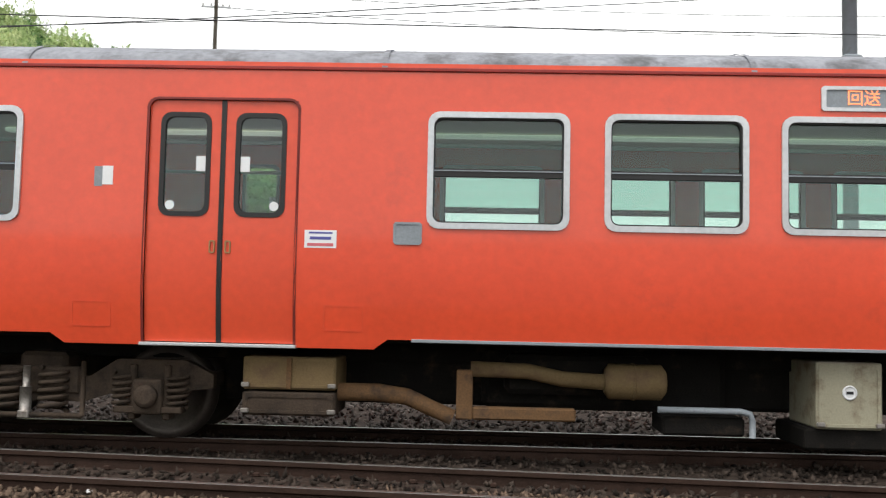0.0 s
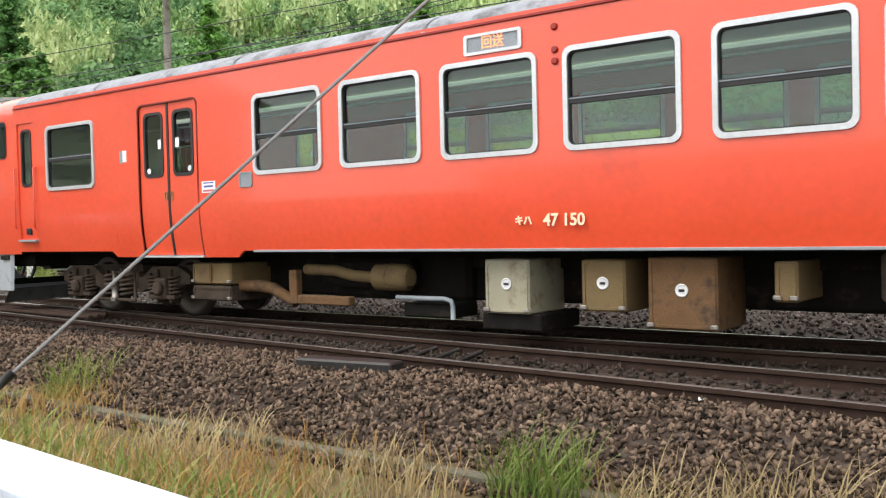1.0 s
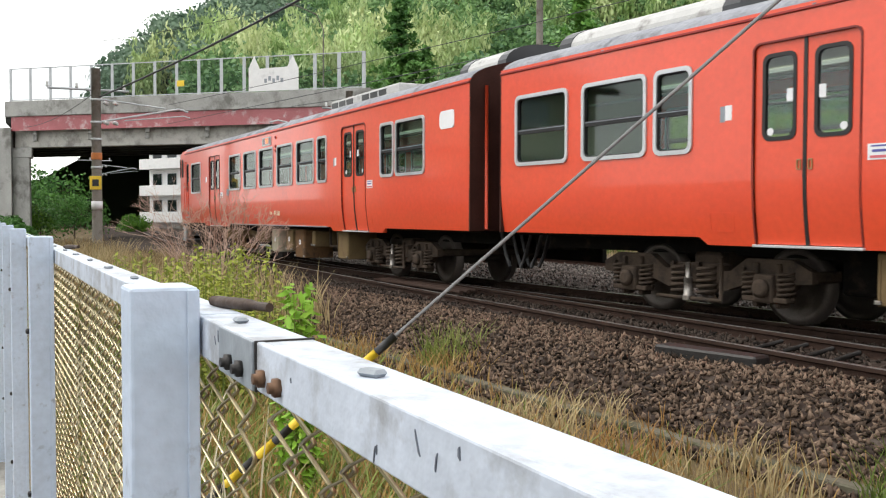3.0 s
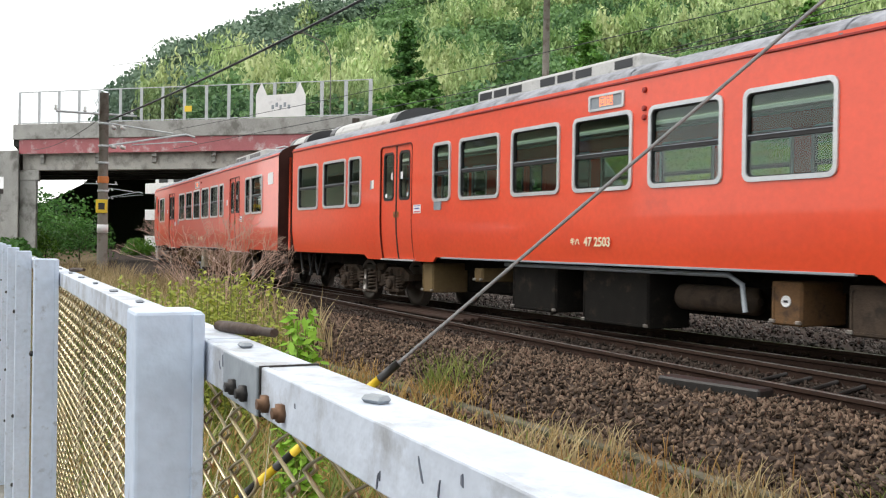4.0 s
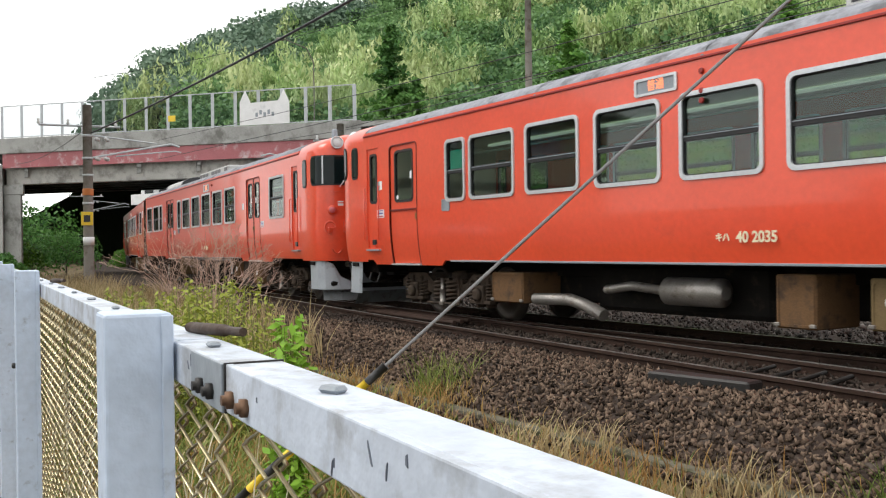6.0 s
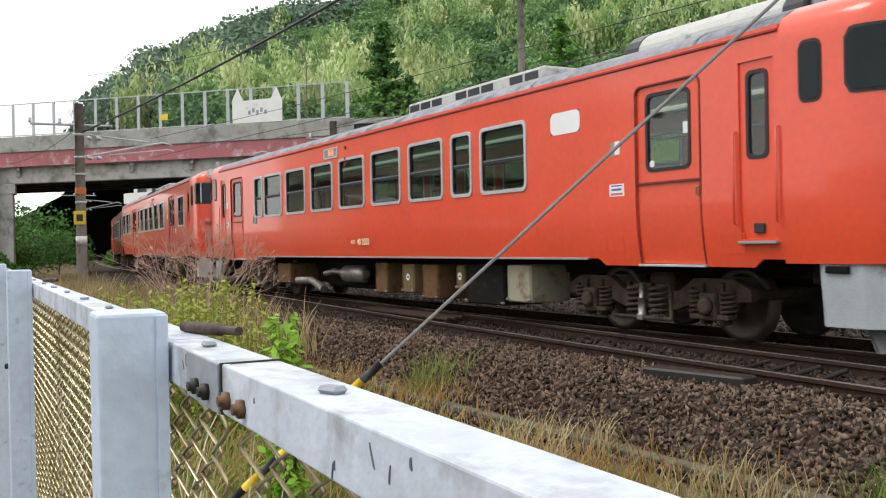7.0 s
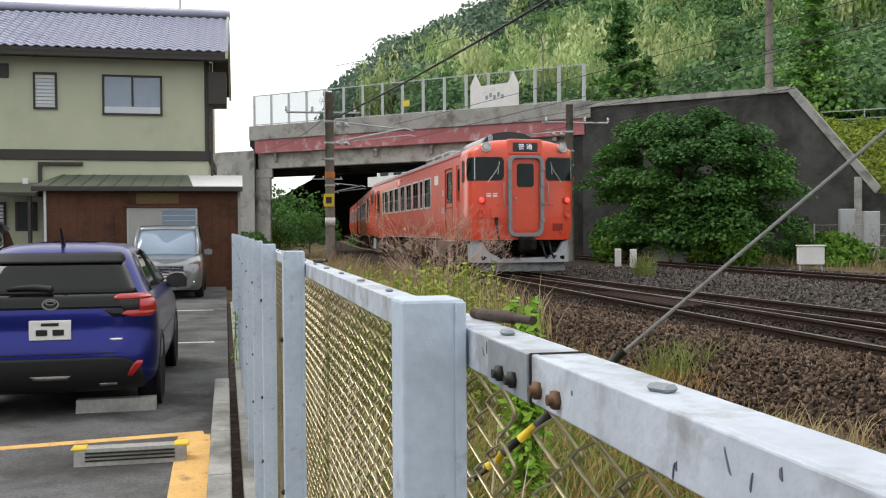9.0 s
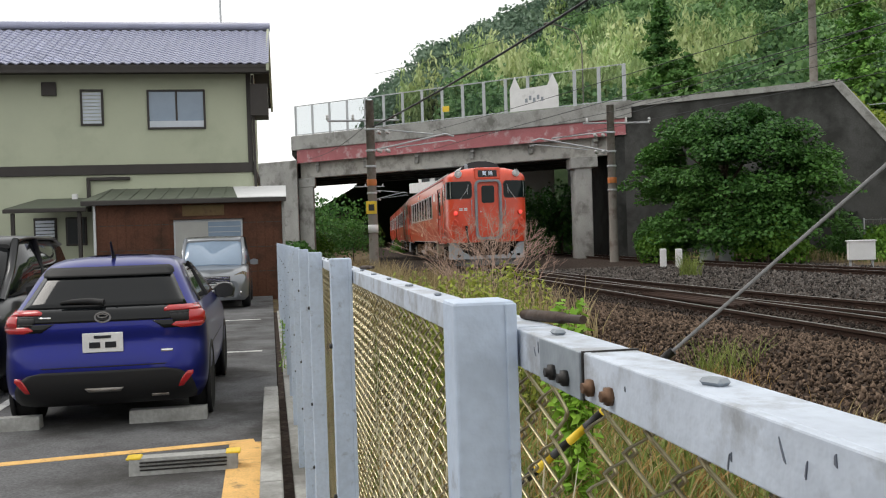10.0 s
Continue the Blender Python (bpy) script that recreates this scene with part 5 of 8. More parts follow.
stones("ballast_stones", 3500, 6.9, 10.2, -2, 36, M_STONE2, 5, 0.03, 0.055, label="ballast stones of the second track")

# two white scraps on the ballast
for (x, y), a in (((-1.75, 7.0), 20), ((-1.35, 7.05), -10)):
    sc = thing("paper_scrap", "small crumpled white scrap lying on the ballast", "litter", pose(x, y, -0.1, 4, 6, a), group="scraps on the ballast")
    part("sheet", box(B(), -0.07, 0.07, -0.04, 0.04, -0.012, 0.012, 0.008), M_LABEL, sc)

# low concrete edging between weeds and ballast
M_EDGE = mat("mossy_edging", (0.13, 0.12, 0.09), 0.9, var=0.35, size=4, fine=40, bump=0.4, dirt=(0.07, 0.07, 0.04), dirt_at=0.5, dirt_size=5)
edge = thing("concrete_edging", "low mossy concrete edging beside the ballast", "kerb", kind="structure")
for k in range(16):
    qa = -4 + k * 1.5
    a, b = on_track(qa, -4.2, 0), on_track(qa + 1.47, -4.2, 0)
    d = b - a
    m = pose(a.x, a.y, 0, 0, 0, math.degrees(math.atan2(d.y, d.x)))
    part("edging_block", transformed(box(B(), 0, d.length, -0.06, 0.06, -0.75, -0.44, 0.012), m), M_EDGE, edge)

# ---- fence ----
FDIR = Vector((-1, 0.23, 0)).normalized()
FN = Vector((-0.23, -1, 0)).normalized()          # towards the camera's side
FANG = math.degrees(math.atan2(FDIR.y, FDIR.x))
fence = thing("chain_link_fence", "pale blue-grey painted steel fence with yellowed chain-link mesh", "fence")
POSTS = [-2.3, -0.8, 0.73, 2.3, 3.65, 4.95, 6.4, 7.9, 9.4, 10.9, 12.4, 13.9, 15.4, 16.9, 18.4, 19.9, 21.4]


def at_fence(q, d=0.0, z=0.0):
    """d: metres towards the camera's side."""
    p = Vector((-q, fence_y(-q), z)) + FN * d
    return p


def fbox(q0, q1, d0, d1, z0, z1, bev=0.004):
    a = at_fence(q0)
    L = (at_fence(q1) - a).length
    m = pose(a.x, a.y, 0, 0, 0, FANG)
    bm = box(B(), 0, L, min(d0, d1), max(d0, d1), z0, z1, bev, 2)
    # local +y is on the camera's side when the fence runs to the left
    return transformed(transformed(bm, Matrix.Diagonal((1, 1, 1, 1))), m)


def channel_post(top):
    """A pressed steel post, open at its back, with a folded lip along each edge."""
    bm = box(B(), -0.026, 0.026, 0.003, 0.055, -0.6, top, 0.003, 2)
    box(bm, -0.0285, -0.026, 0.0025, 0.012, -0.6, top - 0.002, 0.001)
    box(bm, 0.026, 0.0285, 0.0025, 0.012, -0.6, top - 0.002, 0.001)
    return bm


for i, q in enumerate(POSTS):
    top = 1.143 if i == 2 else 1.15
    a = at_fence(q)
    m = pose(a.x, a.y, 0, 0, 0, FANG)
    post = part("post", transformed(channel_post(top), m), M_FENCE, fence)
    for z in (0.93, 0.55, 0.3) if i != 2 else ():
        part("bolt", transformed(lathe(B(), [(0.007, 0), (0.007, 0.006), (0.003, 0.008)], 6, Matrix.Translation((0.0, 0.055, z)) @ pose(0, 0, 0, -90)), m), M_BOLTD, post)
# rails, with overlap splice and bolts
for i in range(len(POSTS) - 1):
    q0, q1 = POSTS[i] + 0.03, POSTS[i + 1] - 0.03
    h = 1.118
    bm = fbox(q0 - 0.027, q1 + 0.027, -0.038, -0.0055, h - 0.005, h, 0.001)
    bm2 = fbox(q0 - 0.027, q1 + 0.027, -0.0056, 0.0, h - 0.031, h + 0.0004, 0.0012)
    me = bpy.data.meshes.new("tmp")
    bm2.to_mesh(me)
    bm.from_mesh(me)
    bm2.free()
    bpy.data.meshes.remove(me)
    rl = part("top_rail", bm, M_FENCE2, fence, "bleached pale steel angle rail")
    for k in range(5):
        q = q1 - 0.04 - 0.26 * k
        c = at_fence(q, -0.019, h)
        part("rail_bolt", transformed(box(B(), -0.0075, 0.0075, -0.005, 0.005, 0, 0.004, 0.002), Matrix.Translation(c) @ pose(0, 0, 0, 0, 0, FANG + 25 * (k % 2))), M_STEELGREY, rl)
# splice near the camera
spl = part("splice_plate", fbox(0.548, 0.64, 0.0002, 0.0025, 1.0865, 1.1185, 0.0008), M_STEELGREY, fence, "grey splice plate with rusty bolts")
part("splice_seam", fbox(0.5455, 0.5475, -0.0385, 0.0012, 1.0865, 1.1192, 0.0002), M_BOLTD, spl)
for q, mt in ((0.605, M_BOLTD), (0.575, M_BOLTD), (0.531, M_BOLT), (0.497, M_BOLT)):
    c = at_fence(q, 0.0025 if q > 0.546 else 0.0, 1.0975)
    part("hex_bolt", transformed(lathe(B(), [(0.006, 0), (0.006, 0.004), (0.0036, 0.0045), (0.0036, 0.007)], 6, pose(0, 0, 0, -90)), Matrix.Translation(c) @ pose(0, 0, 0, 0, 0, FANG)), mt, spl)
chip_rng = random.Random(5)
for k in range(15):
    q = 0.16 + 0.52 * chip_rng.random()
    L_, z = chip_rng.uniform(0.0015, 0.006), 1.092 + 0.02 * chip_rng.random()
    w_ = chip_rng.uniform(0.0006, 0.0013)
    c = at_fence(q, 0.0002, z)
    if 0.48 < q < 0.65:
        continue
    part("paint_chip", transformed(slab(B(), [(-w_, -L_), (w_ * 0.6, -L_ * 0.7), (w_, L_ * 0.5), (w_ * 0.2, L_)], -0.0004, 0.0004, lambda a, b, d: (a, d, b)), Matrix.Translation(c) @ pose(0, 0, 0, 0, chip_rng.uniform(-30, 35), FANG)), M_CHIP, spl)
# bent pins that hold the rails behind the posts
for q in (0.67, 2.24):
    c = at_fence(q + 0.13, -0.03, 1.1225)
    e = at_fence(q + 0.02, -0.05, 1.1255) - c
    part("clamp_pin", tube(B(), [c, c + e * 0.15, c + e * 0.7, c + e * 0.72, c + e], [0.0045, 0.0052, 0.0052, 0.0038, 0.0038], 8), M_PIN, spl)


def chain_link(q0, q1, z0, z1, cell, r, near_panel=False):
    """Woven zigzag wires: each one runs down the panel and hooks into its neighbours."""
    a = at_fence(q0)
    m = pose(a.x, a.y, 0, 0, 0, FANG)
    L = (at_fence(q1) - a).length
    rows = int((z1 - z0) / (cell * 1.15))
    n = int(L / cell)
    V, F = [], []
    for i in range(n + 1):
        for sg in (0,):
            pts = []
            for k in range(rows * 2 + 1):
                z = z1 - (z1 - z0) * k / (rows * 2)
                side = (k + i) % 2
                x = (i + (0.5 if side else -0.5)) * cell
                dz, dx, sg_ = (z1 - z0) / (rows * 2), cell, 1 if side else -1
                for e in (-0.22, 0.0, 0.22) if near_panel else (0.0,):
                    px = x - sg_ * dx * (abs(e) * 0.72)
                    pts.append(Vector((min(max(px, 0), L), -0.052 + sg_ * 0.0045 * (1 - 2 * abs(e)), z - e * dz)))
            base = None
            for p in pts:
                row = len(V)
                for s in range(3):
                    t = s * 2.094 + 0.5
                    V.append(m @ (p + Vector((r * 1.25 * math.cos(t), r * math.sin(t), 0))))
                if base is not None:
                    for s in range(3):
                        F.append((base + s, base + (s + 1) % 3, row + (s + 1) % 3, row + s))
                base = row
    return np.array([tuple(v) for v in V]), np.array(F)


for i in range(1, len(POSTS) - 1):
    near = i < 6
    v, f = chain_link(POSTS[i] + 0.03, POSTS[i + 1] - 0.03, -0.35, 1.085, 0.042, 0.0025 if near else 0.003, i < 4)
    ob = big_mesh("wire_mesh", v, f, M_MESH, True)
    ob.parent = fence
    tagged(ob, "yellowed chain-link wire mesh")
# concrete base under the fence
part("fence_footing", fbox(-3.2, 21, -0.1, 0.1, -0.75, -0.36, 0.01), M_CONC, fence, "stained concrete footing")

# guy wire with striped sleeve
guy = thing("guy_wire", "taut steel guy wire with a black and yellow striped sleeve", "cable")
G1, G2 = Vector((-3.212, 2.352, 0.699)), Vector((-1.95, 3.49, 2.2))
gd = (G2 - G1).normalized()
part("strand", tube(B(), [G1 - gd * 0.1, G2 + gd * 6.5], 0.0075, 7), M_WIRE, guy)
gl = (0.7 + 0.62) / gd.z
k = 0
d = 0.0
while d < gl:
    e = min(d + (0.1 if k else 0.11), gl)
    part("sleeve_band", tube(B(), [G1 - gd * d, G1 - gd * (e - 0.002)], 0.018, 12), M_BLK if k % 2 == 0 else M_YEL, guy)
    d, k = e, k + 1

# ---- road bridge ----
M_GIRDER = mat("faded_red_girder", (0.36, 0.12, 0.13), 0.65, var=0.2, size=1.5, fine=20, bump=0.15, dirt=(0.5, 0.42, 0.42), dirt_at=0.6, dirt_size=1.8)
M_GALV = mat("galvanised_steel", (0.42, 0.44, 0.46), 0.5, 0.3, var=0.15, size=4, bump=0.05)
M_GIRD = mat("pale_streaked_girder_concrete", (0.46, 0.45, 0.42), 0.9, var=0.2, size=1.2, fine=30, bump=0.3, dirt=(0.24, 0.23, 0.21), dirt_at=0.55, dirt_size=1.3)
M_NET = clear_glass("fine_wire_netting", (0.84, 0.86, 0.87), 0.6, 1.15)
M_WHITE = mat("white_painted_board", (0.72, 0.72, 0.72), 0.6, var=0.1, bump=0.05, dirt=(0.5, 0.5, 0.5), dirt_at=0.65, dirt_size=1.5)
M_POLE = mat("pole_concrete", (0.2, 0.185, 0.165), 0.85, var=0.25, size=2, bump=0.2, dirt=(0.11, 0.09, 0.075), dirt_at=0.55, dirt_size=2)
M_CABLE = mat("black_cable", (0.02, 0.022, 0.025), 0.6, var=0.2, bump=0)
M_INSUL = mat("white_porcelain", (0.6, 0.6, 0.6), 0.25, var=0.05, bump=0)
BL, BR = Vector((-54.7, 14.3, 0)), Vector((-37.9, 25.85, 0))
BANG = math.degrees(math.atan2(BR.y - BL.y, BR.x - BL.x))
BLEN = (BR - BL).length
BM = pose(BL.x, BL.y, 0, 0, 0, BANG)
BS = Matrix(((0.824, -0.945, 0, BL.x), (0.566, 0.325, 0, BL.y), (0, 0, 1, 0), (0, 0, 0, 1)))
bridge = thing("road_bridge", "concrete road bridge with a faded red girder over the railway", "bridge")
part("parapet", transformed(box(B(), -0.4, BLEN + 0.3, 0, 0.35, 6.5, 7.32, 0.02), BS), M_CONC, bridge, "weathered concrete parapet")
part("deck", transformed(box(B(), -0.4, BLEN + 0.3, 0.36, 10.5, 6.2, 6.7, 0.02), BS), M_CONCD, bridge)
part("fascia_girder", transformed(box(box(B(), 0.0, BLEN, 0.1, 0.14, 5.78, 6.49, 0.0), 0.0, BLEN, 0.02, 0.14, 5.72, 5.79), BS), M_GIRDER, bridge, "faded red painted fascia girder")
# front beam pale, inner beams in the shade-darkened concrete
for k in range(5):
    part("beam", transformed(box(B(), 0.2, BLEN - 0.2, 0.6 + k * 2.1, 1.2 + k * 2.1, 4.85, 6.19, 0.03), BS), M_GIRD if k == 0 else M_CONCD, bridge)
for k in range(6):
    x = 1.5 + k * (BLEN - 3) / 5
    part("bracket", transformed(box(box(B(), x - 0.12, x + 0.12, 0.2, 0.6, 5.5, 5.72, 0.02), x - 0.12, x + 0.12, 0.42, 0.6, 5.2, 5.5, 0.02), BS), M_CONC, bridge)
n = 16
for k in range(n + 1):
    x = BLEN * k / n
    part("screen_post", transformed(box(B(), x - 0.085, x + 0.085, 0.08, 0.2, 7.32, 9.08, 0.01), BS), M_GALV, bridge)
    if k < n:
        nt = part("screen_panel", transformed(box(B(), x + 0.05, x + BLEN / n - 0.05, 0.14, 0.15, 7.36, 9.02), BS), M_NET, bridge, "fine wire screen panel")
        nt.visible_shadow = False
for z in (7.38, 9.06):
    part("screen_rail", transformed(box(B(), 0, BLEN, 0.12, 0.18, z - 0.025, z + 0.025, 0.005), BS), M_GALV, bridge)
part("far_parapet", transformed(box(B(), -0.4, BLEN + 0.3, 10.1, 10.5, 6.7, 7.3, 0.02), BS), M_CONC, bridge)
# piers and abutment
part("abutment", transformed(box(B(), -3.9, 0.0, -0.2, 11, -0.6, 5.9, 0.04), BS), M_CONC, bridge, "streaked concrete abutment")
part("pier", transformed(box(box(B(), 0.02, 1.15, 0.3, 1.5, -0.6, 4.84, 0.05), 0.02, 1.3, 0.25, 1.6, 4.3, 4.845, 0.03), BS), M_CONC, bridge)
part("pier", transformed(box(box(B(), BLEN - 2.6, BLEN - 1.7, 0.4, 1.5, -0.4, 4.84, 0.05), BLEN - 2.8, BLEN - 1.4, 0.3, 1.6, 4.3, 4.845, 0.03), BS), M_CONC, bridge)
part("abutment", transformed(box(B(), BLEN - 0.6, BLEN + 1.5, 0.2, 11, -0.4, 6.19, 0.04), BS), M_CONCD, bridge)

banner = thing("sign_board", "white gable-shaped board fixed to the bridge screen", "sign")
bx = BLEN * 0.765
slb = slab(B(), [(-1.35, 7.35), (1.35, 7.35), (1.35, 8.4), (1.05, 9.05), (0.75, 8.5), (-0.75, 8.45), (-1.05, 9.1), (-1.35, 8.5)], 0.02, 0.06, lambda a, b, d: (bx + a, d, b))
part("board", transformed(slb, BS), M_WHITE, banner)
for k in range(5):
    part("print_bar", transformed(box(B(), bx - 0.5 + 0.22 * k, bx - 0.36 + 0.22 * k, 0.012, 0.02, 7.75 + 0.1 * (k % 2), 7.95 + 0.12 * (k % 2)), BS), M_STEELGREY, banner)
ys = thing("warning_plate", "small yellow plate on the bridge screen", "sign")
part("plate", transformed(box(B(), BLEN * 0.50, BLEN * 0.50 + 0.42, 0.06, 0.09, 7.75, 8.05, 0.01), BS), M_YEL, ys)

# street lamp on the bridge road
lamp = thing("street_lamp", "slim curved street lamp above the bridge road", "lamp")
part("mast", tube(B(), [(-47.5, 29.5, 6.7), (-47.5, 29.5, 12.0), (-47.6, 29.1, 12.8), (-48.2, 28.0, 13.3)], 0.035, 8), M_POLE, lamp)
part("lamp_head", box(B(), -48.4, -48.1, 27.5, 28.0, 13.22, 13.34, 0.04), M_POLE, lamp)

# retaining wall beside the bridge
M_WALL = mat("grey_streaked_wall_concrete", (0.078, 0.079, 0.076), 0.92, var=0.3, size=0.7, fine=18, bump=0.35, dirt=(0.04, 0.041, 0.038), dirt_at=0.5, dirt_size=0.55)
W0, W1 = Vector((-37.6, 26.2, 0)), Vector((-8.0, 46.0, 0))
WD = (W1 - W0).normalized()
WANG = math.degrees(math.atan2(WD.y, WD.x))
WM = pose(W0.x, W0.y, 0, 0, 0, WANG)
wall = part("retaining_wall", slab(B(), [(-0.6, -0.5), (36, -0.5), (36, 2.6), (12.2, 2.6), (11.6, 3.4), (9.4, 6.3), (8.8, 7.0), (-0.6, 7.0)], 0.0, 0.6, lambda a, b, d: (a, d, b)), M_WALL)
wall.matrix_basis = WM
tagged(wall, "dark stained concrete retaining wall", "wall", kind="structure")
cop = part("coping", slab(B(), [(-0.6, 7.0), (8.8, 7.0), (8.8, 7.25), (-0.6, 7.25)], -0.12, 0.7, lambda a, b, d: (a, d, b)), M_CONC, wall)
part("coping", slab(B(), [(8.8, 7.0), (9.0, 7.25), (12.4, 2.85), (12.2, 2.6)], -0.12, 0.7, lambda a, b, d: (a, d, b)), M_CONC, wall)
part("wall_rib", box(B(), 11.4, 11.7, -0.12, 0.0, -0.5, 3.3, 0.02), M_CONC, wall)
part("wall_niche", box(box(B(), 6.4, 9.6, -0.35, -0.002, -0.5, 1.7, 0.03), 8.3, 8.9, -0.38, -0.35, 0.7, 1.4, 0.02), M_CONCD, wall)
for k in range(9):
    part("joint", box(B(), 13.5 + k * 2.6, 13.53 + k * 2.6, -0.012, 0.0, -0.4, 2.58), M_BOLTD, wall)
# rail on the top of the bank
br = thing("guard_fence", "light metal guard fence along the top of the bank", "fence", WM)
for k in range(14):
    part("fence_post", box(B(), 9.2 + k * 1.9, 9.26 + k * 1.9, 5.6, 5.66, 5.9, 6.75, 0.01), M_GALV, br)
for z in (6.3, 6.7):
    part("fence_rail", box(B(), 9.2, 35, 5.61, 5.65, z - 0.02, z + 0.02), M_GALV, br)

# field fence on the far side of the tracks
ff = thing("field_fence", "low grey wire fence with steel posts", "fence")
pts = [on_track(q, 12.6, -0.1) for q in [-22 + 2.0 * k for k in range(26)]]
for p in pts:
    part("fence_post", box(B(), p.x - 0.03, p.x + 0.03, p.y - 0.03, p.y + 0.03, -0.2, 1.35, 0.008), M_GALV, ff)
for z in (0.15, 0.55, 0.95, 1.3):
    part("fence_wire", tube(B(), [Vector((p.x, p.y, z)) for p in pts], 0.008, 5), M_GALV, ff)
V, F = [], []
for a, b in zip(pts, pts[1:]):
    for k in range(14):
        for s in (0, 1):
            p0, p1 = a.lerp(b, k / 14), a.lerp(b, (k + 1) / 14)
            zz = (0.1, 1.3) if s else (1.3, 0.1)
            i = len(V)
            V += [(p0.x, p0.y, zz[0]), (p1.x, p1.y, zz[1]), (p1.x, p1.y, zz[1] + 0.012), (p0.x, p0.y, zz[0] + 0.012)]
            F.append((i, i + 1, i + 2, i + 3))
vine_rng = random.Random(17)
bm = B()
for k in range(420):
    i = vine_rng.randrange(0, len(pts) - 1)
    c = pts[i].lerp(pts[i + 1], vine_rng.random())
    top_z, lean_ = vine_rng.uniform(0.5, 1.5), vine_rng.uniform(-0.5, 0.5)
    g = [Vector((c.x + lean_ * f * f + vine_rng.gauss(0, 0.05), c.y + vine_rng.gauss(0, 0.08), -0.1 + top_z * f)) for f in (0, 0.3, 0.6, 0.85, 1.0)]
    tube(bm, g, [0.012, 0.011, 0.009, 0.007, 0.004], 3, cap=False)
vines = part("dry_vines", bm, mat("dead_grey_vines", (0.3, 0.26, 0.21), 0.9, var=0.3, bump=0.1), ff, "dead grey vines tangled on the fence")
tagged(vines, kind="stuff")
ob = big_mesh("fence_netting", np.array(V), np.array(F), M_GALV)
ob.parent = ff


# ---- catenary poles and wires ----
def catenary_pole(label, x, y, top, reach, zs=(5.2, 4.5), sign=None):
    p = thing("catenary_pole", label, "pole")
    part("shaft", tube(B(), [(x, y, -0.6), (x, y, top)], [0.19, 0.155], 14), M_POLE, p)
    d = on_track(-x, 1) - on_track(-x, 0)
    d = Vector((d.x, d.y, 0)).normalized() * reach
    a = Vector((x, y, 0))
    part("bracket_arm", tube(B(), [a + Vector((0, 0, zs[1])), a + d * 0.9 + Vector((0, 0, zs[0] - 0.1)), a + d + Vector((0, 0, zs[0] - 0.2))], 0.035, 8), M_GALV, p)
    part("stay_tube", tube(B(), [a + Vector((0, 0, zs[0] + 0.15)), a + d * 0.75 + Vector((0, 0, zs[0] - 0.1))], 0.028, 8), M_GALV, p)
    part("steady_arm", tube(B(), [a + d * 0.3 + Vector((0, 0, zs[1] + 0.1)), a + d * 0.95 + Vector((0, 0, zs[1] + 0.35)), a + d * 1.02 + Vector((0, 0, zs[1] + 0.3))], 0.022, 8), M_GALV, p)
    for f in (0.1, 0.2):
        for z in zs:
            c = a + d * f + Vector((0, 0, z))
            part("insulator", lathe(B(), [(0.03, -0.15), (0.075, -0.1), (0.03, -0.06), (0.075, -0.02), (0.03, 0.02), (0.075, 0.06), (0.03, 0.12)], 10, Matrix.Translation(c) @ pose(0, 0, 0, 80, 0, 40)), M_INSUL, p)
    part("cross_arm", tube(B(), [a - d * 0.5 + Vector((0, 0, top - 0.75)), a + d * 0.35 + Vector((0, 0, top - 0.75))], 0.04, 8), M_GALV, p)
    for f in (-0.5, -0.2, 0.3):
        c = a + d * f + Vector((0, 0, top - 0.72))
        part("insulator", lathe(B(), [(0.03, 0), (0.07, 0.05), (0.03, 0.1), (0.06, 0.15), (0.02, 0.2)], 10, Matrix.Translation(c)), M_INSUL, p)
    for z in (zs[0] + 0.1, zs[1], zs[1] - 0.6, 2.9):
        part("band", lathe(B(), [(0.185, -0.04), (0.195, -0.03), (0.195, 0.03), (0.185, 0.04)], 14, Matrix.Translation((x, y, z))), M_GALV, p)
    part("orange_band", lathe(B(), [(0.187, -0.12), (0.19, -0.11), (0.19, 0.11), (0.187, 0.12)], 14, Matrix.Translation((x, y, 3.3))), mat("orange_band", (0.5, 0.16, 0.04), 0.6), p)
    if sign:
        c = Vector((0.85, -0.5, 0)).normalized() * 0.22
        pl = part("number_plate", transformed(box(B(), -0.2, 0.2, -0.012, 0.012, -0.24, 0.24, 0.01), Matrix.Translation(a + c + Vector((0, 0, 2.35))) @ pose(0, 0, 0, 0, 0, 62)), M_YEL, p, "yellow plate with dark marks")
        part("print_bar", transformed(box(B(), -0.11, 0.11, -0.018, -0.01, -0.12, 0.12), Matrix.Translation(a + c + Vector((0, 0, 2.35))) @ pose(0, 0, 0, 0, 0, 62)), M_DARK, pl)
        part("white_band", lathe(B(), [(0.192, -0.15), (0.195, 0.15)], 14, Matrix.Translation((x, y, 1.55))), M_LABEL, p)
    return p


catenary_pole("concrete catenary pole with arms and insulators before the bridge", -34.2, 11.8, 6.4, 3.2, sign=True)
catenary_pole("concrete catenary pole with insulators across the tracks", -33.85, 22.3, 6.45, -3.4)
catenary_pole("concrete catenary pole far beyond the bridge", -78, 27, 6.4, 3.0, sign=True)
# steel mast across the tracks, near
mast = thing("steel_mast", "grey steel catenary mast with a slanting strut", "pole")
part("shaft", tube(B(), [(10.5, 19.3, -0.4), (10.5, 19.3, 9.0)], 0.16, 10), M_STEELGREY, mast)
part("strut", tube(B(), [(10.5, 19.3, 6.1), (11.8, 19.1, 7.2), (13.0, 19.0, 8.6)], 0.13, 10), M_STEELGREY, mast)
part("collar", box(B(), 10.25, 10.75, 19.05, 19.55, 5.95, 6.45, 0.03), M_STEELGREY, mast)
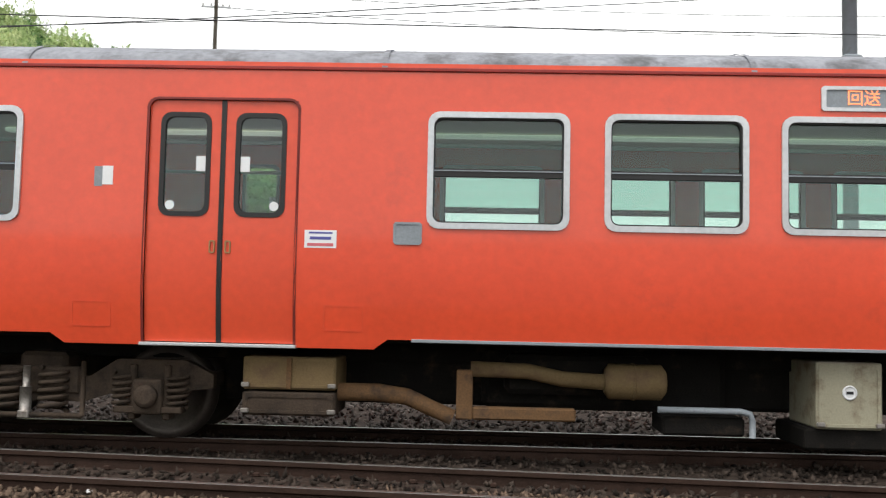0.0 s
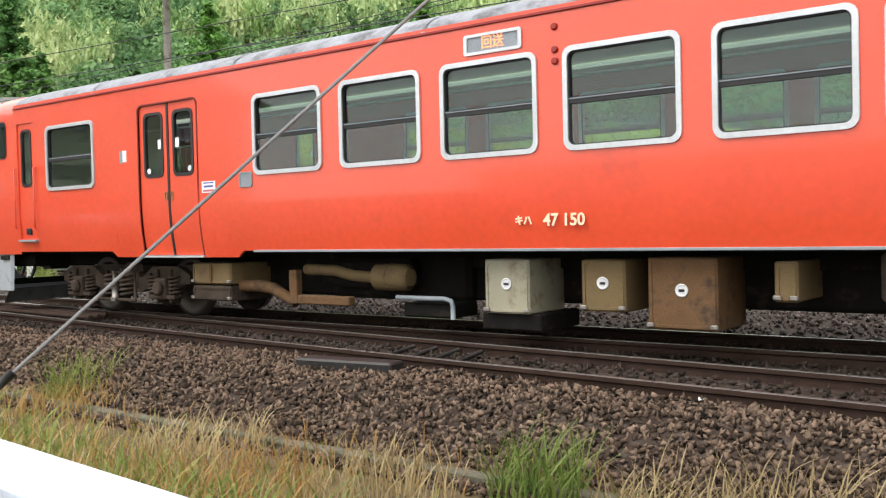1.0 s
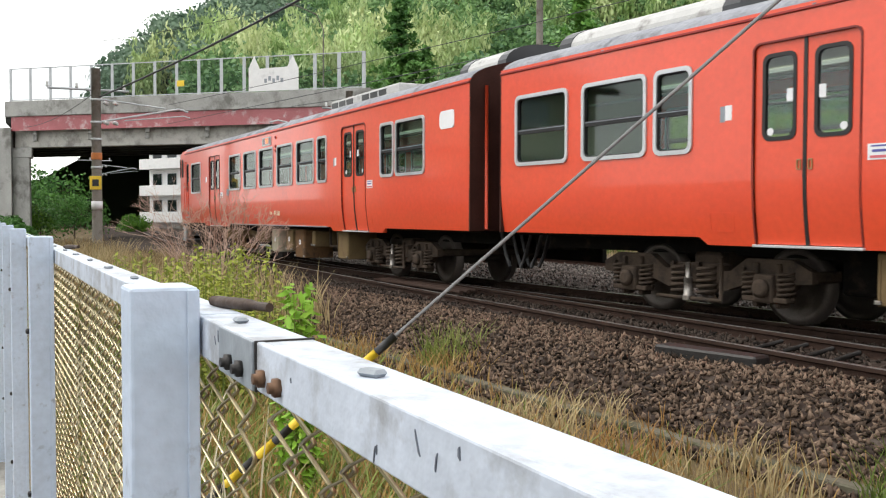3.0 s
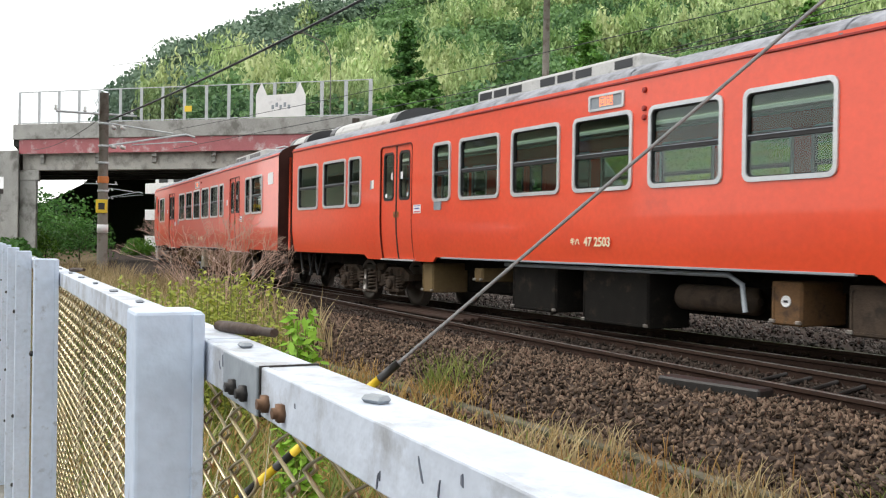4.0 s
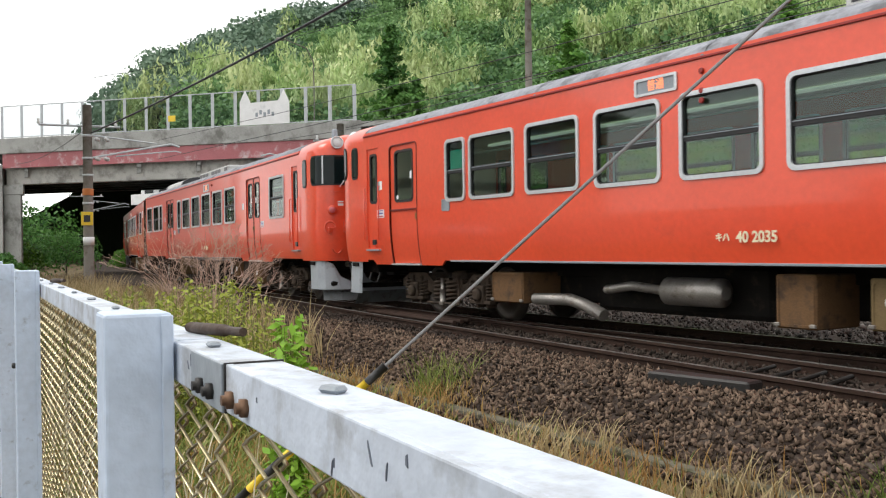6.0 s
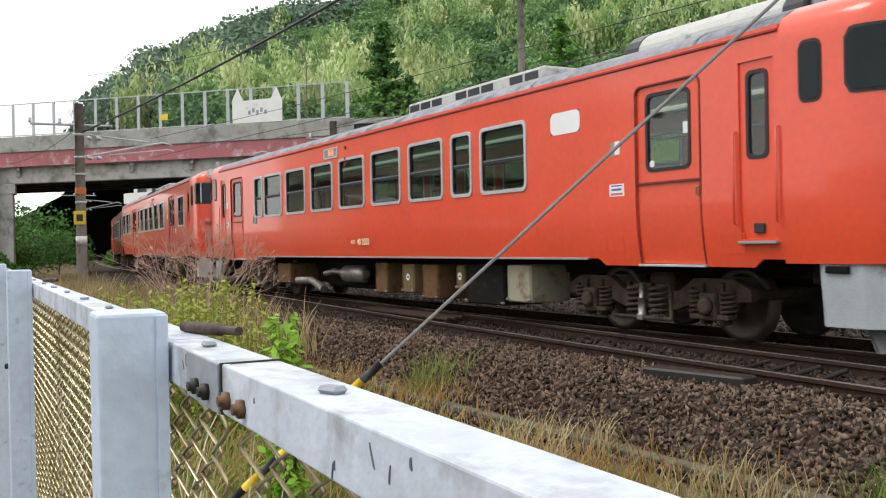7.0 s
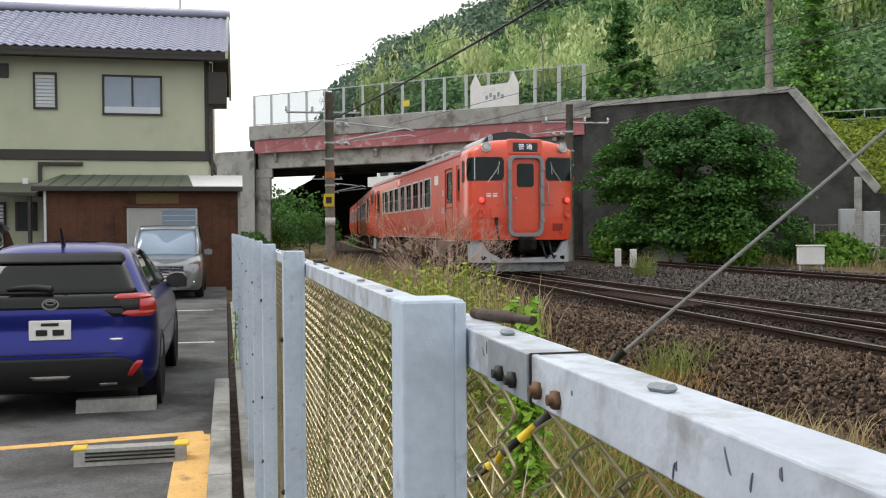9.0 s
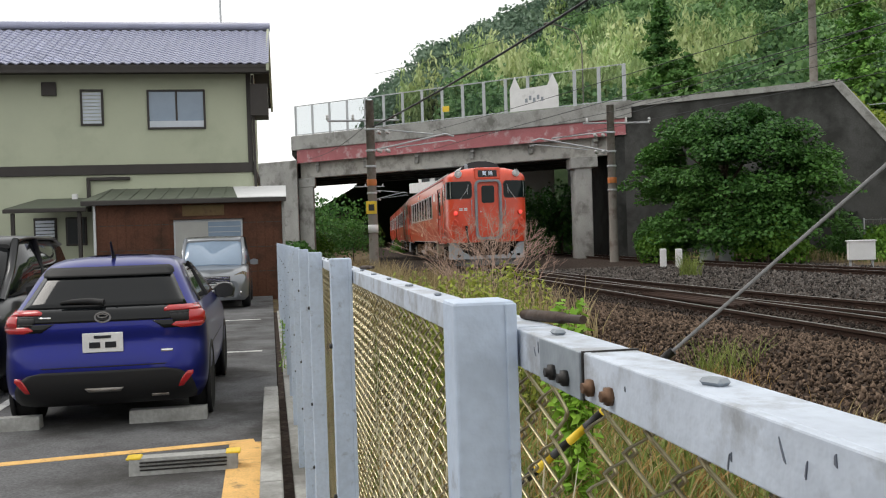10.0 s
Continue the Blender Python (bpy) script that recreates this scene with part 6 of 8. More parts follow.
part("collar", box(B(), 10.3, 10.7, 19.1, 19.5, 6.7, 6.9, 0.03), M_STEELGREY, mast)


def utility_pole(label, x, y, z0, z1, wrap=0.0, r=0.17):
    p = thing("utility_pole", label, "pole")
    part("shaft", tube(B(), [(x, y, z0), (x, y, z1)], [r, r * 0.75], 12), M_POLE, p)
    for z in (z1 - 0.6, z1 - 1.5):
        part("cross_arm", box(B(), x - 0.9, x + 0.9, y - 0.05, y + 0.05, z - 0.05, z + 0.05, 0.01), M_GALV, p)
        for k in (-0.8, -0.3, 0.4, 0.8):
            part("insulator", lathe(B(), [(0.04, 0), (0.08, 0.06), (0.04, 0.12), (0.06, 0.16), (0.02, 0.2)], 8, Matrix.Translation((x + k, y, z + 0.05))), M_INSUL, p)
    if wrap:
        part("pole_wrap", lathe(B(), [(r + 0.02, 0), (r + 0.02, wrap)], 14, Matrix.Translation((x, y, z0 + 0.3))), M_WHITE, p)
    return p


utility_pole("tall concrete utility pole with a white wrap at its foot", -40.6, 40.2, 6.6, 19.0, 1.2, 0.24)
utility_pole("thin utility pole with cross arms far off", -9.0, 59.0, 0, 21.3, 0, 0.16)
utility_pole("thin utility pole with cross arms far off", -30.2, 57.5, 6.0, 15.5, 0, 0.1)


def wire(label, a, b, r=0.012, sag=0.4):
    w = thing("overhead_wire", label, "cable", group="wires over the railway")
    a, b = Vector(a), Vector(b)
    pts = [a.lerp(b, k / 12) - Vector((0, 0, sag * 4 * (k / 12) * (1 - k / 12))) for k in range(13)]
    part("strand", tube(B(), pts, r, 5), M_CABLE, w)


wire("thick black feeder cable to the pole by the bridge", (-34.2, 11.9, 5.4), (-3.0, 9.5, 6.9), 0.032, 0.3)
wire("thin overhead wire along the line", (-34.2, 14.4, 4.6), (24, 12.6, 5.0), 0.01, 0.1)
wire("thin messenger wire along the line", (-34.2, 14.4, 5.3), (24, 12.6, 5.9), 0.009, 0.4)
wire("thin overhead wire over the second track", (-33.8, 19.5, 5.0), (24, 20.5, 5.2), 0.01, 0.1)
wire("messenger wire over the second track", (-33.8, 19.5, 5.6), (24, 20.5, 6.4), 0.01, 0.4)
wire("thin wire across the hillside", (-33.9, 22.4, 5.9), (10.5, 19.3, 8.6), 0.012, 0.5)
wire("thin wire across the hillside", (-33.9, 22.6, 6.3), (18, 30, 12.5), 0.014, 0.6)
wire("thin wire across the hillside", (-40.6, 40.2, 18.3), (-9, 59, 20.6), 0.015, 0.7)
wire("thin wire across the hillside", (-40.6, 40.2, 18.0), (-54, 19, 11.0), 0.015, 0.7)
wire("thin wire across the hillside", (-40.6, 40.2, 17.4), (10, 44, 19.0), 0.016, 0.7)
wire("thin wire high in the sky", (-75, 0, 20.0), (-30.2, 57.5, 24.0), 0.02, 1.0)
wire("thin wire in the sky", (-9, 59, 20.8), (40, 60, 22.0), 0.02, 0.5)
wire("thin wire in the sky", (-9, 59, 19.8), (40, 60, 20.5), 0.02, 0.5)
wire("thin wire from the bridge pole", (-34.2, 11.8, 5.6), (-55, 15, 6.0), 0.014, 0.3)

# lineside equipment on the far side
for k, (x, y) in enumerate(((-20.5, 21.9), (-27.2, 19.9), (-26.2, 19.8))):
    w, h = ((0.36, 0.55), (0.11, 0.4), (0.11, 0.4))[k]
    e = thing("equipment_box" if k == 0 else "marker_post", "white lineside cabinet on a stand" if k == 0 else "short white marker post by the rails", "cabinet" if k == 0 else "marker", pose(x, y, 0, 0, 0, 55))
    part("body", box(B(), -w, w, -0.16, 0.16, 0.12 if k == 0 else -0.2, 0.12 + h, 0.02), M_WHITE, e)
    if k == 0:
        for s in (-0.3, 0.3):
            part("leg", box(B(), s - 0.03, s + 0.03, -0.03, 0.03, -0.25, 0.13), M_GALV, e)
        part("lid", box(B(), -0.39, 0.39, -0.19, 0.19, 0.66, 0.7, 0.01), M_WHITE, e)
for (x, y), h in (((-28.6, 22.9), 0.85), ((-28.0, 23.3), 0.75), ((-25.4, 29.0), 1.9), ((-24.6, 29.3), 1.8)):
    e = thing("relay_cabinet", "grey lineside relay cabinet", "cabinet", pose(x, y, 0, 0, 0, 50), group="relay cabinets")
    part("body", box(B(), -0.28, 0.28, -0.2, 0.2, -0.2, h, 0.02), M_GALV, e)
    part("door", box(B(), -0.24, 0.24, -0.215, -0.2, 0.1, h - 0.08, 0.01), M_GALV, e)
sig = thing("ground_signal", "small lineside signal lamp on a post", "signal", pose(-35.6, 18.6, 0, 0, 0, 60))
part("post", tube(B(), [(0, 0, -0.3), (0, 0, 1.3)], 0.05, 8), M_GALV, sig)
part("signal_head", box(B(), -0.13, 0.13, -0.12, 0.1, 0.95, 1.6, 0.03), M_BLK, sig)
part("signal_plate", box(B(), -0.14, 0.14, -0.14, -0.12, 0.45, 0.9, 0.02), M_WHITE, sig)

# buildings and greenery seen under the bridge
apt = thing("apartment_building", "white apartment block with rows of balconies", "building", pose(-88.6, 40.6, 0, 0, 0, 14))
part("wall", box(B(), -8, 7, 0, 8, -0.4, 8.5, 0.03), M_WHITE, apt)
for fl in range(3):
    z = 0.4 + fl * 2.7
    part("balcony", box(B(), -8.05, 7.05, -1.2, 0, z + 0.1, z + 1.15, 0.02), M_WHITE, apt)
    for k in range(6):
        wn_ = part("window", box(B(), -7.4 + k * 2.4, -5.8 + k * 2.4, -0.03, 0.03, z + 1.15, z + 2.4), M_GALV, apt)
        part("pane", box(B(), -7.3 + k * 2.4, -5.9 + k * 2.4, -0.045, -0.03, z + 1.2, z + 2.35), M_CABGLASS, wn_)
part("roof", box(B(), -8.3, 7.3, -1.4, 8.2, 8.5, 8.8, 0.03), M_CONC, apt)

# ---- foliage ----
M_BROAD = leafy("broadleaf_canopy", (0.05, 0.125, 0.05), (0.22, 0.37, 0.14))
# bamboo greens are lightened to hold some of the haze over the hill
M_BAMBOO = leafy("bamboo_canopy", (0.24, 0.35, 0.14), (0.58, 0.69, 0.34))
M_BAMBOO2 = leafy("pale_bamboo_canopy", (0.27, 0.36, 0.14), (0.62, 0.68, 0.36))
M_BAMBOO3 = leafy("deep_bamboo_canopy", (0.13, 0.24, 0.08), (0.4, 0.54, 0.21))
M_RIDGE = leafy("blue_green_ridge_trees", (0.06, 0.115, 0.08), (0.2, 0.29, 0.19))
M_CONIF = leafy("bright_conifer", (0.07, 0.19, 0.035), (0.24, 0.44, 0.09))
M_CONIFD = leafy("dark_conifer", (0.04, 0.12, 0.035), (0.16, 0.32, 0.075))
M_TREE = leafy("garden_tree_leaves", (0.025, 0.085, 0.02), (0.10, 0.23, 0.045))
M_IVY = leafy("ivy_bank_leaves", (0.06, 0.115, 0.012), (0.36, 0.43, 0.05))
M_BUSH = leafy("fresh_bush_leaves", (0.04, 0.12, 0.015), (0.17, 0.32, 0.04))
M_WEED = leafy("fresh_weed_leaves", (0.12, 0.30, 0.02), (0.30, 0.50, 0.06))
M_WEEDY = leafy("yellow_weed_leaves", (0.14, 0.19, 0.03), (0.36, 0.40, 0.07))
M_GRASSD = leafy("dry_grass_blades", (0.22, 0.165, 0.075), (0.56, 0.46, 0.26))
M_GRASSG = leafy("green_grass_blades", (0.075, 0.14, 0.025), (0.25, 0.30, 0.08))
M_GRASSO = leafy("rusty_weed_blades", (0.26, 0.13, 0.045), (0.44, 0.3, 0.11))
M_TWIG = mat("pinkish_dry_twigs", (0.46, 0.33, 0.27), 0.9, var=0.3, bump=0.1)
M_BARK = mat("rough_bark", (0.07, 0.055, 0.04), 0.9, var=0.4, size=4, bump=0.6)
# hill base kept dark in colour to stand for shade between the crowns
M_HILLBASE = mat("hill_base_shade_colour", (0.035, 0.055, 0.024), 0.95, var=0.3, bump=0)
RNG = np.random.default_rng(7)


def cards(pos, nrm, w, h, rng, jit=0.5, upright=False):
    """Small bent leaf plates at points, roughly facing their normals."""
    n = len(pos)
    nrm = nrm + rng.normal(0, jit, (n, 3))
    nrm /= np.linalg.norm(nrm, axis=1)[:, None] + 1e-9
    a = np.cross(nrm, rng.normal(0, 0.25, (n, 3)) + (0, 0, 1.0) if upright else rng.normal(0, 1, (n, 3)))
    a /= np.linalg.norm(a, axis=1)[:, None] + 1e-9
    b = np.cross(nrm, a)
    w, h = np.broadcast_to(w, n)[:, None], np.broadcast_to(h, n)[:, None]
    k = rng.uniform(0.6, 1.2, (n, 1))
    v = np.stack([pos - a * w * 0.3 * k - b * h * k, pos + a * w * k - b * h * 0.2 * k, pos + a * w * 0.2 * k + b * h * k, pos - a * w * k + b * h * 0.3 * k], 1)
    return v.reshape(-1, 3), np.arange(4 * n).reshape(n, 4)


def blob_points(n, rx, ry, rz, rng, lumps=9, droop=0.0):
    """Points on a lumpy crown: a handful of overlapping clumps on an ellipsoid."""
    cen = rng.normal(0, 1, (lumps, 3))
    cen /= np.linalg.norm(cen, axis=1)[:, None]
    cen *= rng.uniform(0.35, 0.75, (lumps, 1))
    cen[:, 2] = np.abs(cen[:, 2]) * 1.1 - 0.35
    rad = rng.uniform(0.3, 0.52, lumps)
    who = rng.integers(0, lumps, n)
    d = rng.normal(0, 1, (n, 3))
    d[:, 2] = d[:, 2] * 0.8 + 0.35
    d /= np.linalg.norm(d, axis=1)[:, None]
    p = cen[who] + d * (rad[who] * rng.uniform(0.75, 1.05, n))[:, None]
    return p * (rx, ry, rz), d


# hill: ridge line by bearing, from the camera's foot point
RIDGE = [(-40, 2.0), (-10, 3.0), (0, 5.0), (6, 8.5), (12, 12.4), (15, 14.0), (17, 14.4), (19.4, 15.4), (23, 16.3), (30, 19.5), (40, 20.5), (50, 16.8), (56, 14.3), (60, 13.5), (63.3, 12.3), (66.2, 11.0), (69, 9.0), (70.2, 6.0), (73, 3.0), (90, 2.0)]


def ridge(az):
    for (a, e), (b, f) in zip(RIDGE, RIDGE[1:]):
        if a <= az <= b:
            return e + (f - e) * (az - a) / (b - a)
    return 2.0


def hill_z(az, r):
    base, top = 4.6, max(ridge(az) - 1.0, 1.5)
    t = min(max((r - 66) / 104, 0), 1)
    el = min(base, top) + max(top - base, 0) * t ** 0.85
    z = 1.2 + r * math.tan(radians(el))
    if r > 170:
        z = 1.2 + 170 * math.tan(radians(top)) - (r - 170) * 0.3
    return z


def polar(az, r, z):
    return (-r * math.sin(radians(az)), r * math.cos(radians(az)), z)


azs, rs = np.arange(-40, 91, 2.0), [58, 62, 66, 75, 90, 110, 130, 150, 170, 200, 300]
hv = np.array([polar(a, r, (hill_z(a, r) if r >= 66 else 6.0) if r > 58 else -0.6) for a in azs for r in rs])
hi_ = np.arange(len(azs) * len(rs)).reshape(len(azs), len(rs))
hf = np.stack([hi_[:-1, :-1], hi_[1:, :-1], hi_[1:, 1:], hi_[:-1, 1:]], -1).reshape(-1, 4)
# keep the valley under the bridge open
keep = [f for f in hf if not (hv[f][:, 0].mean() < -52 and hv[f][:, 1].mean() < 33) and not (math.atan2(-hv[f][:, 0].mean(), hv[f][:, 1].mean()) > radians(65.5) and math.hypot(hv[f][:, 0].mean(), hv[f][:, 1].mean()) < 120)]
hill = big_mesh("hillside", hv, np.array(keep), M_HILLBASE, True)
tagged(hill, "steep hillside covered in woodland", "hill", kind="structure")

protos_b = []
for k in range(6):
    p, d = blob_points(420, 1, 1, 0.8, RNG, 13)
    protos_b.append(cards(p, d, 0.063, 0.063, RNG, 0.5))
protos_m = []
for k in range(6):
    p, d = blob_points(420, 0.5, 0.5, 1.75, RNG, 18)
    p[:, 0] += 0.18 * np.maximum(p[:, 2], 0) ** 2
    d[:, 2] *= 0.4
    protos_m.append(cards(p, d, 0.037, 0.11, RNG, 0.5, True))


def woods(name, label, n, pick, protos, material, size, seed, rmin=70, rmax=172):
    rng = np.random.default_rng(seed)
    V, F, o, made = [], [], 0, 0
    while made < n:
        az, r = rng.uniform(2, 71), math.sqrt(rng.uniform(rmin ** 2, rmax ** 2))
        made += 1
        z = hill_z(az, r)
        x, y, z = polar(az, r, z)
        if (x < -56 and y < 34) or (az > 65.5 and r < 122):
            continue
        nz = noise.noise((x * 0.035 + 5, y * 0.035, 0.3)) + 0.35 * noise.noise((x * 0.1, y * 0.1, 7))
        if not pick(az, r, nz):
            continue
        v, f = protos[rng.integers(0, len(protos))]
        s = size * rng.uniform(0.65, 1.25)
        t = rng.uniform(0, 6.28)
        rot = np.array([[math.cos(t), -math.sin(t), 0], [math.sin(t), math.cos(t), 0], [0, 0, rng.uniform(0.85, 1.2)]])
        V.append(v @ rot.T * s + (x, y, z + s * 0.45))
        F.append(f + o)
        o += len(v)
    ob = big_mesh(name, np.concatenate(V), np.concatenate(F), material)
    return tagged(ob, label, "woodland", kind="stuff")


dark_zone = lambda az, r, nz: (nz > 0.09) or r < 86 + 24 * min(max((58 - az) / 8, 0), 1) + 50 * nz
ridge_zone = lambda az, r, nz: (az > 60 and r > 92 + 3.5 * (72 - az) and nz > -0.22) or (az > 55 and r > 158)
woods("broadleaf_woods", "dark green broadleaf trees on the hillside", 1850, lambda a, r, nz: dark_zone(a, r, nz) and not ridge_zone(a, r, nz), protos_b, M_BROAD, 3.3, 11)
groves = lambda a, r, nz: (not dark_zone(a, r, nz) or (nz < 0.22 and r > 100)) and not ridge_zone(a, r, nz)
woods("ridge_woods", "dark blue-green trees along the ridge", 2600, ridge_zone, protos_b, M_RIDGE, 4.6, 13)
woods("bamboo_grove", "yellow-green bamboo grove on the hillside", 1300, groves, protos_m, M_BAMBOO, 3.4, 12)
woods("bamboo_grove", "pale straw-green bamboo stems on the hillside", 700, groves, protos_m, M_BAMBOO2, 3.6, 14)
woods("bamboo_grove", "deep green bamboo on the hillside", 800, groves, protos_m, M_BAMBOO3, 3.2, 15)


def leaf_tree(name, label, x, y, z0, height, rx, ry, leaves, size, material, seed, trunk=0.2, low=0.25, lumps=22):
    rng = np.random.default_rng(seed)
    t = thing(name, label, "tree")
    bm = tube(B(), [(x, y, z0 - 0.3), (x + 0.1, y, z0 + height * 0.3), (x, y + 0.1, z0 + height * 0.6)], [trunk, trunk * 0.75, trunk * 0.35], 9)
    for k in range(7):
        a = k * 0.9
        tube(bm, [(x, y, z0 + height * (0.25 + 0.04 * k)), (x + rx * 0.35 * math.cos(a), y + ry * 0.35 * math.sin(a), z0 + height * (0.4 + 0.04 * k)), (x + rx * 0.7 * math.cos(a), y + ry * 0.7 * math.sin(a), z0 + height * (0.5 + 0.04 * k))], [trunk * 0.4, trunk * 0.25, trunk * 0.08], 6)
    part("trunk", bm, M_BARK, t)
    p, d = blob_points(leaves, rx * 1.05, ry * 1.05, height * (1 - low) / 1.5, rng, lumps)
    v, f = cards(p, d, size, size, rng, 0.6)
    v = v + (x, y, z0 + height * (low + (1 - low) * 0.42))
    ob = big_mesh("crown", v, f, material)
    ob.parent = t
    return t


def layered_tree(label, x, y, z0, height, rx, ry, sprays, leaves, size, seed):
    """A spreading tree whose foliage lies in many flat, slightly drooping sprays."""
    rng = np.random.default_rng(seed)
    t = thing("spreading_tree", label, "tree")
    bm = tube(B(), [(x, y, z0 - 0.3), (x + 0.15, y, z0 + height * 0.25), (x, y + 0.1, z0 + height * 0.55), (x - 0.2, y, z0 + height * 0.85)], [0.24, 0.19, 0.11, 0.03], 9)
    P, D = [], []
    for k in range(sprays):
        a, h = rng.uniform(0, 2 * math.pi), rng.uniform(0.06, 1.0)
        reach = math.sqrt(max(0.05, 1 - (abs(h - 0.42) / 0.62) ** 2.2)) * rng.uniform(0.45, 1.0)
        c = np.array((x + rx * reach * math.cos(a), y + ry * reach * math.sin(a), z0 + height * (0.1 + 0.86 * h)))
        s = rng.uniform(1.0, 1.6) * (1.1 - 0.3 * h)
        if k % 3 == 0:
            tube(bm, [(x, y, z0 + height * (0.12 + 0.5 * h)), ((x + c[0]) / 2, (y + c[1]) / 2, c[2] - 0.25), tuple(c)], [0.07, 0.045, 0.012], 5)
        u = rng.normal(0, 1, (leaves, 3))
        u /= np.linalg.norm(u, axis=1)[:, None]
        u *= rng.uniform(0.2, 1, (leaves, 1)) ** 0.5
        q = u * (s, s * 0.8, 0.36)
        q[:, 2] -= 0.28 * (u[:, 0] ** 2 + u[:, 1] ** 2) * s
        P.append(c + q)
        D.append(np.tile((math.cos(a) * 0.3, math.sin(a) * 0.3, 0.9), (leaves, 1)))
    part("trunk", bm, M_BARK, t)
    v, f = cards(np.concatenate(P), np.concatenate(D), size, size, rng, 0.45)
    ob = big_mesh("crown", v, f, M_TREE)
    ob.parent = t
    return t


def conifer(label, x, y, z0, z1, r, seed, material=None):
    rng = np.random.default_rng(seed)
    t = thing("conifer_tree", label, "tree", group="conifers")
    part("trunk", tube(B(), [(x, y, z0 - 0.5), (x, y, z1 - 0.6)], [0.22, 0.03], 8), M_BARK, t)
    P, D = [], []
    n = int((z1 - z0) / 0.36)
    for k in range(n):
        fz = k / n
        z = z0 + (z1 - z0) * (0.08 + 0.92 * fz)
        rad = r * (1 - fz) ** 0.85 * (0.72 + 0.4 * (k % 3 == 0)) * rng.uniform(0.85, 1.15) + 0.1
        m = max(6, int(14 * (1 - fz) + 5))
        for j in range(m):
            a = rng.uniform(0, 6.28)
            ln = rad * rng.uniform(0.6, 1.15)
            for s in range(22):
                q = (s + rng.uniform(0, 1)) / 22
                P.append((x + ln * q * math.cos(a) + rng.normal(0, 0.09), y + ln * q * math.sin(a) + rng.normal(0, 0.09), z + 0.25 * q * ln - 0.12 * q * q * ln + rng.normal(0, 0.08)))
                D.append((math.cos(a) * 0.4, math.sin(a) * 0.4, 0.8))
    v, f = cards(np.array(P), np.array(D), 0.12, 0.2, rng, 0.5)
    ob = big_mesh("crown", v, f, material or M_CONIF)
    ob.parent = t
    return t


conifer("tall dark green conifer behind the bridge", -56.0, 41.4, 5.5, 17.6, 3.8, 21, M_CONIFD)
conifer("dark green conifer beside a taller one", -53.6, 41.8, 5.5, 13.4, 2.4, 22, M_CONIFD)
conifer("bright green broad conifer before the hillside", -47.6, 51.2, 5.5, 17.6, 4.3, 23)
conifer("bright green conifer above the bank", -30.5, 52.0, 5.5, 16.0, 3.4, 24)
conifer("bright green conifer above the bank", -24.0, 56.0, 5.5, 13.0, 3.0, 25)
conifer("dark green conifer above the bank", -36.5, 54.5, 5.5, 15.5, 3.0, 26, M_CONIFD)
layered_tree("spreading dark green tree before the retaining wall", -29.1, 24.15, -0.2, 5.9, 5.2, 2.3, 120, 520, 0.07, 31)
leaf_tree("round_bush", "bright green bush beside the second track", -25.8, 23.2, -0.2, 2.1, 1.35, 1.0, 3200, 0.07, M_BUSH, 32, 0.05, 0.0, 14)
leaf_tree("round_bush", "low green shrubs along the wall foot", -31.3, 22.6, -0.2, 1.5, 1.6, 0.9, 2600, 0.06, M_BUSH, 33, 0.04, 0.0, 12)
leaf_tree("round_bush", "low green shrubs along the wall foot", -23.2, 26.3, -0.2, 1.5, 1.5, 0.9, 2400, 0.07, M_BUSH, 34, 0.04, 0.0, 12)
leaf_tree("round_bush", "dark shrub at the foot of the abutment", -34.5, 24.9, -0.2, 2.3, 1.4, 1.0, 2600, 0.07, M_TREE, 35, 0.04, 0.0, 12)
for k, (x, y, h) in enumerate(((-62, 17, 3.6), (-66, 19, 4.5), (-59, 14.2, 2.6), (-70, 22.5, 5.0), (-74, 17.5, 4.0), (-47, 12.3, 2.0), (-44.5, 11.6, 1.8), (-50, 12.6, 2.2), (-76, 29, 2.6), (-90, 22, 9))):
    leaf_tree("round_bush", "dense green shrub beside the line beyond the bridge", x, y, -0.4, h * 0.8, h * 0.7, h * 0.6, 1900, 0.08, M_TREE if k % 2 else M_BUSH, 40 + k, 0.06, 0.0, 10)
for k in range(9):
    p = on_track(19 + 2.2 * k, 11.9 + 0.8 * (k % 3))
    leaf_tree("undergrowth", "dark green undergrowth along the wall foot", p.x, p.y, -0.2, 1.0 + 0.35 * (k % 3), 1.5, 0.8, 1500, 0.06, M_TREE if k % 3 else M_BUSH, 140 + k, 0.03, 0.0, 9)
# added shrubs hide the hill base where the opening under the bridge is dark
for x, y in ((-48.6, 28.4), (-51.0, 27.2)):
    leaf_tree("round_bush", "dark shrub added to stand for the shade under the bridge", x, y, -0.4, 5.2, 2.6, 2.2, 2600, 0.12, M_TREE, 170, 0.1, 0.0, 12)
leaf_tree("garden_tree", "small dark tree behind the house", -58.6, 12.9, -0.4, 7.6, 1.4, 1.3, 2500, 0.1, M_TREE, 55, 0.1, 0.3, 10)

# ivy on the bank above the low wall
rng = np.random.default_rng(60)
n = 30000
a, b = rng.uniform(8.6, 35, n), rng.uniform(0, 1, n)
lowz = np.where(a < 12.2, 7.0 - (a - 8.8) * 1.29, 2.6)
keepm = ~((a > 17.5) & (b < (a - 17.5) * 0.045))
a, b, lowz = a[keepm], b[keepm], lowz[keepm]
loc = np.stack([a, 0.35 + b * 5.2, lowz + (6.1 - np.minimum(lowz, 6.1)) * b ** 0.7 + rng.normal(0, 0.09, len(a)) + 0.12 * np.sin(a * 2.1) * np.cos(b * 9)], 1)
Rw = np.array(WM.to_3x3())
P = loc @ Rw.T + np.array(WM.translation)
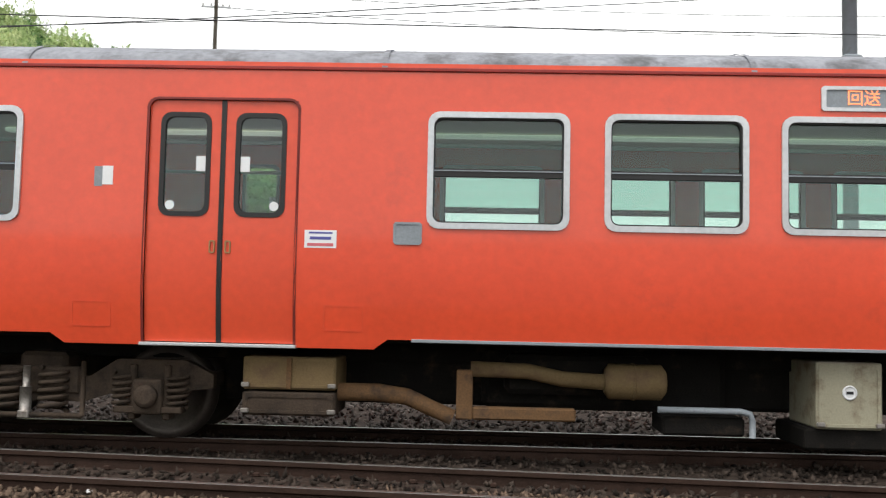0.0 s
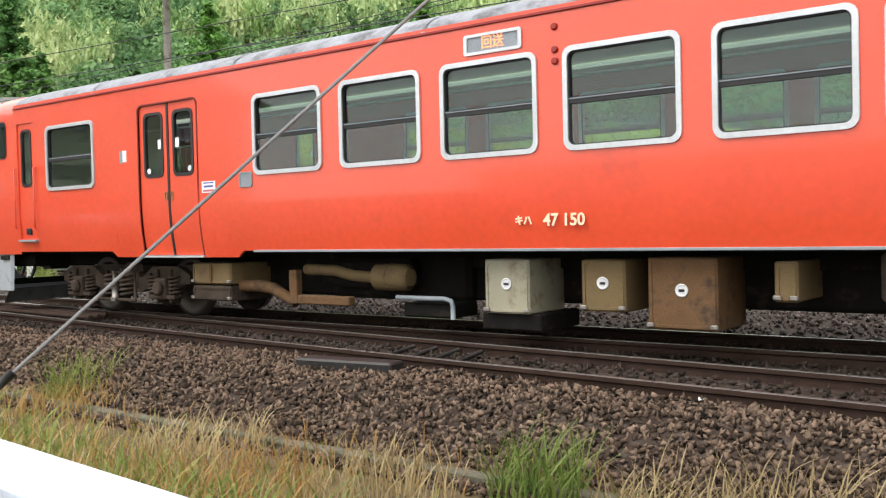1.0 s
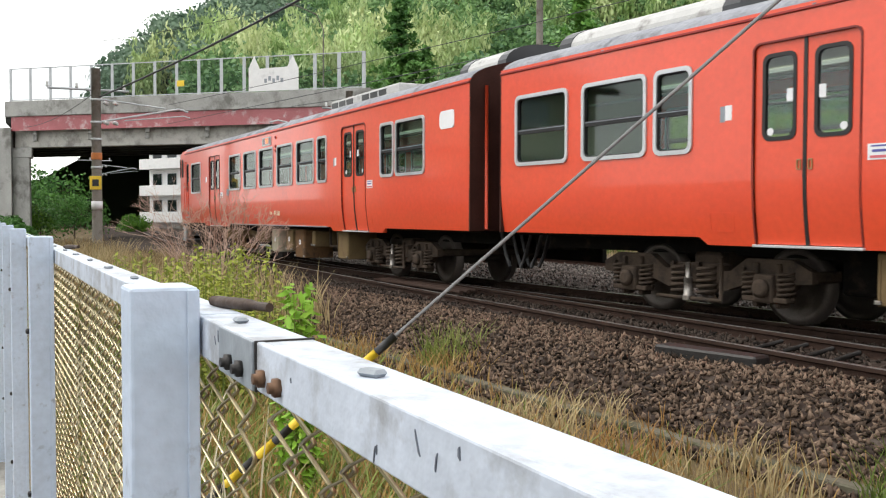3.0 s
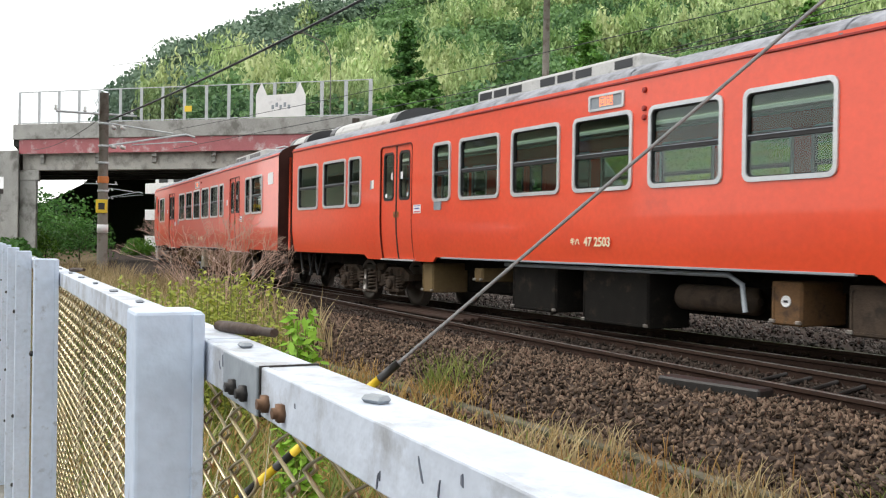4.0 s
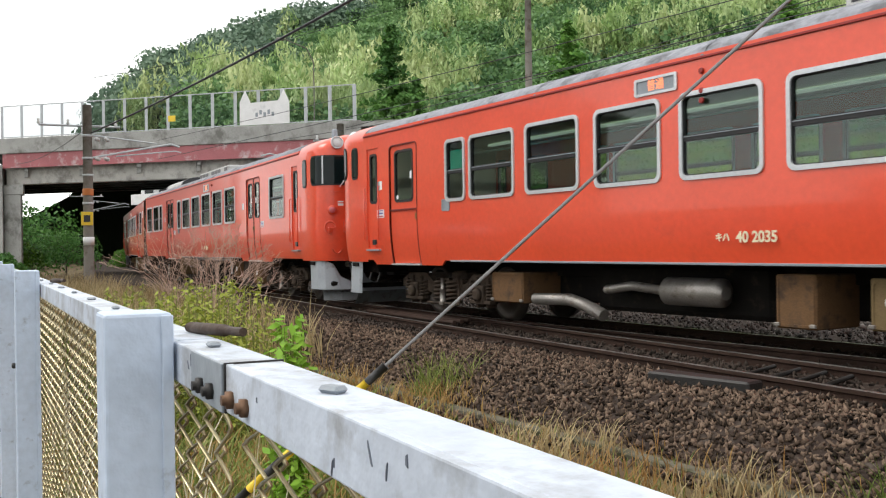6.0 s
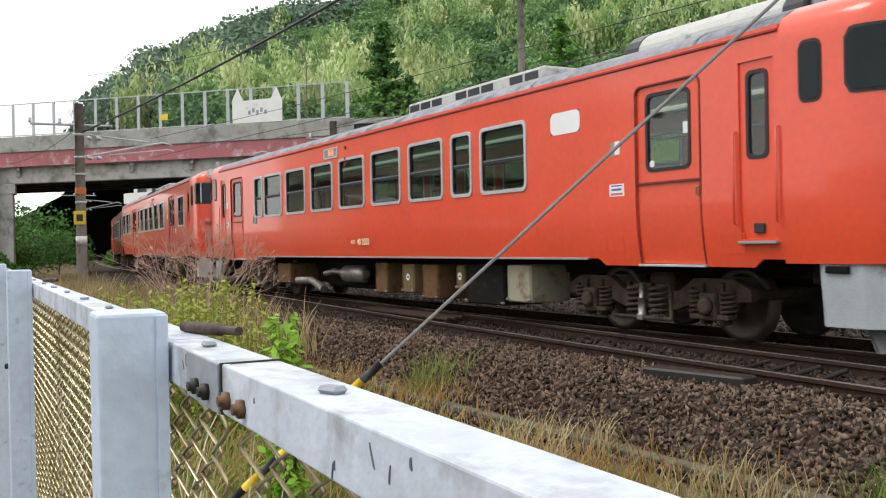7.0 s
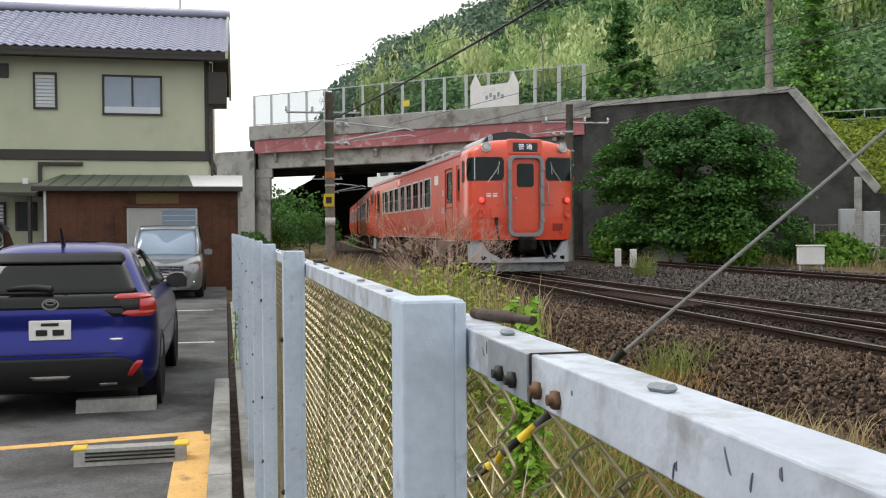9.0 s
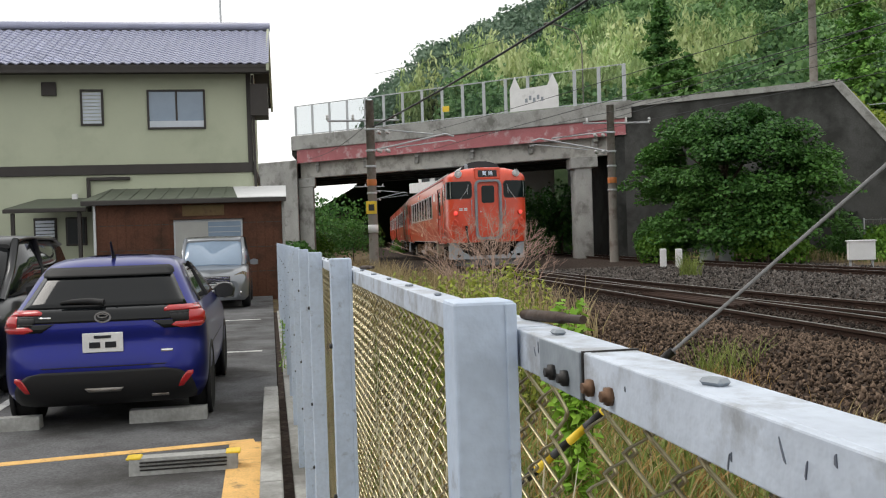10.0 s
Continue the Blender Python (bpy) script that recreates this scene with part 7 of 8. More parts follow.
v, f = cards(P, np.tile(Rw @ np.array((0, -0.5, 0.8)), (len(P), 1)), 0.075, 0.075, rng, 0.55)
tagged(big_mesh("ivy_bank", v, f, M_IVY), "dense yellow-green ivy covering the bank", "ivy", kind="stuff")
bank = part("bank", slab(B(), [(0.3, 2.5), (5.6, 5.95), (9, 5.95), (9, -0.4), (0.3, -0.4)], 8.6, 36, lambda p, q, d: (d, p, q)), mat("bank_grass", (0.16, 0.19, 0.05), 0.95, var=0.4, size=1.0, fine=30, bump=0.6, dirt=(0.3, 0.27, 0.13), dirt_at=0.55, dirt_size=0.6))
bank.matrix_basis = WM
tagged(bank, "grassy earth bank behind the low wall", "bank", kind="structure")


# ---- grass and weeds beside the ballast ----
def grass(name, label, n, place, h, material, seed, width=0.006, lean=0.35):
    """Bent tapering blades, three segments each, as four-cornered strips."""
    rng = np.random.default_rng(seed)
    P = place(rng, n)
    n = len(P)
    t = rng.uniform(0, 6.28, n)
    H = h * rng.uniform(0.45, 1.25, n)
    L = lean * H * rng.uniform(0.2, 1.6, n)
    dx, dy = np.cos(t) * L, np.sin(t) * L
    sx, sy = -np.sin(t + 0.6) * width, np.cos(t + 0.6) * width
    V = np.empty((n, 8, 3))
    for k, (f, w) in enumerate(((0, 1), (0.4, 0.9), (0.75, 0.6), (1.0, 0.12))):
        c = P + np.stack([dx * f ** 2, dy * f ** 2, H * f * (1 - 0.12 * f)], 1)
        o = np.stack([sx * w, sy * w, np.zeros(n)], 1)
        V[:, 2 * k] = c - o
        V[:, 2 * k + 1] = c + o
    F = np.array([(0, 1, 3, 2), (2, 3, 5, 4), (4, 5, 7, 6)])
    ob = big_mesh(name, V.reshape(-1, 3), (F[None] + 8 * np.arange(n)[:, None, None]).reshape(-1, 4), material)
    return tagged(ob, label, "grass", kind="stuff")


def verge(q0, q1, w0, w1, clump=0.0, dens=None):
    def place(rng, n):
        q = rng.uniform(q0, q1, n)
        w = rng.uniform(w0, w1, n)
        if clump:
            c = np.array([noise.noise((a * 0.9, b * 0.9, clump)) for a, b in zip(q, w)])
            ok = c > rng.uniform(-0.3, 0.45, n)
            q, w = q[ok], w[ok]
        pts = np.array([tuple(on_track(a, b)) for a, b in zip(q, w)])
        pts[:, 2] = [-0.52 if b < -4.05 else -0.45 for b in w]
        ok = pts[:, 1] > 0.17 - 0.23 * pts[:, 0] + 0.16
        return pts[ok]
    return place


def spot(x, y, r, z=-0.5):
    def place(rng, n):
        a, d = rng.uniform(0, 6.28, n), r * np.sqrt(rng.uniform(0, 1, n))
        return np.stack([x + d * np.cos(a), y + d * np.sin(a), np.full(n, z)], 1)
    return place


grass("dry_grass", "sparse dry straw-coloured grass beside the ballast", 5200, verge(-5, 16, -7.4, -4.0, 1.3), 0.17, M_GRASSD, 71)
grass("green_grass", "patchy green grass beside the ballast", 7000, verge(-5, 16, -7.6, -4.1, 2.7), 0.16, M_GRASSG, 72)
grass("rusty_weeds", "rust-brown dead weeds beside the ballast", 5000, verge(-5, 16, -6.6, -3.9, 5.1), 0.22, M_GRASSO, 73)
grass("tall_grass", "tall dry grass along the fence", 16000, verge(11, 34, -6.8, -3.7, 3.3), 0.95, M_GRASSD, 74, 0.009)
grass("tall_grass", "tall green grass along the fence", 9000, verge(12, 34, -7.0, -4.0, 4.3), 0.6, M_GRASSG, 75, 0.009)
grass("far_grass", "dry grass beyond the second track", 7000, lambda rng, n: np.array([tuple(on_track(a, b, -0.12)) for a, b in zip(rng.uniform(-15, 42, n), rng.uniform(10.6, 15.5, n))]), 0.35, M_GRASSD, 76, 0.012)
grass("far_grass", "green grass beyond the second track", 5500, lambda rng, n: np.array([tuple(on_track(a, b, -0.12)) for a, b in zip(rng.uniform(-15, 42, n), rng.uniform(11.2, 15.5, n))]), 0.3, M_GRASSG, 77, 0.012)
for k, (x, y, r, h, m_) in enumerate(((-8.2, 6.75, 0.32, 0.7, M_GRASSG), (-7.9, 6.35, 0.45, 0.42, M_GRASSO), (-2.4, 5.4, 0.25, 0.6, M_GRASSG), (-1.4, 5.3, 0.5, 0.5, M_GRASSD), (-3.4, 5.2, 0.45, 0.42, M_GRASSD), (-5.4, 5.6, 0.45, 0.38, M_GRASSD), (-0.6, 5.3, 0.5, 0.55, M_GRASSD), (-21.5, 16.6, 0.25, 0.9, M_GRASSG), (-9.4, 6.0, 0.5, 0.45, M_GRASSO), (-4.4, 4.8, 0.5, 0.4, M_GRASSO))):
    grass("grass_tuft", ("green weed tuft at the ballast's edge", "rusty weed tuft at the ballast's edge", "grass tuft beside the ballast")[min(k, 2)], 230, spot(x, y, r * 1.25, -0.15 if k == 7 else -0.52), h * 0.75, m_, 80 + k, 0.006, 0.5)


def weed_plant(label, x, y, z, h, n, seed, size=0.035, spread=0.14, leaf=None):
    """Upright weed: stalks ringed with pointed leaves."""
    rng = np.random.default_rng(seed)
    t = thing("weed_plant", label, "plant", group="weeds by the fence")
    bm = B()
    P, D = [], []
    for k in range(n):
        a, d = rng.uniform(0, 6.28), spread * math.sqrt(rng.uniform(0, 1))
        bx, by = x + d * math.cos(a), y + d * math.sin(a)
        hh = h * rng.uniform(0.65, 1.1)
        tx, ty = bx + rng.normal(0, 0.05), by + rng.normal(0, 0.05)
        tube(bm, [(bx, by, z), (tx, ty, z + hh)], [0.006, 0.003], 5)
        m = int(hh / 0.02)
        for j in range(m):
            f = j / m
            g = rng.uniform(0, 6.28)
            r = size * 1.2 * (1 - 0.4 * f)
            P.append((bx + (tx - bx) * f + r * math.cos(g), by + (ty - by) * f + r * math.sin(g), z + hh * f + 0.01))
            D.append((0.5 * math.cos(g), 0.5 * math.sin(g), 0.9))
    tagged(part("stem", bm, M_GRASSG, t), kind="stuff")
    v, f = cards(np.array(P), np.array(D), size * 0.45, size, rng, 0.3)
    ob = big_mesh("foliage", v, f, leaf or M_WEED)
    ob.parent = t
    return t


weed_plant("bright green leafy weed beside the fence", -4.8, 2.8, -0.52, 1.27, 24, 91, 0.042, 0.1)
weed_plant("yellow-green leafy weeds behind the fence", -7.6, 3.6, -0.52, 1.35, 90, 92, 0.032, 0.6, M_WEEDY)
weed_plant("yellow-green leafy weeds behind the fence", -9.4, 4.1, -0.52, 1.25, 80, 93, 0.032, 0.6, M_WEEDY)
weed_plant("small green weeds at the fence foot", -2.2, 2.0, -0.52, 0.35, 10, 94, 0.03, 0.3)
weed_plant("small green weeds at the fence foot", -11.4, 2.95, -0.4, 0.75, 12, 95, 0.03, 0.3)


def dry_shrub(label, x, y, z, h, r, n, seed):
    """Leafless shrub: stems that fork three times into fine twigs."""
    rng = np.random.default_rng(seed)
    t = thing("dry_shrub", label, "shrub")
    bm = B()

    def grow(p, d, ln, rad, lev):
        q = p + d * ln * rng.uniform(0.7, 1.2)
        tube(bm, [p, q], [rad, rad * 0.65], 4, cap=False)
        if lev:
            for k in range(3 + (lev < 2)):
                nd = (d + Vector(rng.normal(0, 0.42, 3))).normalized()
                nd.z = abs(nd.z) * 0.8 + 0.15
                grow(q, nd.normalized(), ln * 0.6, rad * 0.6, lev - 1)
    for k in range(n):
        a, dd = rng.uniform(0, 6.28), r * math.sqrt(rng.uniform(0, 1))
        d = Vector((math.cos(a) * 0.3, math.sin(a) * 0.3, 1)).normalized()
        grow(Vector((x + dd * math.cos(a) * 0.7, y + dd * math.sin(a) * 0.7, z)), d, h * 0.42, 0.011, 4)
    part("brushwood", bm, M_TWIG, t)
    return t


dry_shrub("leafless pinkish dry shrub between fence and track", -14.5, 6.85, -0.5, 2.25, 0.6, 11, 101)
dry_shrub("leafless pinkish dry shrub between fence and track", -15.9, 7.3, -0.5, 1.8, 0.5, 6, 102)
dry_shrub("small leafless dry shrub", -18.3, 8.0, -0.5, 1.3, 0.5, 4, 103)


# weeds between the fence and the open verge
def behind_fence(q0, q1, d0, d1):
    def place(rng, n):
        q, d = rng.uniform(q0, q1, n), rng.uniform(d0, d1, n) ** 1.0
        return np.array([(-a, fence_y(-a) + b, -0.52) for a, b in zip(q, d)])
    return place


grass("fence_grass", "dry straw grass tangled behind the fence", 3200, behind_fence(-5, 12, 0.3, 3.2), 0.34, M_GRASSD, 111, 0.007, 0.35)
M_STALK = leafy("bleached_dry_stalks", (0.5, 0.44, 0.3), (0.78, 0.72, 0.56))
grass("dry_stalks", "pale bleached dry stalks leaning behind the mesh", 260, behind_fence(1.0, 9, 0.3, 0.8), 0.95, M_STALK, 114, 0.006, 0.18)
grass("fence_grass", "green grass behind the fence", 11000, behind_fence(-5, 12, 0.15, 3.4), 0.36, M_GRASSG, 112, 0.008, 0.6)
grass("fence_grass", "rust-brown dead weeds behind the fence", 6500, behind_fence(-5, 9, 0.2, 3.4), 0.34, M_GRASSO, 113, 0.007, 0.6)
for k, (x, y, h) in enumerate(((-95, 26, 9), (-91, 19.5, 7), (-106, 29, 11), (-97, 49, 10), (-112, 20, 11))):
    leaf_tree("distant_tree", "dark green tree beyond the bridge", x, y, -0.4, h * 0.78, h * 0.75, h * 0.65, 2400, 0.16, M_TREE, 160 + k, 0.15, 0.05, 14)

# ---- house ----
M_STUCCO = mat("pale_green_stucco", (0.46, 0.49, 0.37), 0.85, var=0.08, size=0.8, fine=50, bump=0.2, dirt=(0.40, 0.43, 0.32), dirt_at=0.62, dirt_size=0.5)
M_TILE = mat("blue_grey_glazed_tile", (0.33, 0.345, 0.46), 0.35, var=0.15, size=2, fine=30, bump=0.1, rand=0.1)
M_TRIM = mat("dark_brown_trim", (0.035, 0.03, 0.027), 0.6, var=0.2, bump=0.1)
M_BROWN = mat("rusty_brown_sheet", (0.105, 0.048, 0.03), 0.7, var=0.3, size=1.2, fine=20, bump=0.15, dirt=(0.055, 0.03, 0.02), dirt_at=0.55, dirt_size=1.3)
M_ROOFSHEET = mat("weathered_sheet_roof", (0.10, 0.115, 0.085), 0.6, var=0.2, bump=0.1)
# pane colour itself carries the pale blue of reflected sky
M_PANE = mat("window_glass_painted_sky", (0.2, 0.27, 0.36), 0.08, var=0.1, bump=0, spec=0.8)
M_PALEB = mat("pale_grey_board", (0.36, 0.36, 0.34), 0.8, var=0.15, size=2, bump=0.1)
M_CGLASS0 = mat("dark_house_glass", (0.03, 0.035, 0.04), 0.08, var=0.1, bump=0, spec=0.4)
M_BLIND = mat("pale_blind", (0.55, 0.6, 0.66), 0.5, var=0.08, bump=0)
HX, HY = Vector((-0.24, -0.971, 0)), Vector((-0.971, 0.24, 0))
HM = Matrix(((HX.x, HY.x, 0, -29.2), (HX.y, HY.y, 0, 6.2), (0, 0, 1, 0), (0, 0, 0, 1)))
house = thing("house", "two-storey pale green stucco house with a grey tiled roof", "house")
part("wall", transformed(box(B(), 0, 13, 0, 7.5, -0.5, 6.5), HM), M_STUCCO, house)


def hbox(name, x0, x1, y0, y1, z0, z1, material, parent=house, bev=0.01, label=""):
    return part(name, transformed(box(B(), x0, x1, y0, y1, z0, z1, bev), HM), material, parent, label)


hbox("storey_band", -0.04, 13.04, -0.06, 0.0, 3.34, 3.64, M_TRIM)
hbox("storey_band", -0.06, 0.0, -0.06, 7.5, 3.34, 3.64, M_TRIM)
hbox("corner_trim", -0.05, 0.1, -0.05, 0.05, 3.64, 6.5, M_TRIM)
hbox("fascia", -0.62, 13.6, -0.78, -0.7, 6.27, 6.5, M_TRIM)
hbox("soffit", -0.6, 13.6, -0.7, 0.0, 6.35, 6.39, M_TRIM)
HU = HM @ Matrix(((1, 0, 0, 0), (0, 1, 0, 0), (0, 0, 0.963, 0.13), (0, 0, 0, 1)))     # the upper storey is a little lower


def hbox_u(name, x0, x1, y0, y1, z0, z1, material, parent=house, bev=0.01):
    return part(name, transformed(box(B(), x0, x1, y0, y1, z0, z1, bev), HU), material, parent)


for x0, x1, z0, z1, two in ((1.39, 2.98, 4.79, 5.91, True), (4.36, 4.9, 4.93, 5.93, False), (8.5, 10.2, 4.79, 5.91, True)):
    w = part("window", transformed(ring(B(), [(x0 - 0.06, z0 - 0.06), (x1 + 0.06, z0 - 0.06), (x1 + 0.06, z1 + 0.06), (x0 - 0.06, z1 + 0.06)], [(x0, z0), (x1, z0), (x1, z1), (x0, z1)], -0.07, 0.05, lambda a, b, d: (a, d, b)), HU), M_TRIM, house, "dark-framed sliding window")
    if two:
        m2 = (x0 + x1) / 2
        part("pane", transformed(box(B(), x0, m2, -0.02, -0.012, z0, z1), HU), M_PANE, w)
        part("pane", transformed(box(B(), m2, x1, -0.035, -0.027, z0, z1), HU), M_PANE, w)
        part("sash", transformed(box(B(), m2 - 0.03, m2 + 0.03, -0.045, 0, z0, z1), HU), M_TRIM, w)
        part("sill_rail", transformed(box(B(), x0, x1, -0.05, -0.036, z0, z0 + 0.2), HU), M_BLIND, w)
    else:
        for k in range(9):
            part("louvre", transformed(box(B(), x0, x1, -0.04, -0.02, z0 + k * 0.11, z0 + k * 0.11 + 0.085), HU), M_BLIND, w)
hbox_u("vent", 5.62, 6.04, -0.08, 0.0, 5.8, 6.22, M_TRIM)
hbox_u("shutter_box", -0.55, -0.02, -0.3, 0.9, 5.1, 6.1, M_TRIM)
part("gable", transformed(slab(B(), [(0.0, 6.49), (7.5, 6.49), (3.6, 8.35)], 0.0, 0.12, lambda a, b, d: (d, a, b)), HU), M_STUCCO, house)
part("barge_board", transformed(slab(B(), [(-0.85, 6.42), (3.6, 8.5), (8.3, 6.4), (8.3, 6.62), (3.6, 8.75), (-0.85, 6.62)], -0.62, -0.54, lambda a, b, d: (d, a, b)), HU), M_STUCCO, house)
hbox_u("down_pipe", -0.14, -0.06, -0.14, -0.06, -0.4, 6.4, M_TRIM)
hbox_u("down_pipe", 4.75, 4.85, -0.12, -0.03, 2.2, 3.2, M_TRIM)
hbox_u("pipe_elbow", 3.6, 4.85, -0.12, -0.03, 3.16, 3.26, M_TRIM)
# roof: boards, then tiles course by course
rf = part("roof", transformed(slab(B(), [(-0.8, 6.52), (3.6, 8.55), (8.2, 6.52), (8.2, 6.62), (3.6, 8.66), (-0.8, 6.62)], -0.6, 13.6, lambda a, b, d: (d, a, b)), HU), M_TRIM, house, "blue-grey glazed tile roof")


def tile_mesh():
    bm = B()
    prev = None
    for k in range(7):
        x = 0.28 * k / 6
        z = 0.028 * math.cos(2 * math.pi * k / 6) + 0.02
        row = [bm.verts.new((x, 0, z + 0.03)), bm.verts.new((x, 0.34, z)), bm.verts.new((x, 0, z - 0.005))]
        if prev:
            bm.faces.new((prev[0], row[0], row[1], prev[1]))
            bm.faces.new((prev[2], row[2], row[0], prev[0]))
        prev = row
    return bm


slope = math.degrees(math.atan2(2.04, 4.4))
joined_bm = B()
for r in range(16):
    y, z = -0.82 + 0.285 * r * math.cos(radians(slope)), 6.62 + 0.285 * r * math.sin(radians(slope))
    for c in range(51):
        x = -0.62 + 0.28 * c
        m = HU @ Matrix.Translation((x, y, z)) @ pose(0, 0, 0, slope)
        if c < 18:
            shared_part("roof_tile", "roof_tile", tile_mesh, M_TILE, rf, m)
        elif c < 34:
            t = tile_mesh()
            bmesh.ops.transform(t, matrix=m, verts=t.verts)
            me = bpy.data.meshes.new("tmp")
            t.to_mesh(me)
            joined_bm.from_mesh(me)
            t.free()
            bpy.data.meshes.remove(me)
rest = part("roof_tiles", joined_bm, M_TILE, rf)
tagged(rest, kind="stuff")
part("ridge", transformed(tube(B(), [(-0.65, 3.6, 8.78), (13.6, 3.6, 8.78)], 0.16, 8), HU), M_TILE, rf)
ant = thing("roof_mast", "thin metal mast on the house roof", "mast")
part("rod", transformed(tube(B(), [(1.0, 3.6, 8.7), (1.0, 3.6, 11.2)], 0.04, 6), HU), M_GALV, ant)

shed = thing("shed", "low rusty brown sheet-metal shed with a flat roof", "shed")
sh = lambda *a, **k: hbox(*a, parent=shed, **k)
sh("wall", -0.9, 4.3, -2.15, -0.1, -0.5, 2.36, M_BROWN, bev=0.0)
for k in range(22):
    sh("rib", -0.88 + k * 0.24, -0.84 + k * 0.24, -2.165, -2.15, -0.45, 2.34, M_BROWN, bev=0.004)
for z in (0.35, 1.05, 1.75):
    sh("seam", -0.9, 4.3, -2.162, -2.15, z, z + 0.02, M_TRIM, bev=0)
sh("corner_strip", -0.94, -0.86, -2.19, -2.14, -0.45, 2.36, M_CONC)
sh("corner_strip", 4.24, 4.31, -2.19, -2.14, -0.45, 2.36, M_ALU)


def lean_roof(owner, outline, z0, z1, y0, material, label="", name="roof"):
    """A sheet sloping from the house wall (y = 0, z1) down to its eave (y = y0, z0)."""
    up = lambda y: z1 + (z0 - z1) * y / y0
    return part(name, transformed(slab(B(), outline, 0.0, 0.05, lambda a, b, d: (a, b, up(b) + d)), HM), material, owner, label)


lean_roof(shed, [(0.35, -2.5), (4.55, -2.5), (4.2, -0.02), (0.6, -0.02)], 2.42, 2.86, -2.5, M_ROOFSHEET, "dull green-grey sheet roof")
lean_roof(shed, [(-1.0, -2.5), (0.345, -2.5), (0.595, -0.02), (-1.0, -0.02)], 2.424, 2.864, -2.5, M_WHITE, "pale bare metal roof sheet", "roof_sheet")
sh("eave_board", -1.0, 4.56, -2.54, -2.5, 2.32, 2.45, M_TRIM)
for k in range(9):
    lean_roof(shed, [(0.75 + 0.42 * k, -2.49), (0.78 + 0.42 * k, -2.49), (0.78 + 0.42 * k, -0.05), (0.75 + 0.42 * k, -0.05)], 2.445, 2.885, -2.5, M_ROOFSHEET, "", "roof_rib")
w = sh("window", 0.25, 2.15, -2.19, -2.15, 0.55, 1.88, M_GALV)
part("pane", transformed(box(B(), 0.3, 1.2, -2.205, -2.19, 1.05, 1.8), HM), M_PANE, w)
part("pane", transformed(box(B(), 1.2, 2.1, -2.215, -2.19, 0.6, 1.82), HM), M_PALEB, w, "pale grey board")
for k in range(4):
    part("slat", transformed(box(B(), 0.32, 1.18, -2.215, -2.206, 1.2 + 0.15 * k, 1.22 + 0.15 * k), HM), M_GALV, w)
sh("window_hood", 0.2, 2.2, -2.3, -2.15, 1.88, 1.93, M_BROWN)
sh("patch_board", 0.75, 1.9, -2.18, -2.152, 1.98, 2.3, M_TANB)
porch = thing("porch", "dark lean-to porch along the house", "porch")
lean_roof(porch, [(4.56, -1.75), (6.75, -1.75), (6.25, -0.02), (4.25, -0.02)], 2.28, 2.62, -1.75, M_ROOFSHEET, "dull green-grey sheet roof")
hbox("eave_board", 4.56, 6.78, -1.8, -1.75, 2.2, 2.31, M_TRIM, porch)
hbox("post", 4.72, 4.82, -1.7, -1.6, -0.4, 2.2, M_TRIM, porch)
hbox("post", 6.5, 6.6, -1.7, -1.6, -0.4, 2.2, M_TRIM, porch)
hbox("vent_cap", 5.1, 5.25, -0.25, -0.1, 2.6, 2.78, M_WHITE, porch)
for x0, x1, louv in ((5.75, 6.4, True), (4.9, 5.5, False)):
    w = hbox("window", x0, x1, -0.05, 0.0, 1.25, 2.1, M_TRIM, porch)
    part("pane", transformed(box(B(), x0 + 0.06, x1 - 0.06, -0.065, -0.05, 1.31, 2.04), HM), M_CGLASS0, w)
    for k in range(7 if louv else 0):
        part("louvre", transformed(box(B(), x0 + 0.06, x1 - 0.06, -0.085, -0.066, 1.32 + k * 0.103, 1.4 + k * 0.103), HM), M_BLIND, w)

# ---- parking lot ----
PZ = -0.36
bm = B()
lot = [(-60, fence_y(-60) - 0.18), (8, fence_y(8) - 0.18), (8, -40), (-60, -40)]
slab(bm, lot, PZ - 0.3, PZ, lambda a, b, d: (a, b, d))
bmesh.ops.recalc_face_normals(bm, faces=bm.faces)
tagged(part("parking_lot", bm, M_ASPH), "worn grey asphalt of a parking lot", "asphalt", kind="structure")
# unseen walls added behind the camera to darken what the car paint reflects
for nm, pts_ in (("boundary_wall_east", ((26.0, -34.0), (26.0, -7.5))), ("boundary_wall_south", ((-45.0, -34.0), (26.0, -34.0)))):
    (xa, ya), (xb, yb) = pts_
    wl_ = part(nm, box(B(), xa - 0.15, xb + 0.15, ya - 0.15, yb + 0.15, PZ - 0.2, 4.6, 0.02), M_CONC)
    tagged(wl_, "unseen concrete wall added to darken reflections in the car paint", "wall", kind="structure")
M_ORANGE = mat("orange_line_paint", (0.72, 0.44, 0.16), 0.7, var=0.2, size=5, fine=60, bump=0.2, dirt=(0.3, 0.2, 0.1), dirt_at=0.62, dirt_size=7)
M_WLINE = mat("white_line_paint", (0.6, 0.6, 0.58), 0.7, var=0.2, size=5, fine=60, bump=0.2, dirt=(0.3, 0.3, 0.3), dirt_at=0.6, dirt_size=7)
kerb = thing("concrete_kerb", "pale concrete kerb blocks along the parking lot", "kerb", kind="structure")
for k in range(5):
    q = 3.2 + k * 1.25
    part("kerb_block", fbox(q, q + 1.23, 0.17, 0.31, PZ - 0.2, PZ + 0.1, 0.012), M_CONC, kerb)
part("soil_strip", fbox(-3, 21, 0.06, 0.17, PZ - 0.2, PZ - 0.03, 0.005), M_BALLAST, kerb)


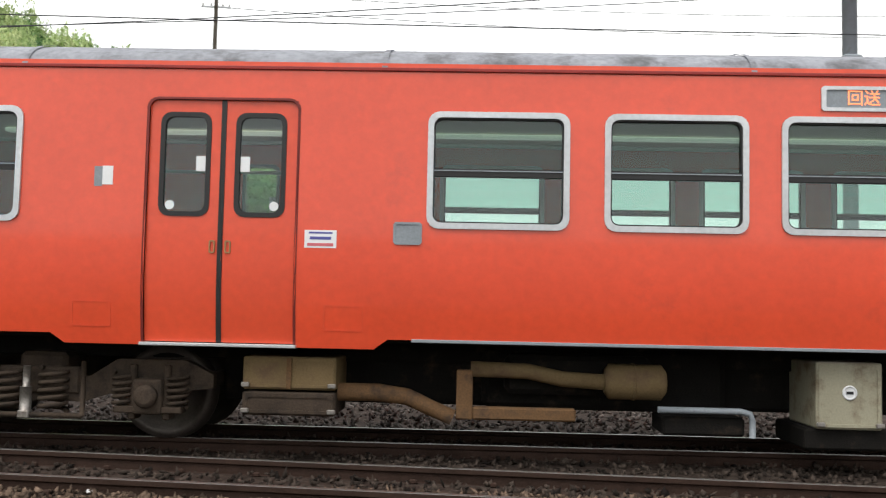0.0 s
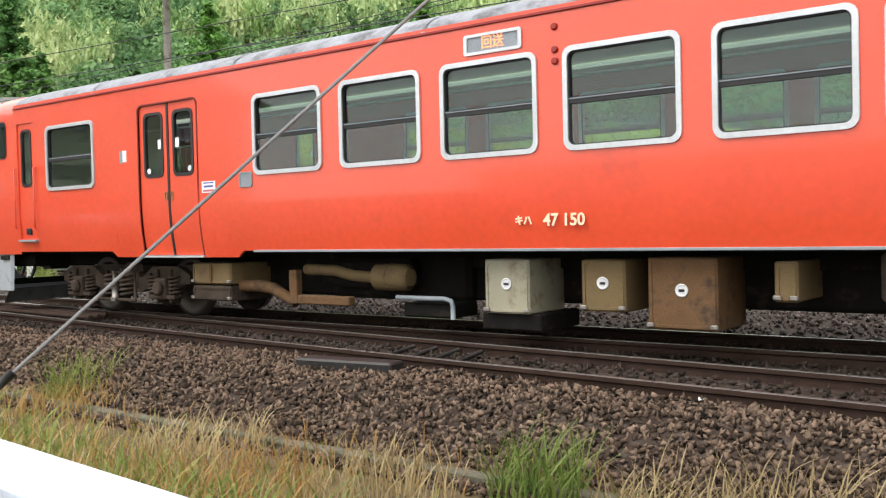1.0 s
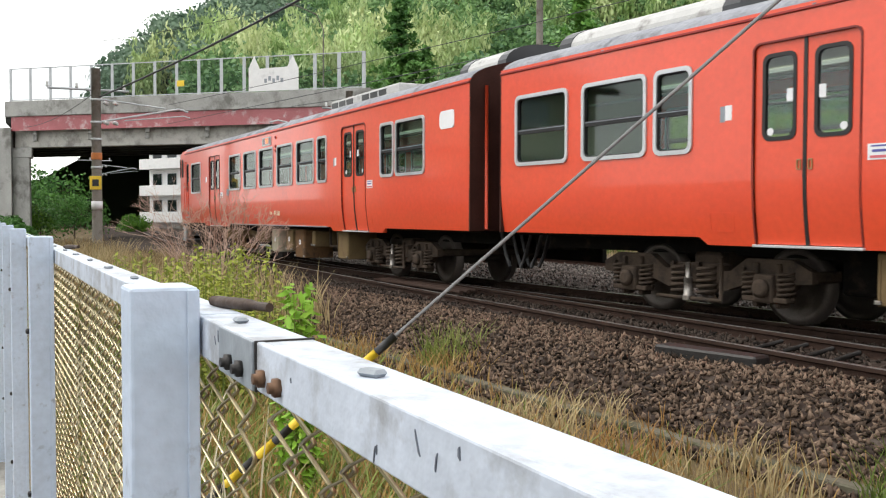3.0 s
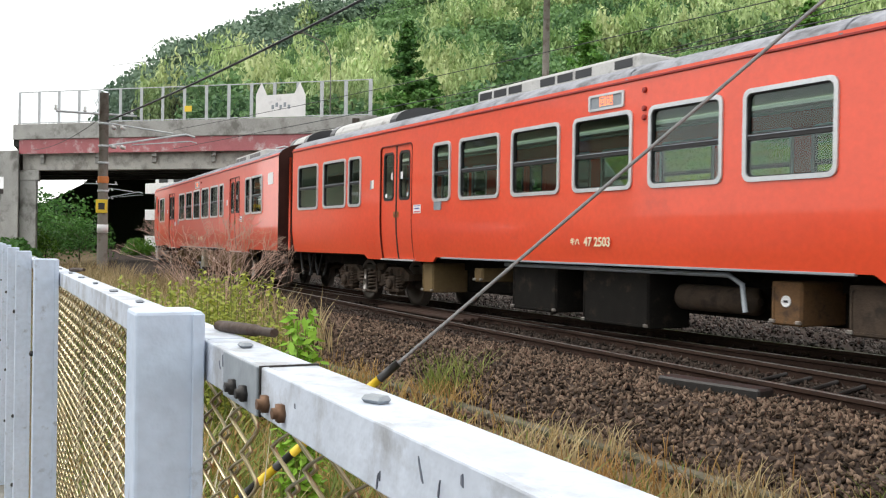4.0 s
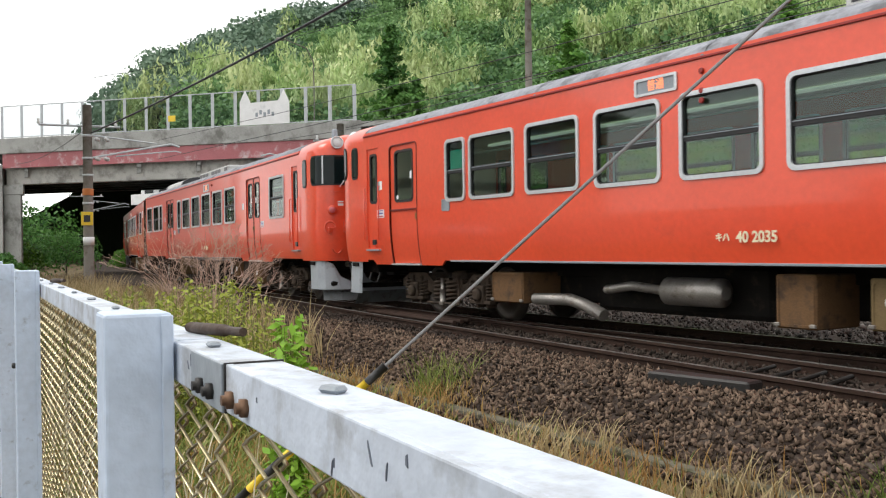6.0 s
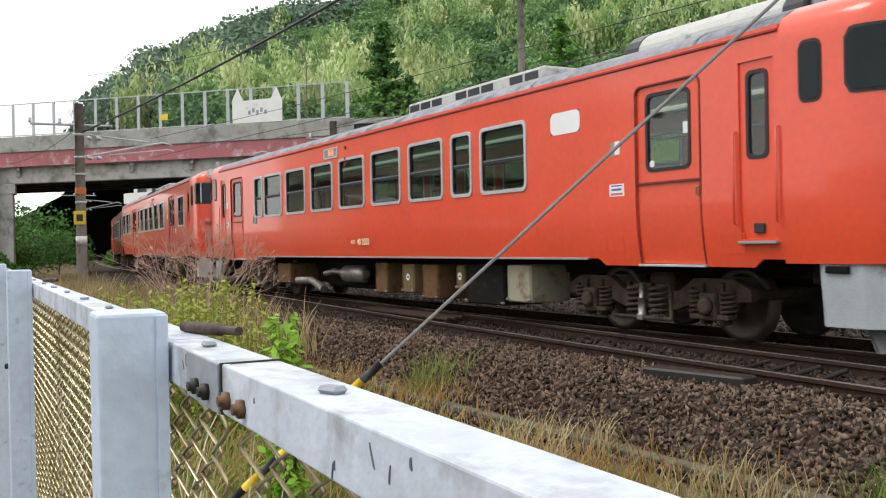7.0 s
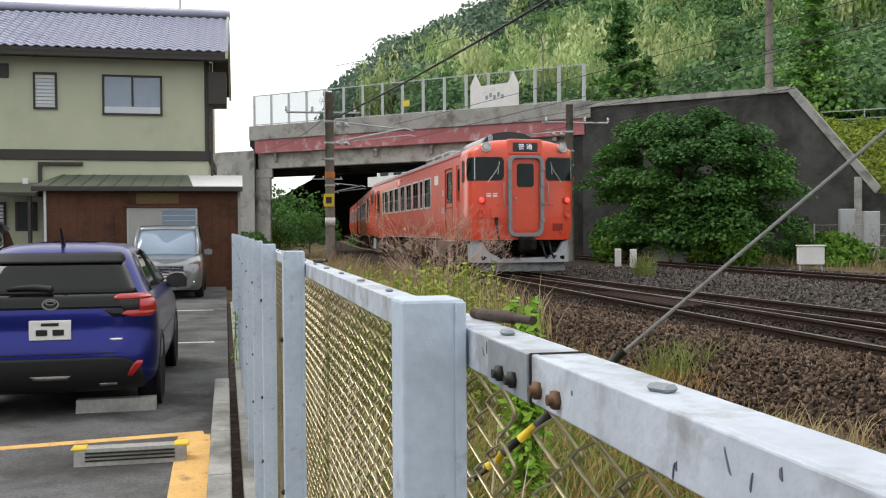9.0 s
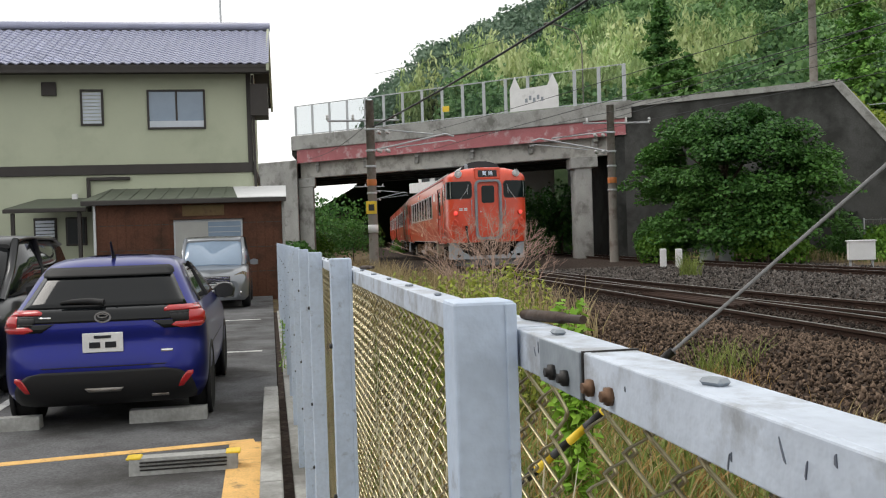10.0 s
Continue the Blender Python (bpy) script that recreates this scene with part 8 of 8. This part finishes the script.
def paint_line(label, a, b, w, material):
    a, b = Vector((*a, PZ)), Vector((*b, PZ))
    d = (b - a).normalized()
    nn = Vector((-d.y, d.x, 0)) * w / 2
    bm = B()
    ps = [a - nn, b - nn, b + nn, a + nn]
    lo = [bm.verts.new(p) for p in ps]
    hi2 = [bm.verts.new(p + Vector((0, 0, 0.004))) for p in ps]
    bm.faces.new(hi2)
    for i in range(4):
        bm.faces.new((lo[i], lo[(i + 1) % 4], hi2[(i + 1) % 4], hi2[i]))
    bmesh.ops.recalc_face_normals(bm, faces=bm.faces)
    tagged(part("parking_line", bm, material), label, "marking", kind="structure")


paint_line("worn orange bay line painted on asphalt", (-7.45, 1.5), (-7.9, -3.5), 0.12, M_ORANGE)
paint_line("worn orange bay line painted on asphalt", (-7.4, 1.42), (-2.5, 0.35), 0.24, M_ORANGE)
paint_line("worn white bay line painted on asphalt", (-13.5, 2.9), (-14.4, 0.0), 0.1, M_WLINE)
paint_line("worn white bay line painted on asphalt", (-19.0, 4.1), (-20.0, 0.8), 0.1, M_WLINE)
paint_line("worn white bay line painted on asphalt", (-9.2, -0.65), (-14.0, 0.4), 0.1, M_WLINE)


def wheel_stop(label, x, y, ang, L=0.62, yellow=False):
    s = thing("wheel_stop", label, "wheel stop", pose(x, y, PZ, 0, 0, ang), group="wheel stops")
    bm = B()
    slab(bm, [(-0.09, 0.0), (0.09, 0.0), (0.06, 0.11), (-0.06, 0.11)], -L / 2, L / 2, lambda a, b, d: (d, a, b))
    part("block", bm, M_CONC, s)
    if yellow:
        for k in (-1, 1):
            part("yellow_cap", box(B(), k * L * 0.46 - 0.05, k * L * 0.46 + 0.05, -0.064, 0.064, 0.1, 0.118, 0.006), M_YEL, s)
        for k in range(3):
            part("slot", box(B(), -L * 0.4, L * 0.4, 0.072 + 0.0, 0.082, 0.03 + 0.025 * k, 0.04 + 0.025 * k), M_BOLTD, s)
            part("slot", box(B(), -L * 0.4, L * 0.4, -0.086, -0.07, 0.03 + 0.025 * k, 0.04 + 0.025 * k), M_BOLTD, s)


wheel_stop("ribbed concrete wheel stop with yellow caps", -6.75, 0.87, 77, 0.72, True)
wheel_stop("plain grey concrete wheel stop behind a tyre", -8.75, 1.02, 77, 0.66)
wheel_stop("plain grey concrete wheel stop behind a tyre", -9.05, -0.35, 77, 0.66)

# ---- cars ----
M_BLUE = mat("metallic_blue_paint", (0.006, 0.012, 0.19), 0.34, 0.8, var=0.06, size=3, fine=200, bump=0, coat=0.6)
M_SILV = mat("silver_car_paint", (0.2, 0.215, 0.235), 0.3, 0.5, var=0.06, size=3, fine=200, bump=0, coat=1.0)
M_BLACKP = mat("black_car_paint", (0.008, 0.009, 0.011), 0.3, 0.0, var=0.06, size=3, fine=200, bump=0, coat=0.3)
M_BPLAST = mat("black_plastic", (0.005, 0.005, 0.006), 0.65, var=0.2, fine=120, bump=0.1)
M_CGLASS = mat("privacy_glass", (0.006, 0.007, 0.008), 0.06, var=0.1, bump=0, spec=0.3)
M_LITE = mat("red_lamp_lens", (0.42, 0.012, 0.015), 0.15, var=0.1, bump=0, coat=0.6)
M_CHROME = mat("chrome", (0.7, 0.7, 0.72), 0.12, 1.0, var=0.05, bump=0)
M_TYRE = mat("tyre_rubber", (0.02, 0.02, 0.021), 0.85, var=0.25, bump=0.3)


def loft(secs, close=True):
    """Skin through cross-sections: each (x, [(y, z), ...]) half profile from the middle below to the middle above, mirrored."""
    bm = B()
    rows = []
    for x, half in secs:
        pts = [(x + (h[2] if len(h) > 2 else 0), h[0], h[1]) for h in half] + [(x + (h[2] if len(h) > 2 else 0), -h[0], h[1]) for h in half[::-1]]
        rows.append([bm.verts.new(p) for p in pts])
    n = len(rows[0])
    for a, b in zip(rows, rows[1:]):
        for i in range(n):
            bm.faces.new((a[i], a[(i + 1) % n], b[(i + 1) % n], b[i])).smooth = True
    if close:
        bm.faces.new(rows[0][::-1])
        bm.faces.new(rows[-1])
    bmesh.ops.recalc_face_normals(bm, faces=bm.faces)
    return bm


def car_wheel():
    bm = B()
    lathe(bm, [(0.2, -0.09), (0.29, -0.1), (0.315, -0.06), (0.315, 0.06), (0.29, 0.1), (0.2, 0.09)], 24)
    bmesh.ops.transform(bm, matrix=pose(0, 0, 0, 90), verts=bm.verts)
    return bm


def car_rim():
    bm = B()
    for s in (-1, 1):
        lathe(bm, [(0.2, 0.05), (0.19, 0.088), (0.16, 0.07), (0.05, 0.08), (0.01, 0.085)], 16, pose(0, 0, 0, 90 * s))
    return bm


def wheels(car, xs, y, z=0.315):
    for x in xs:
        for s in (-1, 1):
            w = shared_part("wheel", "car_wheel", car_wheel, M_TYRE, car, pose(x, s * y, z))
            shared_part("rim", "car_rim", car_rim, M_SILVER, w, Matrix())


def plate(car, x, y, z, fx, w=0.33, h=0.165):
    p = part("licence_plate", box(B(), x - 0.008, x + 0.008, y - w / 2, y + w / 2, z - h / 2, z + h / 2, 0.004), M_WHITE, car, "white licence plate with dark bars")
    for k in range(2):
        part("plate_bar", box(B(), x + fx * 0.009, x + fx * 0.012, y - 0.11 + k * 0.13, y - 0.02 + k * 0.13, z - 0.045, z + 0.005), M_DARK, p)
    part("plate_bar", box(B(), x + fx * 0.009, x + fx * 0.012, y - 0.07, y + 0.07, z + 0.035, z + 0.06), M_DARK, p)


HB = [  # height, rear x, nose x, half width, corner radius
    (0.20, 0.16, 3.80, 0.76, 0.30), (0.30, 0.05, 3.90, 0.82, 0.30), (0.45, 0.01, 3.94, 0.845, 0.32), (0.60, 0.02, 3.92, 0.848, 0.34), (0.74, 0.05, 3.80, 0.845, 0.34),
    (0.86, 0.05, 3.45, 0.84, 0.30), (0.96, 0.07, 3.08, 0.815, 0.28), (1.02, 0.12, 2.95, 0.765, 0.28), (1.10, 0.20, 2.78, 0.722, 0.27), (1.20, 0.30, 2.56, 0.672, 0.26),
    (1.30, 0.40, 2.30, 0.622, 0.26), (1.38, 0.50, 2.08, 0.572, 0.28), (1.43, 0.64, 1.95, 0.51, 0.3), (1.465, 0.86, 1.75, 0.39, 0.3), (1.475, 1.1, 1.5, 0.2, 0.15)]


def hb_at(z):
    """Rear, nose, half width and corner radius of the hatchback's plan at that height."""
    z = min(max(z, HB[0][0]), HB[-1][0])
    for i in range(len(HB) - 1):
        if z <= HB[i + 1][0]:
            break
    t = (z - HB[i][0]) / (HB[i + 1][0] - HB[i][0])
    p0, p1, p2, p3 = (HB[min(max(i + k, 0), len(HB) - 1)] for k in (-1, 0, 1, 2))
    out = []
    for k in range(1, 5):
        m1 = (p2[k] - p0[k]) / (p2[0] - p0[0]) * (p2[0] - p1[0])
        m2 = (p3[k] - p1[k]) / (p3[0] - p1[0]) * (p2[0] - p1[0])
        out.append((2 * t ** 3 - 3 * t * t + 1) * p1[k] + (t ** 3 - 2 * t * t + t) * m1 + (3 * t * t - 2 * t ** 3) * p2[k] + (t ** 3 - t * t) * m2)
    return out


def hb_rear(y, z, d=0.0):
    """A point of the tail's skin at that height, d metres proud."""
    xr, xf, w, r = hb_at(z)
    y = min(max(y, -w), w)
    t = max(0.0, (abs(y) - (w - r)) / r)
    x = xr + 0.05 * (y / w) ** 2 + r * 0.75 * (1 - math.sqrt(max(0.0, 1 - t ** 2.2)))
    return Vector((x - d, y + (d * 0.8 * t if y > 0 else -d * 0.8 * t), z + d * 0.25))


def hb_outline(z, n=22):
    xr, xf, w, r = hb_at(z)
    back = [hb_rear(w * math.sin(math.pi / 2 * (2 * k / n - 1)), z) for k in range(n + 1)]
    side = [Vector((back[-1].x + (xf - 0.5 - back[-1].x) * k / 12, w, z)) for k in range(1, 13)]
    front = [Vector((xf - 0.5 + 0.5 * math.sin(math.pi / 2 * k / 8), w * (0.15 + 0.85 * math.cos(math.pi / 2 * k / 8) ** 0.6), z)) for k in range(1, 9)]
    right = [Vector((p.x, -p.y, p.z)) for p in (side + front)[::-1]]
    return back + side + front + right


def hb_panel(rows, d, n=20):
    """A plate on the tail between heights; rows: height, from y, to y."""
    bm = B()
    top = [[bm.verts.new(hb_rear(a + (b - a) * k / n, z, d)) for k in range(n + 1)] for z, a, b in rows]
    low = [[bm.verts.new(hb_rear(a + (b - a) * k / n, z, -0.02)) for k in range(n + 1)] for z, a, b in rows]
    for g in (top, low):
        for p, q in zip(g, g[1:]):
            for k in range(n):
                bm.faces.new((p[k], p[k + 1], q[k + 1], q[k])).smooth = True
    for e in (0, -1):
        for k in range(n):
            bm.faces.new((top[e][k], top[e][k + 1], low[e][k + 1], low[e][k]))
    for i in range(len(rows) - 1):
        for e in (0, -1):
            bm.faces.new((top[i][e], top[i + 1][e], low[i + 1][e], low[i][e]))
    bmesh.ops.recalc_face_normals(bm, faces=bm.faces)
    return bm


def mirrored(rows, s):
    return [(z, min(s * a, s * b), max(s * a, s * b)) for z, a, b in rows]


def hatchback(m):
    """A small hatchback, rear at x = 0, nose towards +x."""
    car = thing("hatchback_car", "metallic blue hatchback with a black tailgate band and red tail lamps", "car", m)
    bm = B()
    zs = [0.2 + (1.475 - 0.2) * (k / 44) for k in range(45)]
    rows = [[bm.verts.new(p) for p in hb_outline(z)] for z in zs]
    n = len(rows[0])
    for a, b in zip(rows, rows[1:]):
        for i in range(n):
            bm.faces.new((a[i], a[(i + 1) % n], b[(i + 1) % n], b[i])).smooth = True
    bm.faces.new(rows[0][::-1])
    bm.faces.new(rows[-1])
    bmesh.ops.recalc_face_normals(bm, faces=bm.faces)
    part("body", bm, M_BLUE, car)
    half = lambda z: hb_at(z)[2]
    part("rear_window", hb_panel([(z, -half(z) + 0.075, half(z) - 0.075) for z in (1.03, 1.08, 1.14, 1.2, 1.26, 1.32)], 0.006), M_CGLASS, car, "dark tailgate glass")
    part("spoiler", hb_panel([(1.29, -0.53, 0.53), (1.31, -0.55, 0.55), (1.35, -0.535, 0.535), (1.375, -0.5, 0.5)], 0.022), M_BPLAST, car, "black roof edge spoiler")
    band = part("tailgate_band", hb_panel([(0.915, -0.56, 0.56), (0.935, -0.66, 0.66), (0.97, -0.7, 0.7), (1.0, -0.7, 0.7), (1.03, -0.68, 0.68)], 0.012, 30), M_CGLASS, car, "gloss black tailgate band")
    for s in (-1, 1):
        part("band_wing", hb_panel(mirrored([(0.84, 0.5, 0.74), (0.87, 0.46, 0.75), (0.91, 0.4, 0.75)], s), 0.012, 10), M_CGLASS, band)
        lamp = part("tail_lamp", hb_panel(mirrored([(0.835, 0.64, 0.79), (0.86, 0.56, 0.82), (0.89, 0.60, 0.825)], s), 0.015, 10), M_LITE, car, "red tail lamp")
        part("lamp_side", hb_panel(mirrored([(0.88, 0.70, 0.83), (0.95, 0.70, 0.83), (1.01, 0.69, 0.80)], s), 0.016, 10), M_LITE, lamp)
        part("lamp_top", hb_panel(mirrored([(0.985, 0.5, 0.82), (1.01, 0.5, 0.815), (1.03, 0.54, 0.76)], s), 0.014, 10), M_LITE, lamp)
        part("lamp_core", hb_panel(mirrored([(0.89, 0.58, 0.70), (0.94, 0.55, 0.70), (0.98, 0.55, 0.70)], s), 0.013, 8), M_BPLAST, lamp)
        part("rear_reflector", hb_panel(mirrored([(0.33, 0.60, 0.64), (0.38, 0.62, 0.68), (0.43, 0.65, 0.72), (0.46, 0.68, 0.72)], s), 0.024, 4), M_LITE, car)
        win = [(1.03, 0.62, 2.72), (1.1, 0.66, 2.6), (1.2, 0.76, 2.4), (1.3, 0.9, 2.18), (1.37, 1.05, 2.0)]
        bm = B()
        g = [[bm.verts.new((x0 + (x1 - x0) * k / 10, s * (half(z) + 0.004), z)) for k in range(11)] for z, x0, x1 in win]
        for p, q in zip(g, g[1:]):
            for k in range(10):
                bm.faces.new((p[k], p[k + 1], q[k + 1], q[k])).smooth = True
        bmesh.ops.recalc_face_normals(bm, faces=bm.faces)
        bmesh.ops.solidify(bm, geom=list(bm.faces), thickness=0.006)
        sw = part("side_window", bm, M_CGLASS, car, "dark side glass")
        part("pillar", tube(B(), [(1.62, s * (half(1.03) + 0.004), 1.03), (1.62, s * (half(1.2) + 0.004), 1.2), (1.62, s * (half(1.38) + 0.004), 1.38)], 0.022, 6), M_BPLAST, sw)
        part("sill_line", tube(B(), [(0.75 + 0.4 * k, s * (half(0.62) + 0.0), 0.62) for k in range(6)], 0.006, 5), M_BPLAST, car)
        mir = part("door_mirror", loft([(2.45, [(0.0, 0.95), (0.08, 0.97), (0.1, 1.05), (0.06, 1.1), (0.0, 1.11)]), (2.52, [(0.0, 0.94), (0.1, 0.96), (0.12, 1.05), (0.08, 1.11), (0.0, 1.12)]), (2.66, [(0.0, 0.98), (0.04, 0.99), (0.05, 1.04), (0.03, 1.07), (0.0, 1.08)])]), M_BLACKP, car)
        mir.location = (0, s * 0.9, 0)
        for x in (0.72, 3.2):
            part("wheel_arch", transformed(lathe(B(), [(0.35, -0.02), (0.35, 0.02), (0.3, 0.02), (0.3, -0.02)], 24), Matrix.Translation((x, s * 0.835, 0.315)) @ pose(0, 0, 0, 90)), M_BPLAST, car)
    part("tailgate_gap", hb_panel([(0.535, -0.5, 0.5), (0.545, -0.52, 0.52)], 0.003), M_BPLAST, car)
    part("rear_bumper", hb_panel([(0.2, -0.72, 0.72), (0.26, -0.74, 0.74), (0.34, -0.73, 0.73), (0.42, -0.7, 0.7), (0.48, -0.62, 0.62), (0.505, -0.5, 0.5)], 0.02, 26), M_BPLAST, car, "black plastic lower bumper")
    part("bumper_trim", hb_panel([(0.32, -0.13, 0.13), (0.355, -0.16, 0.16)], 0.03, 6), M_SILVER, car)
    part("exhaust_tip", hb_panel([(0.25, -0.52, -0.38), (0.275, -0.52, -0.38)], 0.03, 4), M_SILVER, car)
    bm = B()
    tube(bm, [hb_rear(0.0, 1.07, 0.03), hb_rear(0.12, 1.085, 0.03), hb_rear(0.26, 1.085, 0.03), hb_rear(0.36, 1.075, 0.03)], [0.03, 0.03, 0.022, 0.012], 8)
    part("tail_wiper", bm, M_BPLAST, car)
    c = hb_rear(0, 0.955, 0.012)
    part("badge", ring(B(), [(0.07 * math.cos(k * 0.393), 0.05 * math.sin(k * 0.393)) for k in range(16)], [(0.055 * math.cos(k * 0.393), 0.036 * math.sin(k * 0.393)) for k in range(16)], 0, 0.012, lambda a, b, d: (c.x - d, a, c.z + b)), M_CHROME, car, "chrome oval badge")
    part("badge_bar", ring(B(), [(0.045 * math.cos(k * 0.785), 0.02 * math.sin(k * 0.785) + 0.012) for k in range(8)], [(0.034 * math.cos(k * 0.785), 0.011 * math.sin(k * 0.785) + 0.012) for k in range(8)], 0, 0.012, lambda a, b, d: (c.x - d, a, c.z + b)), M_CHROME, car)
    part("aerial", tube(B(), [(0.75, 0, 1.45), (0.66, 0, 1.53), (0.6, 0, 1.6)], [0.02, 0.012, 0.008], 6), M_BPLAST, car)
    part("model_mark", hb_panel([(0.64, -0.57, -0.47), (0.665, -0.57, -0.47)], 0.006, 4), M_CHROME, car)
    part("model_mark", hb_panel([(0.955, 0.42, 0.52), (0.968, 0.42, 0.52)], 0.016, 4), M_CHROME, car)
    plate(car, 0.018, 0.0, 0.745, -1)
    wheels(car, (0.72, 3.2), 0.75)
    return car


def minivan(m, paint, label, dark_face=True):
    """A one-box minivan, nose at x = 0 facing -x."""
    car = thing("minivan_car", label, "car", m)
    low = []
    for x, w, zb, zt in ((0.0, 0.6, 0.28, 0.66), (0.08, 0.74, 0.22, 0.78), (0.3, 0.82, 0.2, 0.9), (0.8, 0.845, 0.2, 1.02), (1.5, 0.85, 0.2, 1.06), (3.0, 0.85, 0.2, 1.06), (4.0, 0.84, 0.22, 1.06), (4.2, 0.76, 0.3, 1.0)):
        zm = zb + (zt - zb) * 0.5
        low.append((x, [(0.0, zb), (w * 0.9, zb), (w * 0.98, zb + 0.08), (w, zm), (w, zm + 0.12), (w * 0.97, zt - 0.05), (w * 0.88, zt), (0.0, zt + 0.03)]))
    part("body", loft(low), paint, car)
    cab_ = []
    for x, wb, wt, zb, zt in ((0.72, 0.7, 0.66, 0.98, 1.03), (1.0, 0.76, 0.66, 1.02, 1.3), (1.4, 0.79, 0.66, 1.04, 1.6), (1.9, 0.8, 0.68, 1.05, 1.68), (3.2, 0.8, 0.68, 1.05, 1.68), (4.0, 0.78, 0.66, 1.05, 1.6), (4.18, 0.72, 0.6, 1.0, 1.3)):
        cab_.append((x, [(0.0, zb - 0.03), (wb, zb - 0.03), (wb * 0.98, zb + (zt - zb) * 0.4), (wt, zt - 0.03), (wt * 0.85, zt), (0.0, zt + 0.02)]))
    part("greenhouse", loft(cab_), M_PANE if paint is M_SILV else M_CGLASS, car, "sky-reflecting window glass")
    rf_ = []
    for x, w, z in ((1.38, 0.66, 1.62), (1.6, 0.69, 1.69), (2.0, 0.71, 1.72), (3.4, 0.71, 1.72), (4.05, 0.67, 1.64)):
        rf_.append((x, [(0.0, z - 0.03), (w * 0.96, z - 0.05), (w, z - 0.03), (w * 0.93, z), (0.0, z + 0.02)]))
    part("roof", loft(rf_), paint, car)
    for s in (-1, 1):
        part("front_pillar", tube(B(), [(0.75, s * 0.7, 1.0), (1.1, s * 0.72, 1.32), (1.5, s * 0.68, 1.66)], 0.045, 8), paint, car)
        part("middle_pillar", tube(B(), [(2.3, s * 0.8, 1.05), (2.3, s * 0.69, 1.68)], 0.045, 6), M_BPLAST, car)
        part("headlamp", slab(B(), [(s * 0.42, 0.66), (s * 0.76, 0.7), (s * 0.8, 0.86), (s * 0.7, 0.88), (s * 0.42, 0.76)], -0.02, 0.3, lambda a, b, d: (d + 0.08 + 0.5 * max(0, abs(a) - 0.5), a, b)), M_CHROME, car, "clear headlamp")
        mm = part("door_mirror", loft([(1.15, [(0.0, 1.0), (0.09, 1.02), (0.1, 1.12), (0.0, 1.15)]), (1.3, [(0.0, 1.02), (0.07, 1.04), (0.07, 1.1), (0.0, 1.12)])]), paint, car)
        mm.location = (0, s * 0.96, 0)
        part("fog_lamp", lathe(B(), [(0.06, 0), (0.06, 0.03), (0.03, 0.04)], 12, Matrix.Translation((0.06, s * 0.62, 0.38)) @ pose(0, 0, 0, 0, -90)), M_CHROME, car)
    g = part("grille", box(B(), -0.02, 0.1, -0.42, 0.42, 0.62, 0.78, 0.02), M_BPLAST, car)
    for k in range(4):
        part("grille_bar", box(B(), -0.03, 0.0, -0.4, 0.4, 0.64 + k * 0.035, 0.655 + k * 0.035, 0.003), M_CHROME, g)
    part("lower_intake", box(B(), -0.025, 0.1, -0.5, 0.5, 0.3, 0.42, 0.02), M_BPLAST, car)
    plate(car, -0.03, 0.0, 0.52, -1)
    wheels(car, (0.85, 3.5), 0.75)
    return car


CAR_ANG = math.degrees(math.atan2(0.225, -0.974))
hatchback(pose(-8.55, 0.47, PZ, 0, 0, CAR_ANG))
minivan(pose(-22.4, 3.72, PZ, 0, 0, CAR_ANG), M_SILV, "silver minivan parked before the brown shed")
minivan(pose(-10.83, -1.23, PZ, 0, 0, CAR_ANG), M_BLACKP, "black minivan parked beside the blue hatchback")


# ---- what moves ----
def run_at(t):
    """The train's run at t seconds, by a smooth curve through RUN."""
    for i in range(len(RUN) - 1):
        if t <= RUN[i + 1][0] + 1e-6:
            break
    def slope(j):
        a, b = max(j - 1, 0), min(j + 1, len(RUN) - 1)
        return (RUN[b][1] - RUN[a][1]) / (RUN[b][0] - RUN[a][0])
    (t0, s0), (t1, s1) = RUN[i], RUN[i + 1]
    h = t1 - t0
    k = (t - t0) / h
    return (2 * k ** 3 - 3 * k * k + 1) * s0 + (k ** 3 - 2 * k * k + k) * h * slope(i) + (-2 * k ** 3 + 3 * k * k) * s1 + (k ** 3 - k * k) * h * slope(i + 1)


def car_pose(mid, t):
    q = run_at(t) - mid
    a, b = on_track(q + 7.0), on_track(q - 7.0)
    d = b - a
    c = (a + b) / 2
    return pose(c.x, c.y, 0, 0, 0, math.degrees(math.atan2(d.y, d.x)))


def motions():
    for car, mid in CARS:
        walk(car, [(k / 4, car_pose(mid, k / 4)) for k in range(41)])
    for w, x in WHEELS:
        rows = []
        for k in range(151):
            t = k / 15
            turn = -math.degrees((run_at(t) - run_at(0)) / 0.435)
            rows.append((t, pose(x, 0, 0.43, 0, turn, 0)))
        walk(w, rows)


motions()
